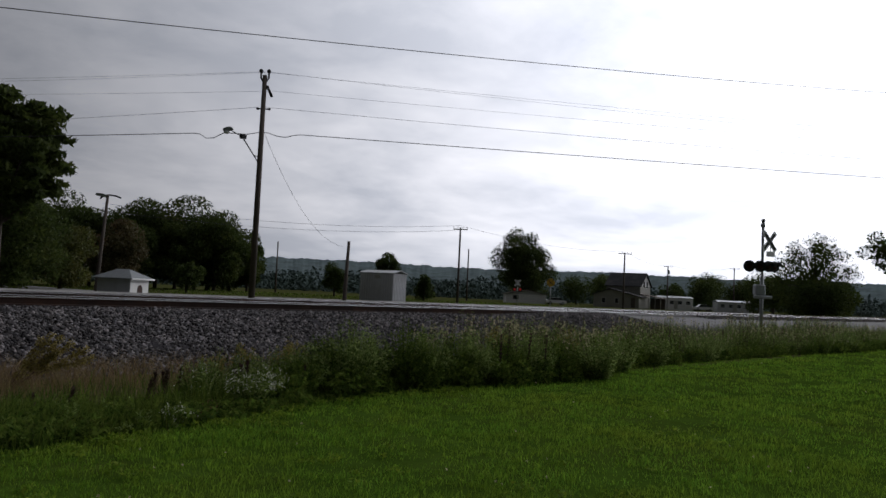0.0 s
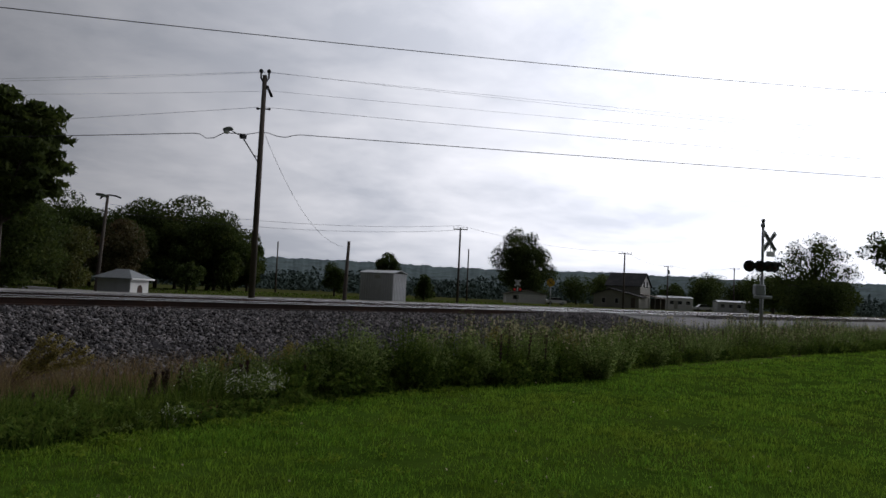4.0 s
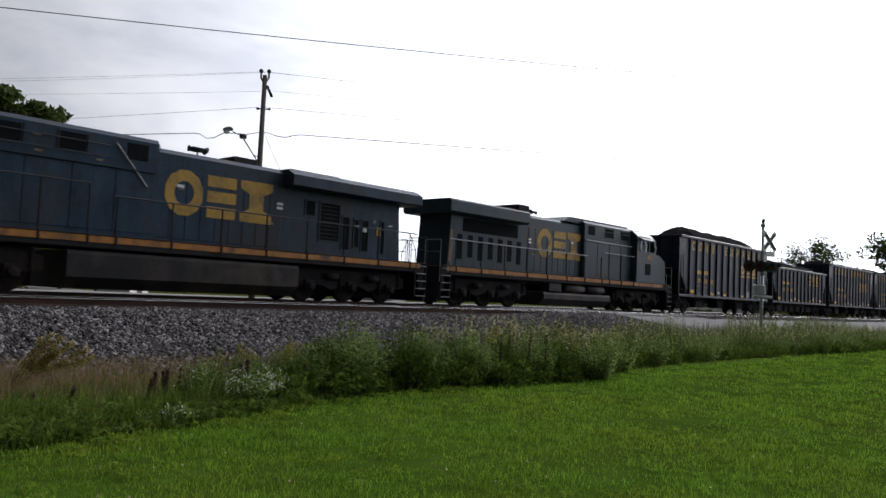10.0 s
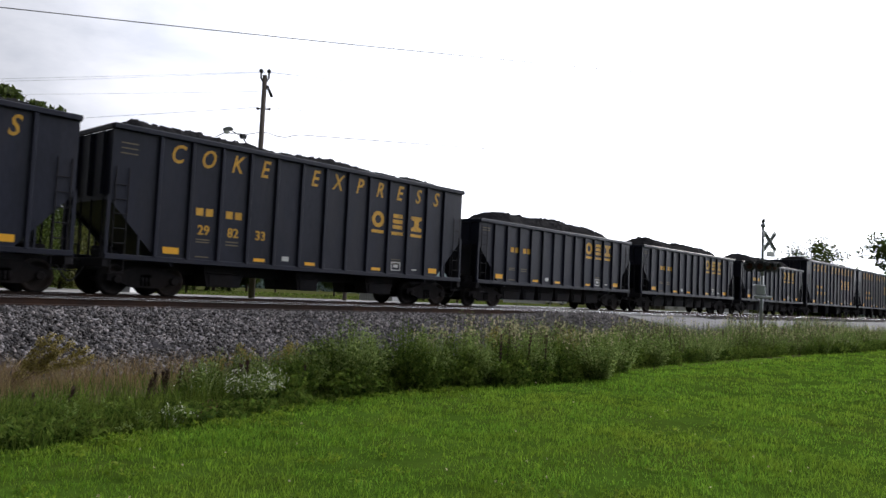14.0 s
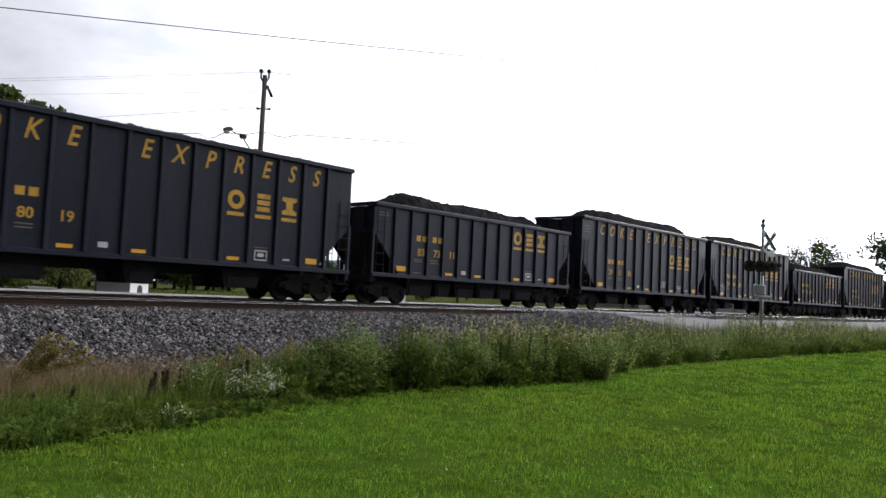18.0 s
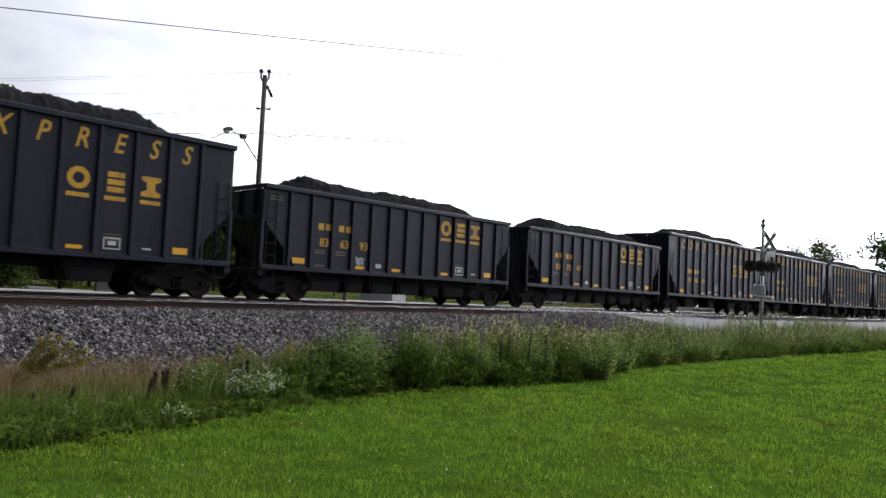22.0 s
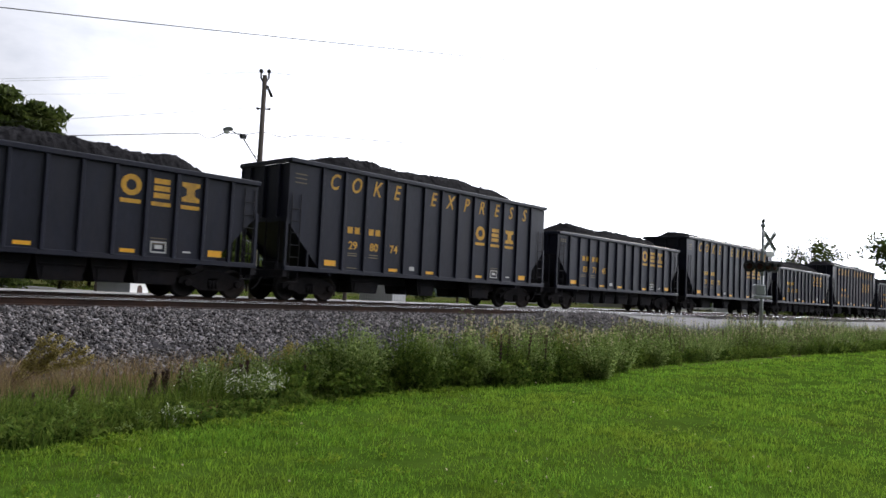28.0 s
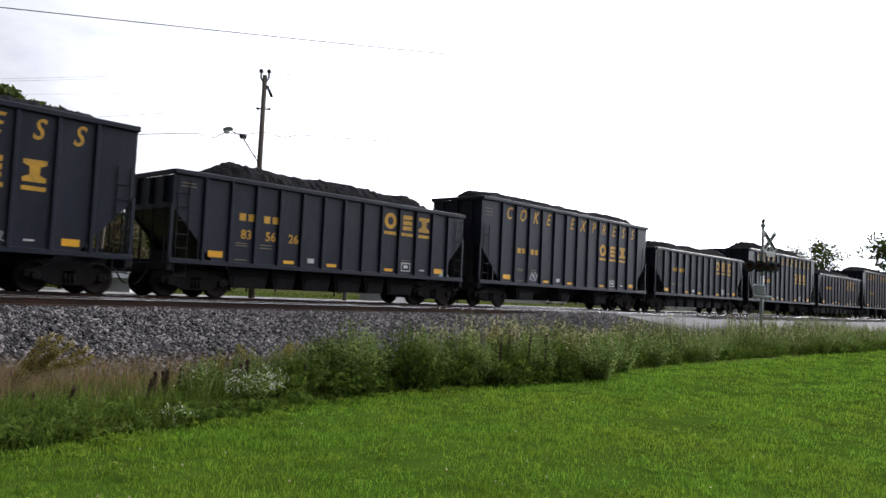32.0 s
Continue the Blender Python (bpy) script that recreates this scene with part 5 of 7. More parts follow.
bracket_pole(30.3, 70.7, 9.2)
utility_pole(33.9, 40.1, 4.4, 0.15, 0, 0, "short thick wooden stub pole without a crossarm", lean=0.16)
utility_pole(82.7, 117.2, 9.4, 0.18, 0, 0, "thin distant wooden pole without a crossarm")
utility_pole(75.2, 66.3, 10.0, 0.17, 0.95, -47)
utility_pole(114.0, 98.1, 10.2, 0.18, 0, 0, "thin distant wooden pole without a crossarm")
utility_pole(116.8, 65.5, 9.7, 0.18, 1.15, -47)
utility_pole(159.3, 78.5, 9.8, 0.18, 1.0, -47, "distant wooden pole with a crossarm and transformer", tank=True)
utility_pole(189.2, 75.6, 11.0, 0.18, 1.2, -47)
for a, b, z0, z1 in (((30.3, 70.7), (75.2, 66.3), 7.3, 9.5), ((30.3, 70.7), (75.2, 66.3), 6.6, 8.9), ((75.2, 66.3), (116.8, 65.5), 9.5, 9.1), ((116.8, 65.5), (159.3, 78.5), 9.2, 9.2), ((159.3, 78.5), (189.2, 75.6), 9.2, 10.3)):
    span_wire((*a, z0), (*b, z1), 0.9, 0.016, "thin black line sagging between distant poles")


def build_mast():
    x, y = 34.7, 12.62
    z0 = ground_z(x, y)
    ob = thing("crossing_signal", pose(x, y, z0, 0, 0, 0), "silver level-crossing mast with crossbuck, unlit lamps and bell", "crossing signal")
    R, F = Vector((0.677, -0.736, 0)), Vector((0.736, 0.677, 0))
    H = 4.5 - z0
    bm = bmesh.new()
    rod(bm, (0, 0, 0), (0, 0, H * 0.5), 0.075, n=12)
    rod(bm, (0, 0, H * 0.5), (0, 0, H - 0.12), 0.062, n=12)
    part("mast", bm, M["steel"], ob)
    bm = bmesh.new()
    lathe(bm, (0, 0, H - 0.14), (0, 0, 1), [(0, 0.07), (0.06, 0.09), (0.12, 0.06), (0.14, 0.01)], 12)
    part("finial", bm, M["dark_steel"], ob)
    bm = bmesh.new()
    box(bm, -0.22, 0.22, -0.22, 0.22, -0.05, 0.35, 0.05)
    part("base", bm, M["steel"], ob)
    # the crossbuck stands turned to the road, seen narrow
    zc = 3.49 - z0
    turn = pose(0, 0, 0, 0, 0, -22)
    for k, s in enumerate((-1, 1)):
        bm = bmesh.new()
        box(bm, -0.56, 0.56, -0.012 - 0.014 * k, 0.012 - 0.014 * k, -0.115, 0.115, 0.01)
        part("crossbuck_blade", bm, M["sign_white"], ob, "white crossbuck blade", at=Matrix.Translation(R * 0.30 + Vector((0, 0, zc))) @ turn @ pose(0, 0, 0, 0, s * 48, 0))
        bm = bmesh.new()
        box(bm, -0.46, 0.46, -0.016 - 0.03 * k, -0.012 - 0.03 * k, -0.05, 0.05)
        part("blade_marking", bm, M["dark_steel"], ob, "black lettering shown as a plain bar", at=Matrix.Translation(R * 0.30 + Vector((0, 0, zc))) @ turn @ pose(0, 0, 0, 0, s * 48, 0))
    bm = bmesh.new()
    box(bm, -0.26, 0.26, -0.012, 0.012, -0.12, 0.12, 0.01)
    rod(bm, (0, 0.02, 0.1), (0, 0.02, 0.34), 0.02, n=6)
    part("track_count_sign", bm, M["sign_white"], ob, at=Matrix.Translation(R * 0.36 + Vector((0, 0, 2.93 - z0))) @ turn)
    # lamp bar with two pairs of hooded lamps
    zl = 2.42 - z0
    bm = bmesh.new()
    rod(bm, -R * 0.75 + Vector((0, 0, zl + 0.02)), R * 0.75 + Vector((0, 0, zl + 0.02)), 0.035, n=8)
    part("lamp_bar", bm, M["dark_steel"], ob)
    for k, (u, f) in enumerate(((-0.56, 0.1), (-0.14, -0.25), (0.22, -0.25), (0.54, 0.1))):
        c = R * u + F * f * 0.3 + Vector((0, 0, zl - 0.06))
        s = -1 if u < 0 else 1
        ax = (R * s * (0.35 if abs(u) > 0.4 else 0.2) - F).normalized()
        bm = bmesh.new()
        lathe(bm, c, ax, [(-0.16, 0.06), (-0.08, 0.15), (0, 0.15), (0.02, 0.26), (0.035, 0.26)], 20)
        part("target_disc", bm, M["dark_steel"], ob, "black round lamp background")
        bm = bmesh.new()
        lathe(bm, c + ax * 0.036, ax, [(0, 0.14), (0.03, 0.12), (0.05, 0.05)], 16)
        part("lamp_lens", bm, M["red"], ob, "unlit red lens")
        bm = bmesh.new()
        for a in range(-3, 4):
            p = c + Vector((0, 0, 0.17 * math.cos(a * 0.42))) + ax.cross(Vector((0, 0, 1))) * 0.17 * math.sin(a * 0.42)
            rod(bm, p, p + ax * 0.28, 0.042, n=6)
        part("lamp_hood", bm, M["dark_steel"], ob)
    for u in (-0.95, 0.95):
        bm = bmesh.new()
        rod(bm, R * u * 0.68 + Vector((0, 0, zl)), R * u * 0.88 + Vector((0, 0, zl)), 0.06, 0.03, 8)
        part("side_lamp", bm, M["dark_steel"], ob)
    # relay box and gate mechanism
    zb = 1.05 - z0
    bm = bmesh.new()
    box(bm, -0.22, 0.22, -0.20, 0.20, -0.22, 0.26, 0.05)
    part("gate_mechanism", bm, M["steel"], ob, at=Matrix.Translation(-R * 0.12 + Vector((0, 0, zb + 0.25))) @ pose(0, 0, 0, 0, 0, -47))
    bm = bmesh.new()
    box(bm, -0.42, 0.36, -0.08, 0.08, -0.07, 0.07, 0.03)
    part("counterweight", bm, M["steel"], ob, at=Matrix.Translation(Vector((0, 0, zb - 0.05)) - F * 0.2) @ pose(0, 0, 0, 0, 0, -47))
    bm = bmesh.new()
    lathe(bm, (0, 0, H - 0.30), (R.x, R.y, 0), [(-0.1, 0.02), (-0.08, 0.09), (0.05, 0.11)], 10)
    part("bell", bm, M["steel"], ob)


build_mast()


def road_sign(x, y, h, kind):
    z0 = ground_z(x, y)
    if kind == "warning":
        ob = thing("warning_sign", pose(x, y, z0, 0, 0, -47), "round yellow advance warning sign on a post", "road sign")
        bm = bmesh.new()
        lathe(bm, (0, -0.05, h - 0.45), (0, 1, 0), [(0, 0.45), (0.012, 0.45)], 28)
        part("sign_face", bm, M["sign_yellow"], ob)
        for s in (-1, 1):
            bm = bmesh.new()
            box(bm, -0.42, 0.42, -0.062, -0.052, -0.03, 0.03)
            part("sign_marking", bm, M["dark_steel"], ob, at=pose(0, 0, h - 0.45, 0, s * 45, 0))
    else:
        ob = thing("crossbuck_post", pose(x, y, z0, 0, 0, -60), "distant white crossbuck with red lamps on a post", "crossing signal")
        for s in (-1, 1):
            bm = bmesh.new()
            box(bm, -0.60, 0.60, -0.07 + 0.01 * s, -0.06 + 0.01 * s, -0.11, 0.11)
            part("crossbuck_blade", bm, M["sign_white"], ob, at=pose(0, 0, h - 0.45, 0, s * 45, 0))
        for s in (-1, 1):
            bm = bmesh.new()
            lathe(bm, (s * 0.38, -0.08, h - 1.35), (0, -1, 0), [(0, 0.28), (0.03, 0.28)], 16)
            part("target_disc", bm, M["dark_steel"], ob)
            bm = bmesh.new()
            lathe(bm, (s * 0.38, -0.115, h - 1.35), (0, -1, 0), [(0, 0.16), (0.03, 0.1)], 12)
            part("lamp_lens", bm, M["lit_red"], ob, "lit red lens")
    bm = bmesh.new()
    rod(bm, (0, 0, -0.1), (0, 0, h), 0.05, n=8)
    part("post", bm, M["steel"], ob)


road_sign(70.9, 48.8, 3.35, "warning")
road_sign(84.5, 63.6, 3.6, "crossbuck")

# ---- buildings ----


def gable_roof(bm, x0, x1, y0, y1, z, rise, over, thick=0.12, along="x"):
    if along == "x":
        ym = (y0 + y1) / 2
        prism(bm, [(y0 - over, z), (ym, z + rise), (y1 + over, z), (y1 + over, z + thick), (ym, z + rise + thick), (y0 - over, z + thick)], 0, x0 - over, x1 + over)
    else:
        xm = (x0 + x1) / 2
        prism(bm, [(x0 - over, z), (xm, z + rise), (x1 + over, z), (x1 + over, z + thick), (xm, z + rise + thick), (x0 - over, z + thick)], 1, y0 - over, y1 + over)


def wall_box(ob, x0, x1, y0, y1, h, mat, t=0.14):
    for name, a in (("wall", (x0, x1, y0, y0 + t)), ("wall", (x0, x1, y1 - t, y1)), ("wall", (x0, x0 + t, y0 + t, y1 - t)), ("wall", (x1 - t, x1, y0 + t, y1 - t))):
        bm = bmesh.new()
        box(bm, *a, -0.2, h)
        part(name, bm, mat, ob)


def window_in(ob, m, w, h, frame_mat):
    """A framed window on a wall; m puts its centre on the wall with -y outwards."""
    bm = bmesh.new()
    for a in ((-w / 2 - 0.07, w / 2 + 0.07, h / 2, h / 2 + 0.09), (-w / 2 - 0.07, w / 2 + 0.07, -h / 2 - 0.09, -h / 2), (-w / 2 - 0.07, -w / 2, -h / 2, h / 2), (w / 2, w / 2 + 0.07, -h / 2, h / 2), (-w / 2, w / 2, -0.02, 0.02)):
        box(bm, a[0], a[1], -0.04, 0.02, a[2], a[3])
    win = part("window", bm, frame_mat, ob, at=m)
    bm = bmesh.new()
    box(bm, -w / 2, w / 2, -0.012, 0.01, -h / 2, h / 2)
    part("pane", bm, M["glass"], win)


def build_sheds():
    # small hut with a hipped roof and a white gable front
    x, y = 28.6, 60.4
    ob = thing("garden_hut", pose(x, y, ground_z(x, y), 0, 0, 30), "small grey hut with a hipped roof and white front", "hut")
    wall_box(ob, 0, 2.5, 0, 3.0, 1.50, M["siding"])
    bm = bmesh.new()
    lo = [bm.verts.new(p) for p in ((-0.3, -0.35, 1.46), (2.8, -0.35, 1.46), (2.8, 3.3, 1.46), (-0.3, 3.3, 1.46))]
    eave = [bm.verts.new(p) for p in ((-0.3, -0.35, 1.55), (2.8, -0.35, 1.55), (2.8, 3.3, 1.55), (-0.3, 3.3, 1.55))]
    ridge = [bm.verts.new(p) for p in ((1.25, 1.0, 2.30), (1.25, 2.1, 2.30))]
    bm.faces.new(lo[::-1])
    for i in range(4):
        bm.faces.new((lo[i], lo[(i + 1) % 4], eave[(i + 1) % 4], eave[i]))
    bm.faces.new((eave[0], eave[1], ridge[0])), bm.faces.new((eave[2], eave[3], ridge[1]))
    bm.faces.new((eave[1], eave[2], ridge[1], ridge[0])), bm.faces.new((eave[3], eave[0], ridge[0], ridge[1]))
    part("roof", bm, M["hut_roof"], ob, "mid-grey felted hipped roof")
    bm = bmesh.new()
    box(bm, 0.01, 2.49, -0.03, -0.002, -0.2, 1.46)
    part("front_boards", bm, M["siding_white"], ob, "bright white front boards")
    bm = bmesh.new()
    prism(bm, [(0.95, 0.0), (1.65, 0.0), (1.65, 0.72), (1.54, 0.95), (1.3, 1.05), (1.06, 0.95), (0.95, 0.72)], 1, -0.05, -0.035)
    part("opening", bm, M["rust_door"], ob, "dark red-brown arched door")
    bm = bmesh.new()
    box(bm, -0.3, 2.8, -0.40, -0.355, 1.43, 1.57)
    part("fascia", bm, M["siding_white"], ob)
    # signal bungalow of ribbed metal
    x, y = 43.1, 45.0
    ob = thing("signal_bungalow", pose(x, y, ground_z(x, y), 0, 0, 12), "grey metal signal bungalow with a shallow roof beside the tracks", "equipment shed")
    wall_box(ob, 0, 1.95, 0, 3.3, 2.62, M["siding"], 0.08)
    for k in range(9):
        bm = bmesh.new()
        box(bm, 0.08 + k * 0.22, 0.12 + k * 0.22, -0.025, 0.0, 0.05, 2.6)
        part("wall_rib", bm, M["siding"], ob)
    for k in range(14):
        bm = bmesh.new()
        box(bm, -0.025, 0.0, 0.1 + k * 0.235, 0.14 + k * 0.235, 0.05, 2.6)
        part("wall_rib", bm, M["siding"], ob)
    bm = bmesh.new()
    gable_roof(bm, -0.02, 1.97, -0.05, 3.35, 2.60, 0.24, 0.05, 0.06, "y")
    part("roof", bm, M["siding"], ob, "shallow grey metal roof")
    bm = bmesh.new()
    box(bm, -0.055, -0.026, 1.1, 2.0, 0.1, 2.1, 0.01)
    part("door", bm, M["siding"], ob)
    bm = bmesh.new()
    box(bm, -0.06, -0.026, 1.25, 1.8, 2.2, 2.45, 0.01)
    part("vent", bm, M["siding_tan"], ob)
    bm = bmesh.new()
    box(bm, -0.08, 2.03, -0.08, 3.38, -0.25, 0.04)
    part("footing", bm, M["gravel"], ob)


build_sheds()


def build_house():
    x, y = 150.0, 81.0
    ob = thing("farmhouse", pose(x, y, ground_z(x, y) + 0.1, 0, 0, -80), "two-storey farmhouse with dark gabled roof and low front wing", "house")
    x0, x1 = -6.8, 0.8
    wall_box(ob, x0, x1, 0, 7, 4.7, M["siding_tan"])
    for xg in (x0, x1 - 0.14):
        bm = bmesh.new()
        prism(bm, [(0, 4.7), (7, 4.7), (3.5, 7.5)], 0, xg, xg + 0.14)
        part("gable", bm, M["siding_white"], ob, "pale boarded gable")
    bm = bmesh.new()
    gable_roof(bm, x0, x1, 0, 7, 4.55, 2.95, 0.35)
    part("roof", bm, M["shingle"], ob, "dark shingled gable roof")
    # wide low wing in front
    bm = bmesh.new()
    prism(bm, [(-8.1, -0.2), (1.9, -0.2), (1.9, 2.3), (-4.4, 3.75), (-8.1, 2.6)], 1, -4.0, -0.02)
    part("wing", bm, M["siding_tan"], ob, "low gabled front wing")
    bm = bmesh.new()
    prism(bm, [(-8.6, 2.45), (-4.4, 3.78), (2.4, 2.2), (2.4, 2.36), (-4.4, 3.96), (-8.6, 2.62)], 1, -4.3, -0.03)
    part("wing_roof", bm, M["shingle"], ob)
    # porch beside it
    bm = bmesh.new()
    prism(bm, [(0.85, 2.9), (5.4, 2.15), (5.4, 2.28), (0.85, 3.03)], 1, 0.1, 5.0)
    part("porch_roof", bm, M["shingle_brown"], ob, "brown porch roof")
    for px in (2.6, 4.0, 5.2):
        bm = bmesh.new()
        box(bm, px - 0.06, px + 0.06, 0.2, 0.32, -0.2, 2.2)
        part("porch_post", bm, M["siding_tan"], ob)
    bm = bmesh.new()
    box(bm, 2.0, 5.2, 3.6, 3.75, -0.2, 2.2)
    part("porch_wall", bm, M["shingle_brown"], ob, "dark porch back wall")
    for wx in (-5.8, -2.9):
        window_in(ob, pose(wx, -4.0, 1.35), 0.8, 1.0, M["siding_white"])
    for wy in (2.5, 4.5):
        window_in(ob, pose(x1, wy, 5.1, 0, 0, 90), 0.8, 1.3, M["siding_white"])
    bm = bmesh.new()
    box(bm, 0.2, 1.1, -4.05, -4.0, 0, 2.05, 0.01)
    part("door", bm, M["shingle_brown"], ob)


build_house()


def build_garage():
    x, y = 134.0, 98.5
    ob = thing("garage", pose(x, y, ground_z(x, y), 0, 0, -47), "low white garage with a shallow brown roof", "garage")
    wall_box(ob, -4.3, 4.3, 0, 6, 1.9, M["siding_white"])
    bm = bmesh.new()
    prism(bm, [(-4.6, 1.85), (0.6, 2.75), (4.6, 1.85), (4.6, 1.97), (0.6, 2.88), (-4.6, 1.97)], 1, -0.4, 6.4)
    part("roof", bm, M["shingle_brown"], ob, "brown shingled roof")
    bm = bmesh.new()
    prism(bm, [(-4.3, 1.9), (4.3, 1.9), (0.6, 2.7)], 1, 0.0, 0.14)
    part("gable", bm, M["siding"], ob)
    bm = bmesh.new()
    box(bm, 0.4, 3.4, -0.04, -0.005, 0, 1.8, 0.01)
    door = part("garage_door", bm, M["siding_white"], ob)
    for k in range(3):
        bm = bmesh.new()
        box(bm, 0.45, 3.35, -0.055, -0.045, 0.48 + k * 0.5, 0.50 + k * 0.5)
        part("door_joint", bm, M["siding"], door)
    window_in(ob, pose(-2.2, 0, 1.2), 1.1, 0.8, M["siding_tan"])


build_garage()


def build_trailer(x, y, length, height, mat, label):
    ob = thing("mobile_home", pose(x, y, ground_z(x, y) + 0.15, 0, 0, -47), label, "mobile home", "mobile homes")
    wall_box(ob, -length / 2, length / 2, 0, 3.2, height, M[mat])
    bm = bmesh.new()
    gable_roof(bm, -length / 2, length / 2, 0, 3.2, height - 0.02, 0.35, 0.12, 0.08)
    part("roof", bm, M["roof_pale"], ob)
    for k in range(4):
        window_in(ob, pose(-length * 0.36 + k * length * 0.24, 0, height * 0.6), 0.9, 0.7, M["siding_white"])
    bm = bmesh.new()
    box(bm, -0.4, 0.4, -0.05, -0.005, 0.05, 1.95)
    part("door", bm, M["siding_tan"], ob)
    bm = bmesh.new()
    box(bm, -length / 2 + 0.05, length / 2 - 0.05, 0.05, 3.15, -0.6, 0)
    part("skirting", bm, M["siding"], ob)


build_trailer(160.5, 77.0, 7.6, 2.5, "siding_white", "white mobile home with small windows")
build_trailer(169.5, 67.4, 7.6, 2.1, "siding", "long low grey mobile home")


def build_car(x, y, turn, paint, label):
    ob = thing("car", pose(x, y, ground_z(x, y), 0, 0, turn), label, "car", "parked cars")
    bm = bmesh.new()
    prism(bm, [(-2.2, 0.35), (-2.25, 0.65), (-2.1, 0.88), (-1.2, 0.95), (1.0, 0.97), (2.1, 0.85), (2.22, 0.6), (2.15, 0.32)], 1, -0.86, 0.86)
    part("body", bm, M[paint], ob)
    bm = bmesh.new()
    prism(bm, [(-1.35, 0.95), (-0.75, 1.42), (0.75, 1.44), (1.45, 0.96)], 1, -0.74, 0.74)
    part("cabin", bm, M["glass"], ob, "dark car glass")
    bm = bmesh.new()
    prism(bm, [(-0.78, 1.42), (-0.70, 1.47), (0.70, 1.49), (0.78, 1.44)], 1, -0.75, 0.75)
    part("roof", bm, M[paint], ob)
    for px in (-1.35, 1.35):
        for s in (-1, 1):
            bm = bmesh.new()
            lathe(bm, (px, s * 0.70, 0.32), (0, s, 0), [(0, 0.2), (0, 0.32), (0.18, 0.32), (0.18, 0.2)], 16)
            w = part("wheel", bm, M["tyre"], ob)
            bm = bmesh.new()
            lathe(bm, (px, s * 0.875, 0.32), (0, s, 0), [(0, 0.19), (0.02, 0.17)], 12)
            part("rim", bm, M["steel"], w)
    for s in (-1, 1):
        bm = bmesh.new()
        box(bm, -2.27, -2.2, s * 0.45, s * 0.8, 0.62, 0.78)
        part("headlight", bm, M["sign_white"], ob)
        bm = bmesh.new()
        box(bm, 2.18, 2.24, s * 0.5, s * 0.82, 0.6, 0.78)
        part("tail_light", bm, M["red"], ob)


build_car(138.4, 93.8, -42, "car_white", "white car parked beside the garage")
build_car(164.6, 72.6, -47, "car_white", "pale car parked between mobile homes")


# ---- trees and distance ----


def leaf_quads(rng, centres, radii, n, size, shell=0.55):
    """n leaf cards scattered in a set of ellipsoid clumps."""
    c = np.asarray(centres)
    r = np.asarray(radii)
    w = (r[:, 0] * r[:, 1] * r[:, 2]) ** 0.66
    pick = rng.choice(len(c), n, p=w / w.sum())
    d = rng.normal(size=(n, 3))
    d /= np.linalg.norm(d, axis=1)[:, None]
    rad = shell + (1.08 - shell) * rng.random(n) ** 0.7
    p = c[pick] + d * r[pick] * rad[:, None]
    a = rng.normal(size=(n, 3))
    a /= np.linalg.norm(a, axis=1)[:, None]
    b = np.cross(a, rng.normal(size=(n, 3)))
    b /= np.linalg.norm(b, axis=1)[:, None]
    s = size * (0.55 + 0.9 * rng.random(n))[:, None]
    q = np.stack([p - a * s, p - b * s * 0.45, p + a * s, p + b * s * 0.45], 1).reshape(-1, 3)
    return q, np.arange(4 * n).reshape(-1, 4)


def build_tree(x, y, height, width, seed, leaves=4000, leaf=0.28, mat="leaf", bare=0.18, label="leafy green deciduous tree", shape="round", clumps=34, group="trees", fill=1.0, flat=1.0):
    rng = np.random.default_rng(seed)
    ob = thing("tree", pose(x, y, ground_z(x, y)), label, "tree", group)
    cz, hz = height * (bare + 1) / 2, height * (1 - bare) / 2
    cs, rs = [], []
    while len(cs) < clumps:
        d = rng.normal(size=3)
        d /= np.linalg.norm(d)
        q = rng.random() ** 0.45 * 0.86
        zz = d[2] * q
        k = 1.0
        if shape == "cone":
            k = max(0.12, 0.62 - 0.60 * zz)
        elif shape == "top":
            k = 0.75 + 0.35 * max(-0.6, zz)
        cs.append((d[0] * q * width / 2 * k, d[1] * q * width / 2 * k, cz + zz * hz))
        s = width * rng.uniform(0.10, 0.21) * fill
        rs.append((s, s, s * rng.uniform(0.6, 0.95) * flat))
    bm = bmesh.new()
    r0 = 0.022 * height + 0.04
    rod(bm, (0, 0, -0.3), (0, 0, height * 0.35), r0, r0 * 0.7, 10)
    rod(bm, (0, 0, height * 0.35), (rng.normal(0, 0.2), rng.normal(0, 0.2), height * 0.85), r0 * 0.7, 0.03, 8)
    for i in rng.choice(len(cs), min(14, len(cs)), replace=False):
        z0 = height * rng.uniform(0.2, 0.5)
        rod(bm, (0, 0, min(z0, cs[i][2] * 0.8)), cs[i], r0 * 0.32, 0.02, 6)
    part("trunk", bm, M["bark"], ob)
    v, f = leaf_quads(rng, cs, rs, int(leaves * 2.1), leaf * 0.62)
    part("crown", raw_mesh("crown", v, f, M[mat]), None, ob)
    return ob


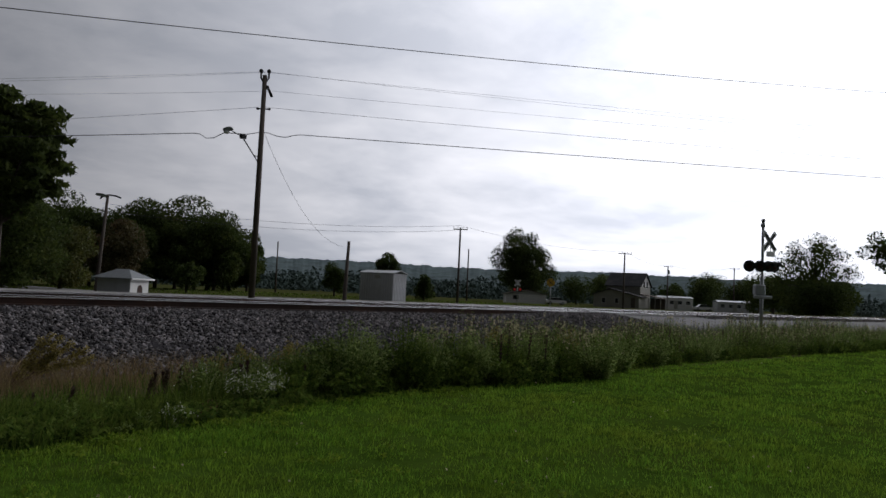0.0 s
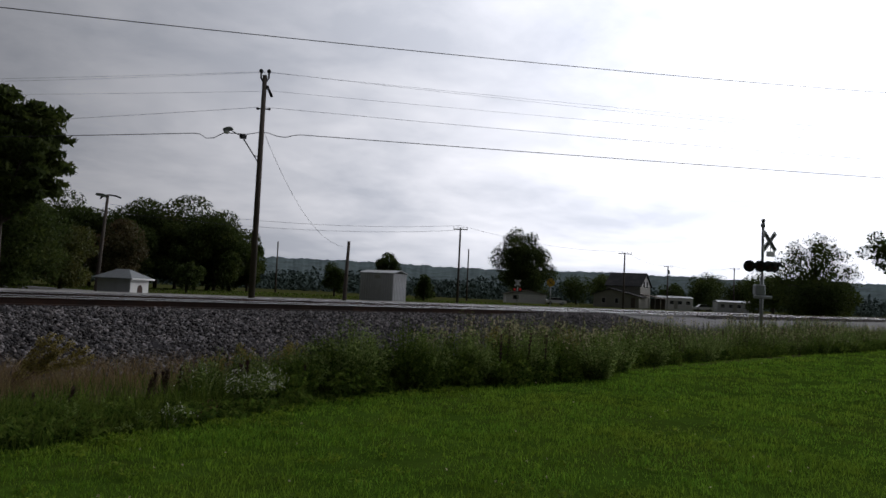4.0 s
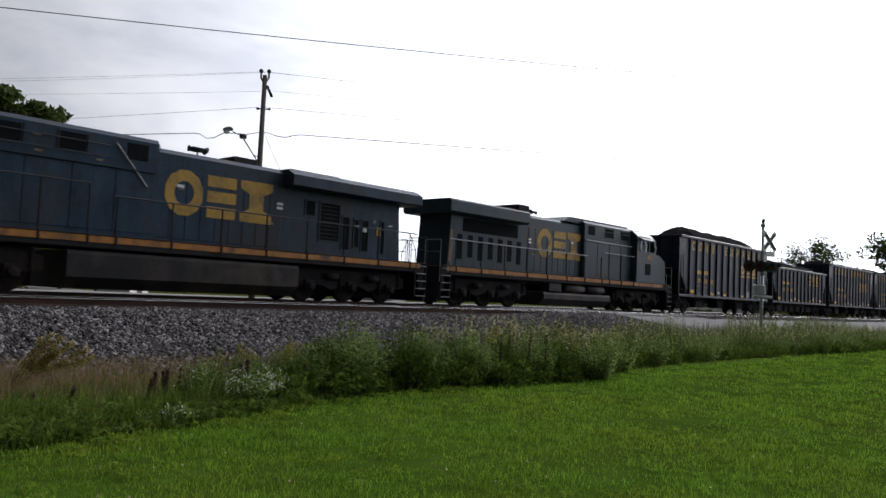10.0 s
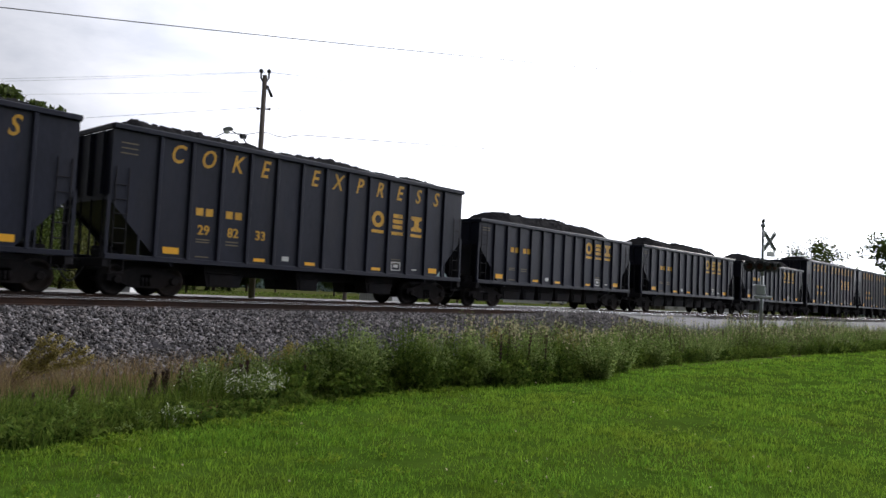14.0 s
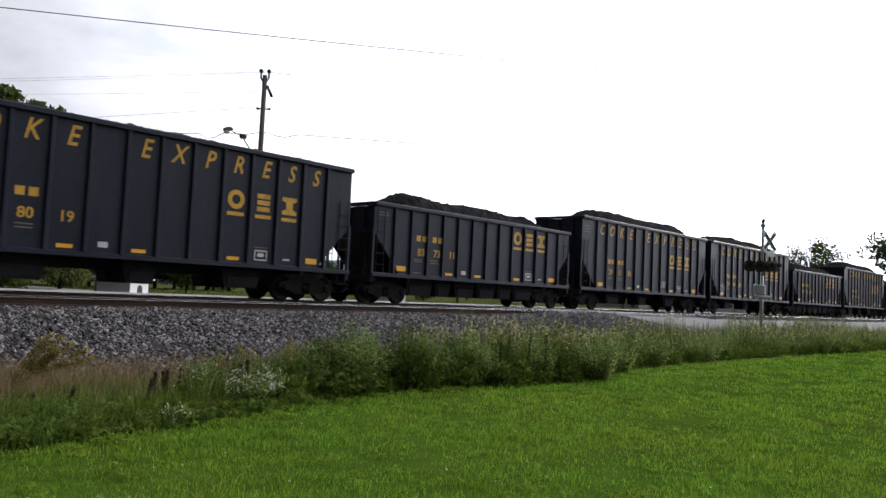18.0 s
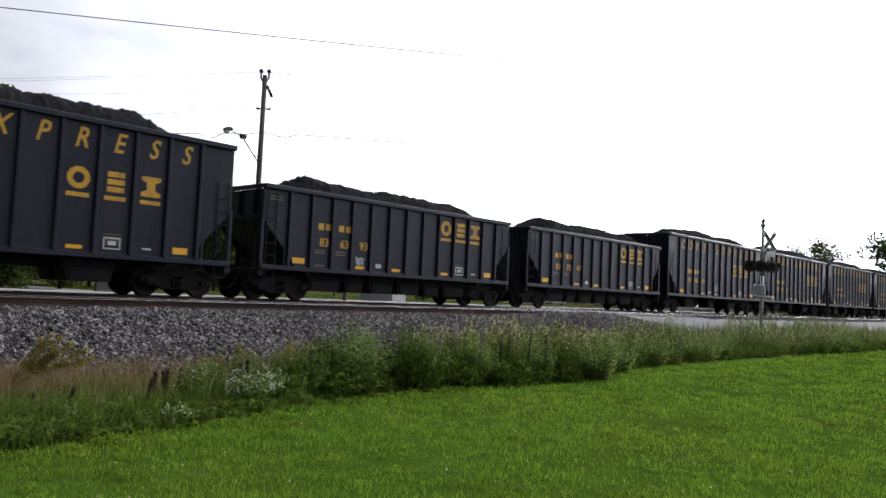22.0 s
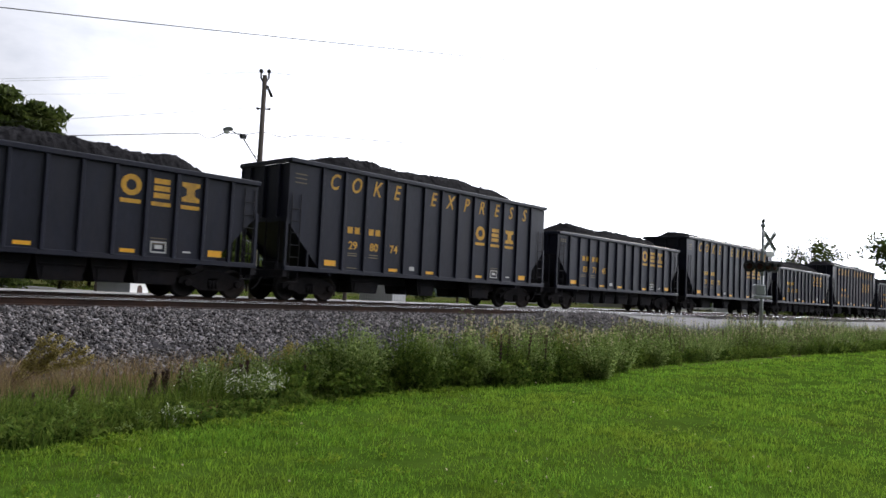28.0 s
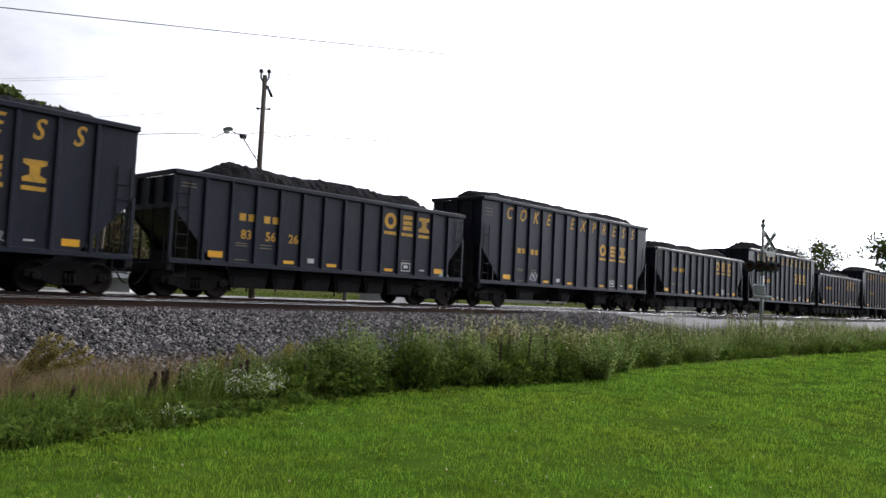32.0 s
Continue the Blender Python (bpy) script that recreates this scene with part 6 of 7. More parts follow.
def build_trees():
    build_tree(20.7, 67.1, 17.4, 11.6, 11, 9500, 0.48, "leaf", 0.30, "large dark green maple tree with ragged drooping outline", clumps=300, fill=0.44, flat=0.6)
    build_tree(23.6, 74.5, 9.6, 9.4, 17, 8000, 0.30, "leaf", 0.0, "dark green undergrowth tree below the maple", fill=1.2)
    build_tree(26.0, 78.3, 9.2, 9.0, 12, 7000, 0.30, "leaf", 0.02, "dark green tree at the edge of the wood", fill=1.2)
    build_tree(19.5, 73.0, 11.0, 10.0, 13, 7000, 0.32, "leaf", 0.02, "dark green tree below the maple", fill=1.2)
    build_tree(32.1, 83.6, 7.4, 6.5, 14, 5000, 0.28, "leaf_yellow", 0.02, "yellow-green shrubby tree before the wood", fill=1.2)
    build_tree(45.0, 98.9, 9.8, 7.4, 15, 5000, 0.30, "leaf_russet", 0.03, "tree turning russet before the wood", fill=1.2)
    build_tree(48.7, 87.7, 4.3, 3.4, 16, 2600, 0.22, "leaf", 0.0, "rounded dark green shrub", fill=1.3)
    rng = random.Random(8)
    spots = [(34, 118, 14.5), (41, 126, 13.5), (47, 121, 14.2), (52, 124, 13.2), (56, 117, 14.6), (60.5, 119, 13.8), (64, 113, 14.8), (65.5, 111.5, 13.4), (68.6, 110.0, 11.2), (71.0, 108.6, 8.2), (36, 108, 11.5), (52, 110, 11), (58, 108, 10.5), (64, 107, 11.5), (26, 105, 13), (18, 98, 14), (10, 92, 15), (5, 85, 14)]
    for i, (x, y, h) in enumerate(spots):
        build_tree(x, y, h * 0.99, h * (0.90 if h > 11 else 0.68), 30 + i, 9000, 0.36, "leaf" if i % 5 else "leaf_yellow", 0.03, "dark green tree in a dense wood edge", fill=1.2, group="trees of the wood")
    build_tree(143.5, 107.2, 18.2, 13.6, 60, 12000, 0.33, "leaf", 0.02, "broad dark green tree standing alone", clumps=130, fill=0.75)
    build_tree(145.0, 106.6, 13.2, 12.6, 68, 8000, 0.33, "leaf", 0.0, "dark green tree beside the lone tree", fill=1.0, clumps=60)
    build_tree(96.3, 102.5, 8.4, 4.8, 61, 3200, 0.28, "leaf", 0.1, "small round-headed tree behind the bungalow", fill=1.2)
    build_tree(70.7, 85.9, 5.0, 3.2, 62, 3200, 0.20, "leaf", 0.0, "dense dark cedar shrub", fill=1.4)
    build_tree(79.4, 76.4, 3.9, 3.6, 63, 2600, 0.20, "leaf", 0.0, "dark conifer bush with a pointed top", "cone", fill=1.1)
    build_tree(106.7, 32.0, 11.8, 11.4, 64, 8200, 0.21, "leaf", 0.02, "round thin-leaved tree with see-through crown", clumps=150, fill=0.62)
    build_tree(103.2, 30.1, 4.6, 10.0, 65, 5200, 0.30, "leaf", 0.0, "dark green shrubby thicket by the tracks", fill=1.1)
    build_tree(112, 33, 5.0, 9.0, 66, 4200, 0.30, "leaf", 0.0, "dark green shrubby thicket by the tracks", fill=1.1)
    build_tree(104.0, 22.0, 11.8, 8.4, 67, 4200, 0.28, "leaf", 0.50, "leafy tree leaning over the lane", fill=0.9)
    for i, (x, y, h, w) in enumerate(((182, 108, 9.0, 9), (170, 109, 8.0, 9), (188, 112, 9.0, 9), (168, 82, 6.5, 7), (180, 80, 9.0, 8), (190, 82, 9.5, 9), (198, 76, 8.0, 8), (198, 79, 8.0, 8), (160, 56, 8.0, 8), (142, 52, 7.5, 7.5), (132, 46, 6.8, 7), (126, 40, 6.2, 7))):
        build_tree(x, y, h, w, 80 + i, 2200, 0.36, "leaf", 0.02, "middle-distance green tree by the houses", fill=1.25, group="trees by the houses")


build_trees()


def build_distance():
    """Wooded hills all round the plain, and the nearer belt of woods below them, both coloured with painted haze."""
    rng = np.random.default_rng(21)
    verts, faces = [], []
    n = 3600
    for i in range(n):
        a = 2 * math.pi * i / n
        for k, (rad, base) in enumerate(((1250, -6), (1420, 26), (1560, 52), (1750, 62))):
            amp = 0 if k == 0 else base * (0.20 * noise.noise((math.cos(a) * 4, math.sin(a) * 4, k)) + 0.04 * noise.noise((math.cos(a) * 45, math.sin(a) * 45, k)) + 0.04 * noise.noise((math.cos(a) * 150, math.sin(a) * 130, k)) + 0.03 * noise.noise((math.cos(a) * 420, math.sin(a) * 420, k)) + 0.012 * rng.normal())
            verts.append((rad * math.sin(a), rad * math.cos(a), base + amp))
    for i in range(n):
        j = (i + 1) % n
        faces += [(i * 4 + k, j * 4 + k, j * 4 + k + 1, i * 4 + k + 1) for k in range(3)]
    tagged(new("backdrop_hills", raw_mesh("backdrop_hills", verts, faces, M["hill"], True)), "wooded hills on the horizon, haze painted into their colour", "hills", kind="structure")
    cs, rs = [], []
    for i in range(620):
        a = rng.uniform(0, 2 * math.pi)
        if rng.random() < 0.62:
            a = rng.uniform(radians(15), radians(92))
        rad = rng.uniform(300, 680)
        s = rng.uniform(3.5, 8)
        cs.append((rad * math.sin(a), rad * math.cos(a), -1.5 + s * 0.55))
        rs.append((s * 1.5, s * 1.5, s * 0.75))
    v, f = leaf_quads(rng, cs, rs, 90000, 0.95, 0.75)
    tagged(new("far_woods", raw_mesh("far_woods", v, f, M["hazed_leaf"])), "distant belt of green woods across the fields, leaf colour paled by painted haze", "woods", kind="stuff")


build_distance()

# ---- grass, weeds, stones ----


def blades(rng, p, length, width, lean, bend=0.35):
    """Grass blades as bent two-piece strips: p (n, 3) feet."""
    n = len(p)
    az = rng.uniform(0, 2 * math.pi, n)
    side = np.stack([np.cos(az), np.sin(az), np.zeros(n)], 1)
    fa = rng.uniform(0, 2 * math.pi, n)
    fall = np.stack([np.cos(fa), np.sin(fa), np.zeros(n)], 1) * (lean * rng.uniform(0.2, 1.0, n) * length)[:, None]
    up = np.stack([np.zeros(n), np.zeros(n), length], 1)
    mid = p + up * 0.55 + fall * 0.35
    tip = p + up * (1 - 0.25 * bend) + fall
    w = side * (np.asarray(width) / 2)[:, None]
    v = np.stack([p - w, p + w, mid + w * 0.8, mid - w * 0.8, tip], 1).reshape(-1, 3)
    i = np.arange(n)[:, None] * 5
    tri = np.concatenate([i + np.array([[0, 1, 2]]), i + np.array([[0, 2, 3]]), i + np.array([[3, 2, 4]])])
    return v, tri


def smoothstep(a, b, x):
    t = np.clip((x - a) / (b - a), 0, 1)
    return t * t * (3 - 2 * t)


def lawn_edge(x):
    return np.interp(x, [0, 2.35, 3.3, 4.0, 4.7, 5.7, 6.35, 7.2, 8.0, 9.1, 10.4, 11.7, 13.0, 15.0, 17.4, 19.5, 23.7, 27.9, 31.0, 45.0],
                     [6.9, 7.0, 7.1, 7.25, 7.42, 7.7, 7.9, 8.15, 8.12, 8.0, 7.88, 7.62, 7.62, 8.3, 8.85, 9.0, 9.1, 8.9, 8.2, 8.0]) + 0.05 * np.sin(x * 2.3)


def lawn_patch(x, y):
    """Slow unevenness of the sward, about -1 to 1."""
    return np.sin(x * 1.3 + 1.5 * np.sin(y * 0.9 + 0.4)) * np.sin(y * 1.7 + 1.2 * np.sin(x * 0.8)) * 0.6 + np.sin(x * 3.1 + 2.2 * np.sin(y * 2.3)) * np.sin(y * 3.7 + 1.9 * np.sin(x * 1.7)) * 0.4


def build_lawn():
    rng = np.random.default_rng(31)
    # tufts first, then blades fanned round each tuft
    m = 21000
    az = np.radians(rng.uniform(8, 88, m))
    d = 4.4 * (44 / 4.4) ** rng.random(m)
    tx, ty = d * np.sin(az), d * np.cos(az)
    patch = lawn_patch(tx, ty)
    keep = (ty < lawn_edge(tx) + rng.normal(0, 0.13, m)) & (ty > 0.6) & (rng.random(m) < 0.74 + 0.45 * patch)
    tx, ty, d, patch = tx[keep], ty[keep], d[keep], patch[keep]
    th = rng.gamma(6.0, 1 / 6.0, len(tx)) * (1 + 0.4 * patch)
    k = 15
    i = np.repeat(np.arange(len(tx)), k)
    r = 0.035 + 0.0035 * d[i]
    x, y = tx[i] + rng.normal(0, 1, len(i)) * r, ty[i] + rng.normal(0, 1, len(i)) * r
    p = np.stack([x, y, np.full(len(x), -1.005) - 0.10 * np.clip((y - 7.8) / 1.7, 0, 1)], 1)
    length = (0.029 + 0.025 * rng.random(len(x))) * np.clip(th[i], 0.45, 2.1) * (1 + 0.010 * d[i])
    v, f = blades(rng, p, length, 0.0023 + 0.0008 * d[i], 0.75)
    tagged(new("lawn_grass", raw_mesh("lawn_grass", v, f, M["blade"])), "uneven bright green mown lawn grass", "grass", kind="stuff")
    # flat broad leaves in clumps
    m = 400
    az = np.radians(rng.uniform(8, 85, m))
    d = 4.6 * (30 / 4.6) ** rng.random(m)
    x, y = d * np.sin(az), d * np.cos(az)
    k = (y < lawn_edge(x) - 0.05) & (y > 1) & (rng.random(m) < 0.55 - 0.5 * lawn_patch(x, y))
    x, y, d = x[k], y[k], d[k]
    more = 90
    ex = rng.uniform(2.0, 9.5, more)
    x, y = np.concatenate([x, ex]), np.concatenate([y, lawn_edge(ex) - np.abs(rng.normal(0.1, 0.25, more))])
    cs = np.stack([x, y, np.full(len(x), -0.965)], 1)
    rad = np.stack([rng.uniform(0.05, 0.15, len(x))] * 2 + [np.full(len(x), 0.025)], 1)
    v, f = leaf_quads(rng, cs, rad, len(cs) * 30, 0.020, 0.1)
    tagged(new("clover_leaves", raw_mesh("clover_leaves", v, f, M["clover"])), "broad-leaved clover patches in the lawn", "clover", kind="stuff")
    # clover heads and dandelions
    m = 130
    az = np.radians(rng.uniform(8, 85, m))
    d = 4.8 * (24 / 4.8) ** rng.random(m)
    x, y = d * np.sin(az), d * np.cos(az)
    k = (y < lawn_edge(x)) & (y > 1)
    cs = np.stack([x[k], y[k], np.full(k.sum(), -0.93)], 1)
    v, f = leaf_quads(rng, cs, np.full((len(cs), 3), 0.009), len(cs) * 4, 0.010, 0.3)
    tagged(new("clover_flowers", raw_mesh("clover_flowers", v, f, M["seed"])), "tiny pale flowers in the lawn", "flowers", kind="stuff")


build_lawn()


def build_rough_grass():
    rng = np.random.default_rng(32)
    # long green grass along the lawn's edge
    n = 26000
    x = 0.5 + 45.5 * rng.random(n) ** 2.2
    y = lawn_edge(x) + np.abs(rng.normal(0, 1.5, n)) + rng.normal(0, 0.10, n)
    k = y < 12.6
    x, y = x[k], y[k]
    z = np.array([ground_z(a, b) for a, b in zip(x, y)])
    h = rng.uniform(0.10, 0.40, len(x)) * (0.72 + 0.45 * np.sin(x * 3.1 + 2 * np.sin(2.7 * y))) * np.clip((y - lawn_edge(x)) * 1.1 + 0.35, 0.25, 1.05) * np.clip(1.1 - 0.5 * smoothstep(5.0, 7.5, x), 0.5, 1)
    v, f = blades(rng, np.stack([x, y, z], 1), h, 0.007 + 0.0006 * x, 0.55)
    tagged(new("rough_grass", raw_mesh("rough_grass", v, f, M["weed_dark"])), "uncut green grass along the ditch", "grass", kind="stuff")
    # brighter tufts standing in the rough grass
    m = 210
    tx = 0.8 + 6.2 * rng.random(m)
    ty = lawn_edge(tx) + 0.05 + 2.3 * rng.random(m) ** 1.2
    i = np.repeat(np.arange(m), 34)
    x, y = tx[i] + rng.normal(0, 0.05, len(i)), ty[i] + rng.normal(0, 0.05, len(i))
    z = np.array([ground_z(a, b) for a, b in zip(x, y)])
    size = rng.uniform(0.07, 0.22, m) * np.where(tx > 4.0, 0.7, 1.0)
    v, f = blades(rng, np.stack([x, y, z], 1), size[i] * rng.uniform(0.6, 1.1, len(i)), np.full(len(i), 0.011), 0.6)
    tagged(new("grass_tufts", raw_mesh("grass_tufts", v, f, M["weed_dark"])), "green tufts standing in the uncut grass", "grass", kind="stuff")
    # tan seeding grass at the foot of the ballast
    n = 15000
    x = np.abs(rng.normal(0, 4.8, n)) + 0.3
    y = rng.uniform(9.6, 12.9, n)
    k = rng.random(n) < np.clip((y - 9.9) / 1.5, 0, 1) * np.clip(1.35 - x / 8, 0.05, 1)
    x, y = x[k], y[k]
    z = np.array([ground_z(a, b) for a, b in zip(x, y)])
    v, f = blades(rng, np.stack([x, y, z], 1), rng.uniform(0.22, 0.50, len(x)), np.full(len(x), 0.0055), 0.8)
    tagged(new("dry_grass", raw_mesh("dry_grass", v, f, M["straw"])), "dry tan seeding grass beside the ballast", "grass", kind="stuff")
    # meadow grass beyond the tracks
    n = 26000
    az = np.radians(rng.uniform(12, 66, n))
    d = 36 * (130 / 36) ** rng.random(n)
    x, y = d * np.sin(az), d * np.cos(az)
    k = (y > 27.8) & ((x < 26.5) | (x > 35.5))
    x, y, d = x[k], y[k], d[k]
    z = np.array([ground_z(a, b) for a, b in zip(x, y)])
    v, f = blades(rng, np.stack([x, y, z], 1), rng.uniform(0.5, 1.3, len(x)) * (0.02 + 0.0022 * (d - 30)), 0.0011 * d, 0.7)
    tagged(new("meadow_grass", raw_mesh("meadow_grass", v, f, M["weed_dark"])), "green meadow grass beyond the tracks", "grass", kind="stuff")


build_rough_grass()


def herb(rng, height, spread, stems, leaves, leaf_len, leaf_w, droop=0.3, base=0.1):
    """Stems fanning from one foot, with narrow leaves along them. Returns stem segments and leaf strips."""
    seg, pts, dirs, lens = [], [], [], []
    for s in range(stems):
        a, r = rng.uniform(0, 2 * math.pi), spread * math.sqrt(rng.random())
        h = height * rng.uniform(0.72, 1.0) * (1 - 0.25 * (r / max(spread, 0.01)) ** 2)
        foot = np.array([math.cos(a) * r * 0.35, math.sin(a) * r * 0.35, 0.0])
        tip = np.array([math.cos(a) * r, math.sin(a) * r, h])
        seg.append((foot, tip))
        for k in range(leaves):
            t = base + (1 - base) * (k + rng.random()) / leaves
            p = foot * (1 - t) + tip * t
            b = rng.uniform(0, 2 * math.pi)
            up = rng.uniform(-droop, 0.9)
            dvec = np.array([math.cos(b), math.sin(b), up])
            pts.append(p), dirs.append(dvec / np.linalg.norm(dvec)), lens.append(leaf_len * rng.uniform(0.5, 1.1) * (1.15 - 0.6 * t))
    p, d, ln = np.array(pts), np.array(dirs), np.array(lens)[:, None]
    side = np.cross(d, rng.normal(size=d.shape))
    side /= np.linalg.norm(side, axis=1)[:, None]
    w = side * leaf_w * ln / leaf_len
    q = np.stack([p, p + d * ln * 0.45 + w, p + d * ln, p + d * ln * 0.45 - w], 1).reshape(-1, 3)
    return seg, q, np.arange(len(q)).reshape(-1, 4), [b for a, b in seg]


def stem_mesh(seg, r, mat):
    bm = bmesh.new()
    for a, b in seg:
        rod(bm, a, b, r, r * 0.5, 4)
    return mesh_of("stalk", bm, M[mat])


def plant(name, x, y, label, category, seg, q, f, stem_mat, leaf_mat, r=0.005, group="weeds by the ditch"):
    ob = thing(name, pose(x, y, ground_z(x, y) - 0.02), label, category, group)
    tagged(part("stalk", stem_mesh(seg, r, stem_mat), None, ob), kind="stuff")
    part("foliage", raw_mesh("foliage", q, f, M[leaf_mat]), None, ob)
    return ob


def flower_part(ob, rng, tips, mat, n, size, spread, name="blossom"):
    cs = np.array(tips)
    v, f = leaf_quads(rng, cs, np.full((len(cs), 3), spread), n, size, 0.1)
    tagged(part(name, raw_mesh(name, v, f, M[mat]), None, ob), kind="stuff")


def feather_bush(rng, x, y, height, width, leaf_mat, label, density=1.0):
    """A rounded bush of fine upswept leaves on branching stems, dense below and wispy at the top."""
    n = int(120 * density)
    seg, pts, dirs, lens = [], [], [], []
    for s in range(n):
        a, r = rng.uniform(0, 2 * math.pi), math.sqrt(rng.random())
        top = height * (1 - 0.42 * r ** 2.2) * rng.uniform(0.62, 1.06)
        foot = np.array([math.cos(a), math.sin(a), 0]) * r * width * 0.25
        tip = np.array([math.cos(a) * r * width, math.sin(a) * r * width, top])
        seg.append((foot, tip))
        for k in range(34):
            t = 0.12 + 0.88 * rng.random()
            p = foot + (tip - foot) * np.array([t ** 0.75, t ** 0.75, t])
            b = rng.uniform(0, 2 * math.pi)
            dv = np.array([math.cos(b), math.sin(b), rng.uniform(-0.2, 1.1)])
            pts.append(p + rng.normal(0, 0.02, 3)), dirs.append(dv / np.linalg.norm(dv)), lens.append(0.10 * rng.uniform(0.5, 1.2) * (1.2 - 0.55 * t))
    p, d, ln = np.array(pts), np.array(dirs), np.array(lens)[:, None]
    p[:, 2] = np.maximum(p[:, 2], 0.01)
    side = np.cross(d, rng.normal(size=d.shape))
    side /= np.linalg.norm(side, axis=1)[:, None]
    w = side * 0.0085 * ln / 0.09
    q = np.stack([p, p + d * ln * 0.45 + w, p + d * ln, p + d * ln * 0.45 - w], 1).reshape(-1, 3)
    return plant("weed_bush", x, y, label, "weed", seg, q, np.arange(len(q)).reshape(-1, 4), "weed_dark", leaf_mat, 0.004)


def build_weeds():
    rng = np.random.default_rng(41)
    # rounded feathery bushes over the ditch
    for x, y, h, w, m, d in ((6.35, 8.45, 0.70, 0.40, "weed_dark", 0.9), (6.75, 8.65, 0.80, 0.40, "weed", 0.8), (7.05, 8.75, 0.92, 0.42, "weed_dark", 1.0), (7.40, 8.60, 1.10, 0.50, "weed", 1.4), (7.85, 8.70, 1.05, 0.46, "weed", 1.1),
                             (7.45, 8.40, 0.55, 0.34, "weed_dark", 0.8), (8.15, 8.95, 0.92, 0.40, "weed_dark", 0.8), (8.55, 8.55, 1.10, 0.54, "weed_dark", 1.3), (9.05, 8.60, 1.08, 0.52, "weed", 1.3), (8.75, 8.35, 0.55, 0.36, "weed_dark", 0.8),
                             (9.60, 8.45, 0.92, 0.46, "weed_dark", 1.0), (10.1, 8.45, 0.96, 0.50, "weed", 1.1), (10.8, 8.35, 0.90, 0.46, "weed_dark", 1.0), (11.5, 8.25, 0.95, 0.5, "weed", 1.0), (12.2, 8.25, 0.95, 0.5, "weed_dark", 1.0)):
        feather_bush(rng, x, y, h, w, m, "rounded feathery green weed bush at the ditch edge", d)
    # ranker bushes farther along the ditch
    for x, h, s, m in ((12.9, 0.92, 0.5, "weed"), (14.1, 0.84, 0.55, "weed_dark"), (15.3, 0.98, 0.6, "weed"), (16.6, 0.9, 0.6, "weed_dark"), (18.0, 0.95, 0.62, "weed"), (19.6, 0.92, 0.65, "weed_dark"),
                       (21.3, 0.88, 0.65, "weed"), (23.1, 0.92, 0.68, "weed"), (25.2, 0.86, 0.7, "weed_dark"), (27.5, 0.9, 0.7, "weed"), (30.0, 0.85, 0.75, "weed_dark"), (32.8, 0.95, 0.8, "weed"), (36, 0.9, 0.8, "weed_dark"), (40, 0.9, 0.9, "weed")):
        y = float(lawn_edge(np.array(x))) + s * 0.8 + 0.25 * math.sin(x * 2.3)
        seg, q, f, tips = herb(rng, h * 1.05, s, 70, 30, 0.13, 0.015, 0.2)
        ob = plant("weed_bush", x, y, "rank leafy green weed bush along the ditch", "weed", seg, q, f, "weed_dark", m)
        if m == "weed":
            flower_part(ob, rng, [t + rng.normal(0, 0.02, 3) for t in tips if rng.random() < 0.4], "seed", 160, 0.014, 0.03, "seed_head")
    # asters: pale bushy leaves with a top of small white flowers
    for x, y, h, s, n, st in ((5.40, 8.05, 0.54, 0.32, 300, 80), (5.75, 8.25, 0.58, 0.28, 190, 60), (4.14, 7.46, 0.24, 0.19, 110, 34), (5.15, 8.80, 0.66, 0.30, 50, 64), (5.45, 9.0, 0.62, 0.26, 24, 50), (6.15, 9.1, 0.66, 0.28, 24, 56),
                             (6.55, 9.6, 0.74, 0.36, 50, 60), (6.2, 9.9, 0.70, 0.34, 40, 56), (7.0, 9.7, 0.76, 0.34, 40, 50)):
        seg, q, f, tips = herb(rng, h, s, st, 20, 0.085, 0.009, 0.2)
        ob = plant("aster_clump", x, y, "leafy aster clump with small white flowers", "wildflower", seg, q, f, "weed_dark", "weed", 0.004)
        flower_part(ob, rng, [t * np.array([1, 1, rng.uniform(0.62, 1.04)]) for t in tips], "petal", int(n * 1.05), 0.014, 0.05)
    # goldenrod with drooping yellow sprays behind the asters
    for x, y, h in ((6.35, 9.75, 0.80), (6.95, 9.45, 0.80), (7.3, 9.75, 0.88), (5.95, 9.9, 0.70), (11.2, 8.9, 1.08), (13.6, 8.9, 1.06)):
        seg, q, f, tips = herb(rng, h, 0.26, 26, 16, 0.09, 0.009, 0.3)
        ob = plant("goldenrod", x, y, "goldenrod clump with fading yellow sprays", "wildflower", seg, q, f, "weed_dark", "weed", 0.004)
        flower_part(ob, rng, [t - np.array([0, 0, 0.14 * k]) + rng.normal(0, 0.012, 3) for t in tips for k in (0, 0.4, 0.8)], "plume", 900, 0.012, 0.028, "spray")
    # reddened low weeds at the lawn's edge
    for x, y, h in ((4.5, 7.62, 0.15), (4.72, 7.78, 0.17), (4.95, 8.2, 0.16), (5.05, 8.0, 0.13)):
        seg, q, f, tips = herb(rng, h, 0.11, 14, 9, 0.06, 0.010, 0.3)
        plant("reddened_weed", x, y, "low weed with reddened leaves at the lawn edge", "weed", seg, q, f, "russet", "reddish", 0.003)
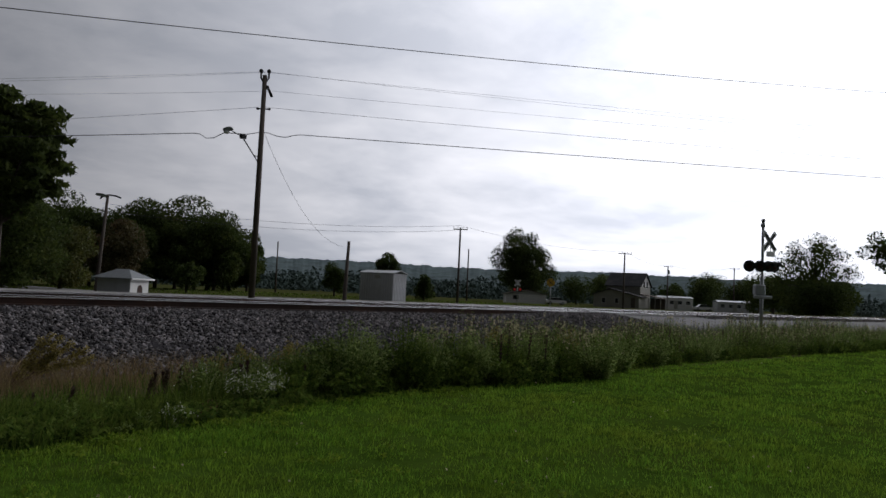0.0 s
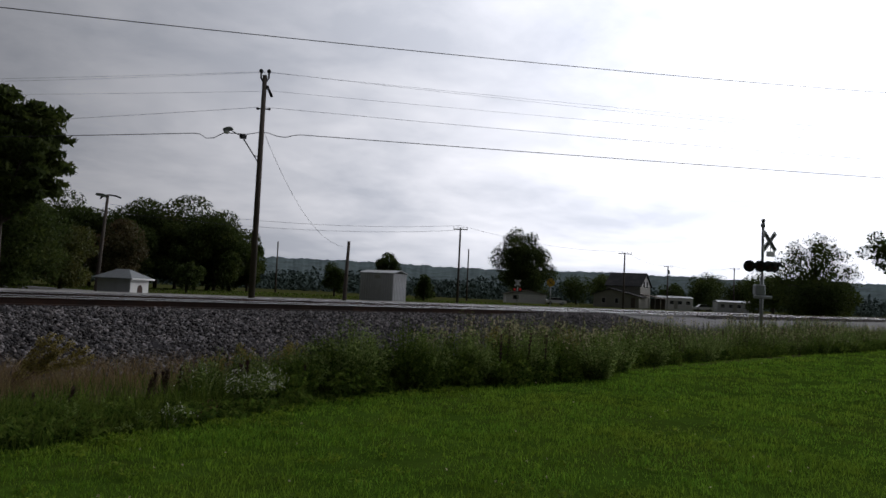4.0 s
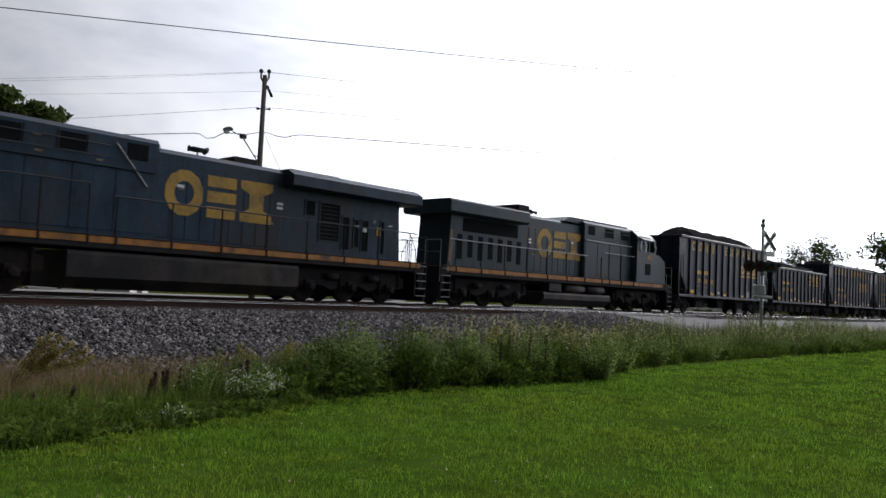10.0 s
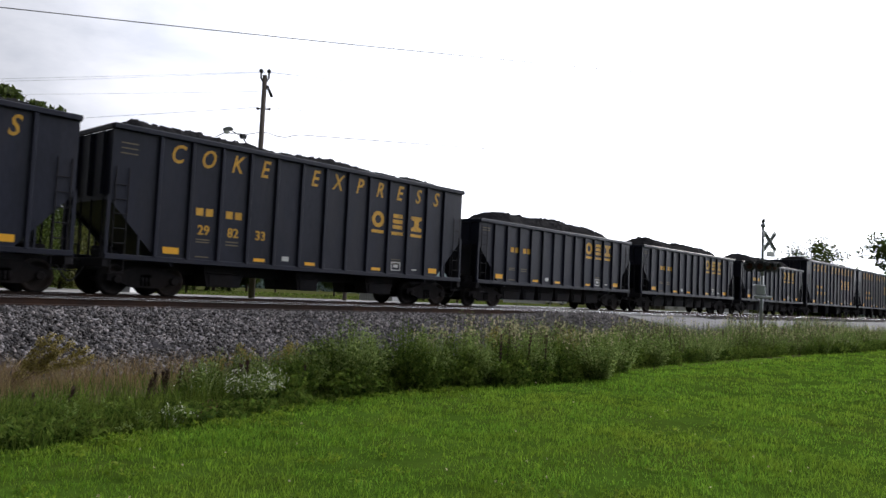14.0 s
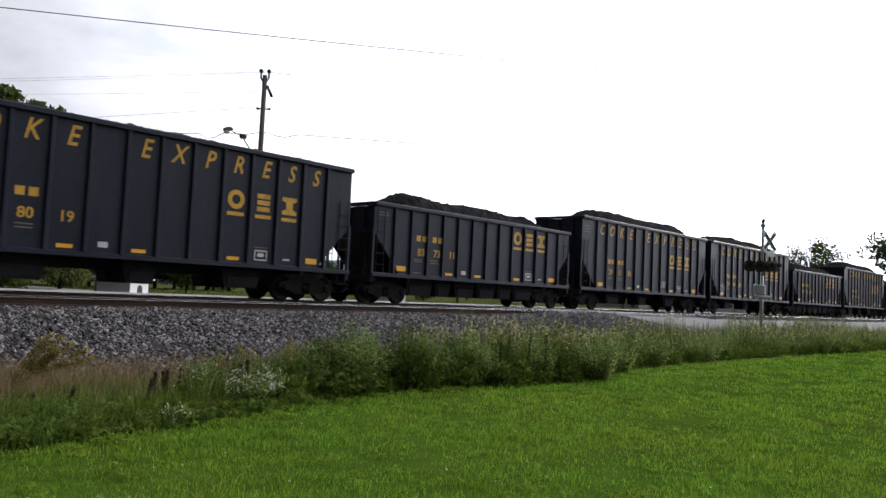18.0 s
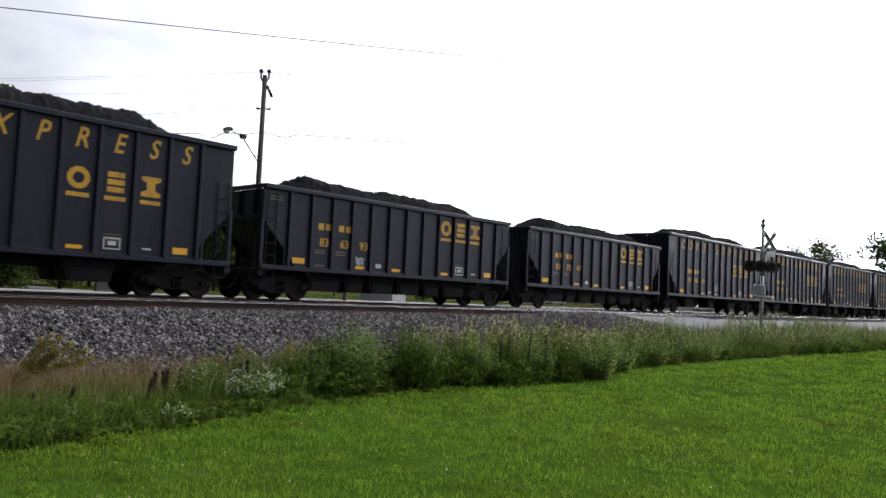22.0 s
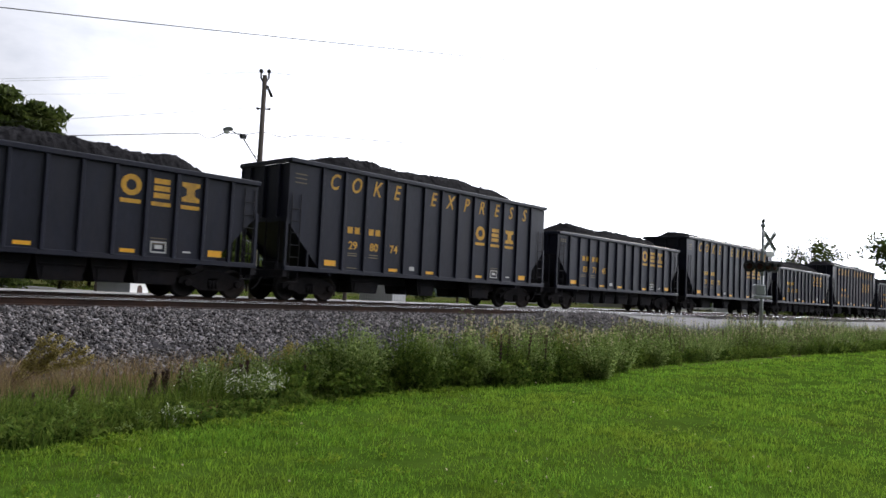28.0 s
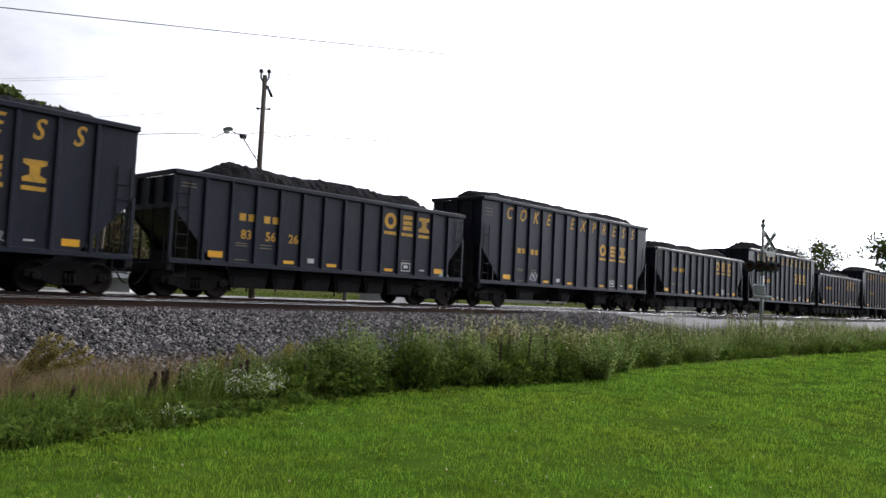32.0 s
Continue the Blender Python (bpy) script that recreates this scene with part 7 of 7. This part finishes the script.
    # brown dock stalks
    for x, y, h in ((4.75, 9.35, 0.36), (4.88, 9.45, 0.42), (5.02, 9.4, 0.46), (5.1, 9.55, 0.40), (5.72, 8.72, 0.52), (5.82, 8.78, 0.56), (5.66, 8.8, 0.46), (6.52, 8.55, 0.52), (6.60, 8.62, 0.48), (5.20, 9.42, 0.46), (4.95, 9.32, 0.44), (3.4, 9.3, 0.26), (3.75, 9.35, 0.3), (10.5, 8.2, 0.86), (10.7, 8.25, 0.92), (11.1, 8.1, 0.88), (11.6, 8.05, 0.84), (14.2, 9.6, 0.85), (19.2, 9.7, 0.8), (28.0, 9.4, 0.95)):
        ob = thing("dock_stalk", pose(x, y, ground_z(x, y) - 0.02), "dry dark brown dock stalk with seeds", "weed", "dock stalks")
        lean = rng.normal(0, 0.05, 2)
        seg = [(np.array([0, 0, 0.0]), np.array([lean[0], lean[1], h])), (np.array([0, 0, h * 0.4]), np.array([lean[0] + 0.05, lean[1] + 0.02, h * 0.9]))]
        part("stalk", stem_mesh(seg, 0.007, "russet"), None, ob)
        cs = np.array([[lean[0] * t, lean[1] * t, h * t] for t in np.linspace(0.35, 1, 10)])
        flower_part(ob, rng, cs, "russet", 170, 0.017, 0.026, "seed_head")
    # low leafy weeds between the lawn and the dry grass, thin where the asters stand
    for mat, count, name, label in (("weed_dark", 380, "low_weeds", "low dark green leafy weeds by the lawn"), ("weed", 80, "pale_low_weeds", "low yellow-green leafy weeds by the lawn")):
        Q, F, off = [], [], 0
        for i in range(count):
            x = 0.6 + 7.6 * rng.random()
            y = float(lawn_edge(np.array(x))) + 0.02 + (2.3 if mat == "weed_dark" else 2.7) * rng.random()
            tall = rng.uniform(0.10, 0.36)
            if x > 4.0 and y < 9.8:
                tall *= 0.6
            seg, q, f, tips = herb(rng, tall, 0.09, 5, 12, 0.075, 0.009, 0.1)
            Q.append(q + np.array([x, y, ground_z(x, y)])), F.append(f + off)
            off += len(q)
        tagged(new(name, raw_mesh(name, np.concatenate(Q), np.concatenate(F), M[mat])), label, "weeds", kind="stuff")
    # dense undergrowth whose dark leaf colour stands in for shade below the ditch weeds
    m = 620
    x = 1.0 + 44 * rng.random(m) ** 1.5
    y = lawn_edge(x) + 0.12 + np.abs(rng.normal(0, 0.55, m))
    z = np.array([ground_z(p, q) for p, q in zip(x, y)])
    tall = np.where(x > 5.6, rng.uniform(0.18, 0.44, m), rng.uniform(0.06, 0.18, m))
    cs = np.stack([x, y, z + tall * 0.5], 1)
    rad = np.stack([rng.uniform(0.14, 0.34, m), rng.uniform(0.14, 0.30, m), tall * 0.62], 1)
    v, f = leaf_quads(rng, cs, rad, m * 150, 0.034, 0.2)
    tagged(new("undergrowth", raw_mesh("undergrowth", v, f, M["weed_dark"])), "dense dark leaf clumps standing in for the shade under the ditch weeds", "weeds", kind="stuff")
    # golden plume leaning over the stones
    ob = thing("plume_weed", pose(3.68, 11.2, ground_z(3.68, 11.2) - 0.05), "leaning golden plume weed in dry grass", "weed")
    seg, tips = [], []
    for k, (ex, ez) in enumerate(((0.34, 0.66), (0.44, 0.72), (0.55, 0.70), (0.66, 0.64), (0.78, 0.56), (0.50, 0.52), (0.86, 0.46))):
        b = np.array([0.05 * k, -0.02 * k, 0.05 * k])
        e = np.array([ex * 1.1, -0.55 * ex + rng.normal(0, 0.05), ez * 1.15])
        seg.append((b * 0.3, b)), seg.append((b, e))
        tips += [b + (e - b) * u + rng.normal(0, 0.012, 3) for u in np.linspace(0.35, 1.0, 16)]
    tagged(part("stalk", stem_mesh(seg, 0.005, "russet"), None, ob), kind="stuff")
    flower_part(ob, rng, tips, "plume", 3400, 0.018, 0.055, "plume")
    # mixed tall weeds with pale seed heads, too many to count
    Q, F, S, heads = [], [], [], []
    off = 0
    for i in range(1500):
        x = 10.2 + 35 * rng.random()
        y = float(lawn_edge(np.array(x))) + 0.3 + 3.9 * rng.random() ** 0.8
        if y > 12.3 or (x < 14.0 and y > 10.3):
            continue
        h = rng.uniform(0.78 if y > 10.8 else 0.92, 1.24) * (0.88 + 0.18 * math.sin(x * 1.7) * math.sin(x * 0.9 + y)) * (1.22 - 0.16 * float(smoothstep(22, 30, x)))
        seg, q, f, tips = herb(rng, h, 0.18, 4, 16, 0.12, 0.014, 0.3)
        o = np.array([x, y, ground_z(x, y)])
        Q.append(q + o), F.append(f + off), S.extend((a + o, b + o) for a, b in seg)
        heads += [t + o for t in tips]
        off += len(q)
    ob = tagged(new("tall_weeds", raw_mesh("tall_weeds", np.concatenate(Q), np.concatenate(F), M["weed"])), "tangled tall green weeds along the ditch", "weeds", kind="stuff")
    tagged(new("weed_stalks", stem_mesh(S, 0.005, "russet")), "thin brown weed stalks in the ditch", "weeds", kind="stuff")
    pick = [h for h in heads if rng.random() < (0.6 if h[0] < 13.5 else 0.22)]
    cs = np.array([p - np.array([0, 0, 0.16 * rng.random()]) for p in pick for k in range(4)])
    v, f = leaf_quads(rng, cs, np.full((len(cs), 3), 0.022), len(cs) * 5, 0.016, 0.1)
    tagged(new("seed_heads", raw_mesh("seed_heads", v, f, M["seed"])), "pale tan seed heads on the weeds", "weeds", kind="stuff")


build_weeds()


def bed_z(y):
    return np.interp(y, [12.3, 13.0, 13.9, 14.8, 15.7, 16.5, 17.2, 25.3], [-1.13, -0.98, -0.78, -0.58, -0.40, -0.27, -0.22, -0.22])


def build_stones():
    rng = np.random.default_rng(51)
    n = 80000
    x = 0.8 + 27.5 * rng.random(n)
    y = 12.4 + 5.0 * rng.random(n)
    extra = 7000
    x = np.concatenate([x, rng.uniform(36, 90, extra), rng.uniform(0.8, 26, 5000)])
    y = np.concatenate([y, rng.uniform(15.5, 17.6, extra), rng.uniform(19.9, 22.0, 5000)])
    n = len(x)
    r = rng.uniform(0.024, 0.060, n)
    z = bed_z(y)
    on = (x > 19.6) & (x < 70) & (y < 17.5)
    z[on] = [apron_z(a, b) + 0.01 for a, b in zip(x[on], y[on])]
    c = np.stack([x, y, z + r * 0.35], 1)
    base = np.array([[1, 0, 0], [-1, 0, 0], [0, 1, 0], [0, -1, 0], [0, 0, 1], [0, 0, -1]], float)
    v = base[None] * (r[:, None] * rng.uniform(0.6, 1.3, (n, 3)) * np.array([1.15, 1.0, 0.72]))[:, None, :] + rng.normal(0, 0.25, (n, 6, 3)) * r[:, None, None]
    a = rng.uniform(0, 2 * math.pi, n)
    ca, sa = np.cos(a)[:, None], np.sin(a)[:, None]
    vx, vy = v[:, :, 0] * ca - v[:, :, 1] * sa, v[:, :, 0] * sa + v[:, :, 1] * ca
    v = np.stack([vx, vy, v[:, :, 2]], 2) + c[:, None, :]
    tri = np.array([[0, 2, 4], [2, 1, 4], [1, 3, 4], [3, 0, 4], [2, 0, 5], [1, 2, 5], [3, 1, 5], [0, 3, 5]])
    f = (np.arange(n)[:, None, None] * 6 + tri[None]).reshape(-1, 3)
    tagged(new("ballast_stones", raw_mesh("ballast_stones", v.reshape(-1, 3), f, M["stone"])), "loose grey and brown crushed ballast stones", "stones", kind="stuff")


build_stones()

build_ties()

motions()
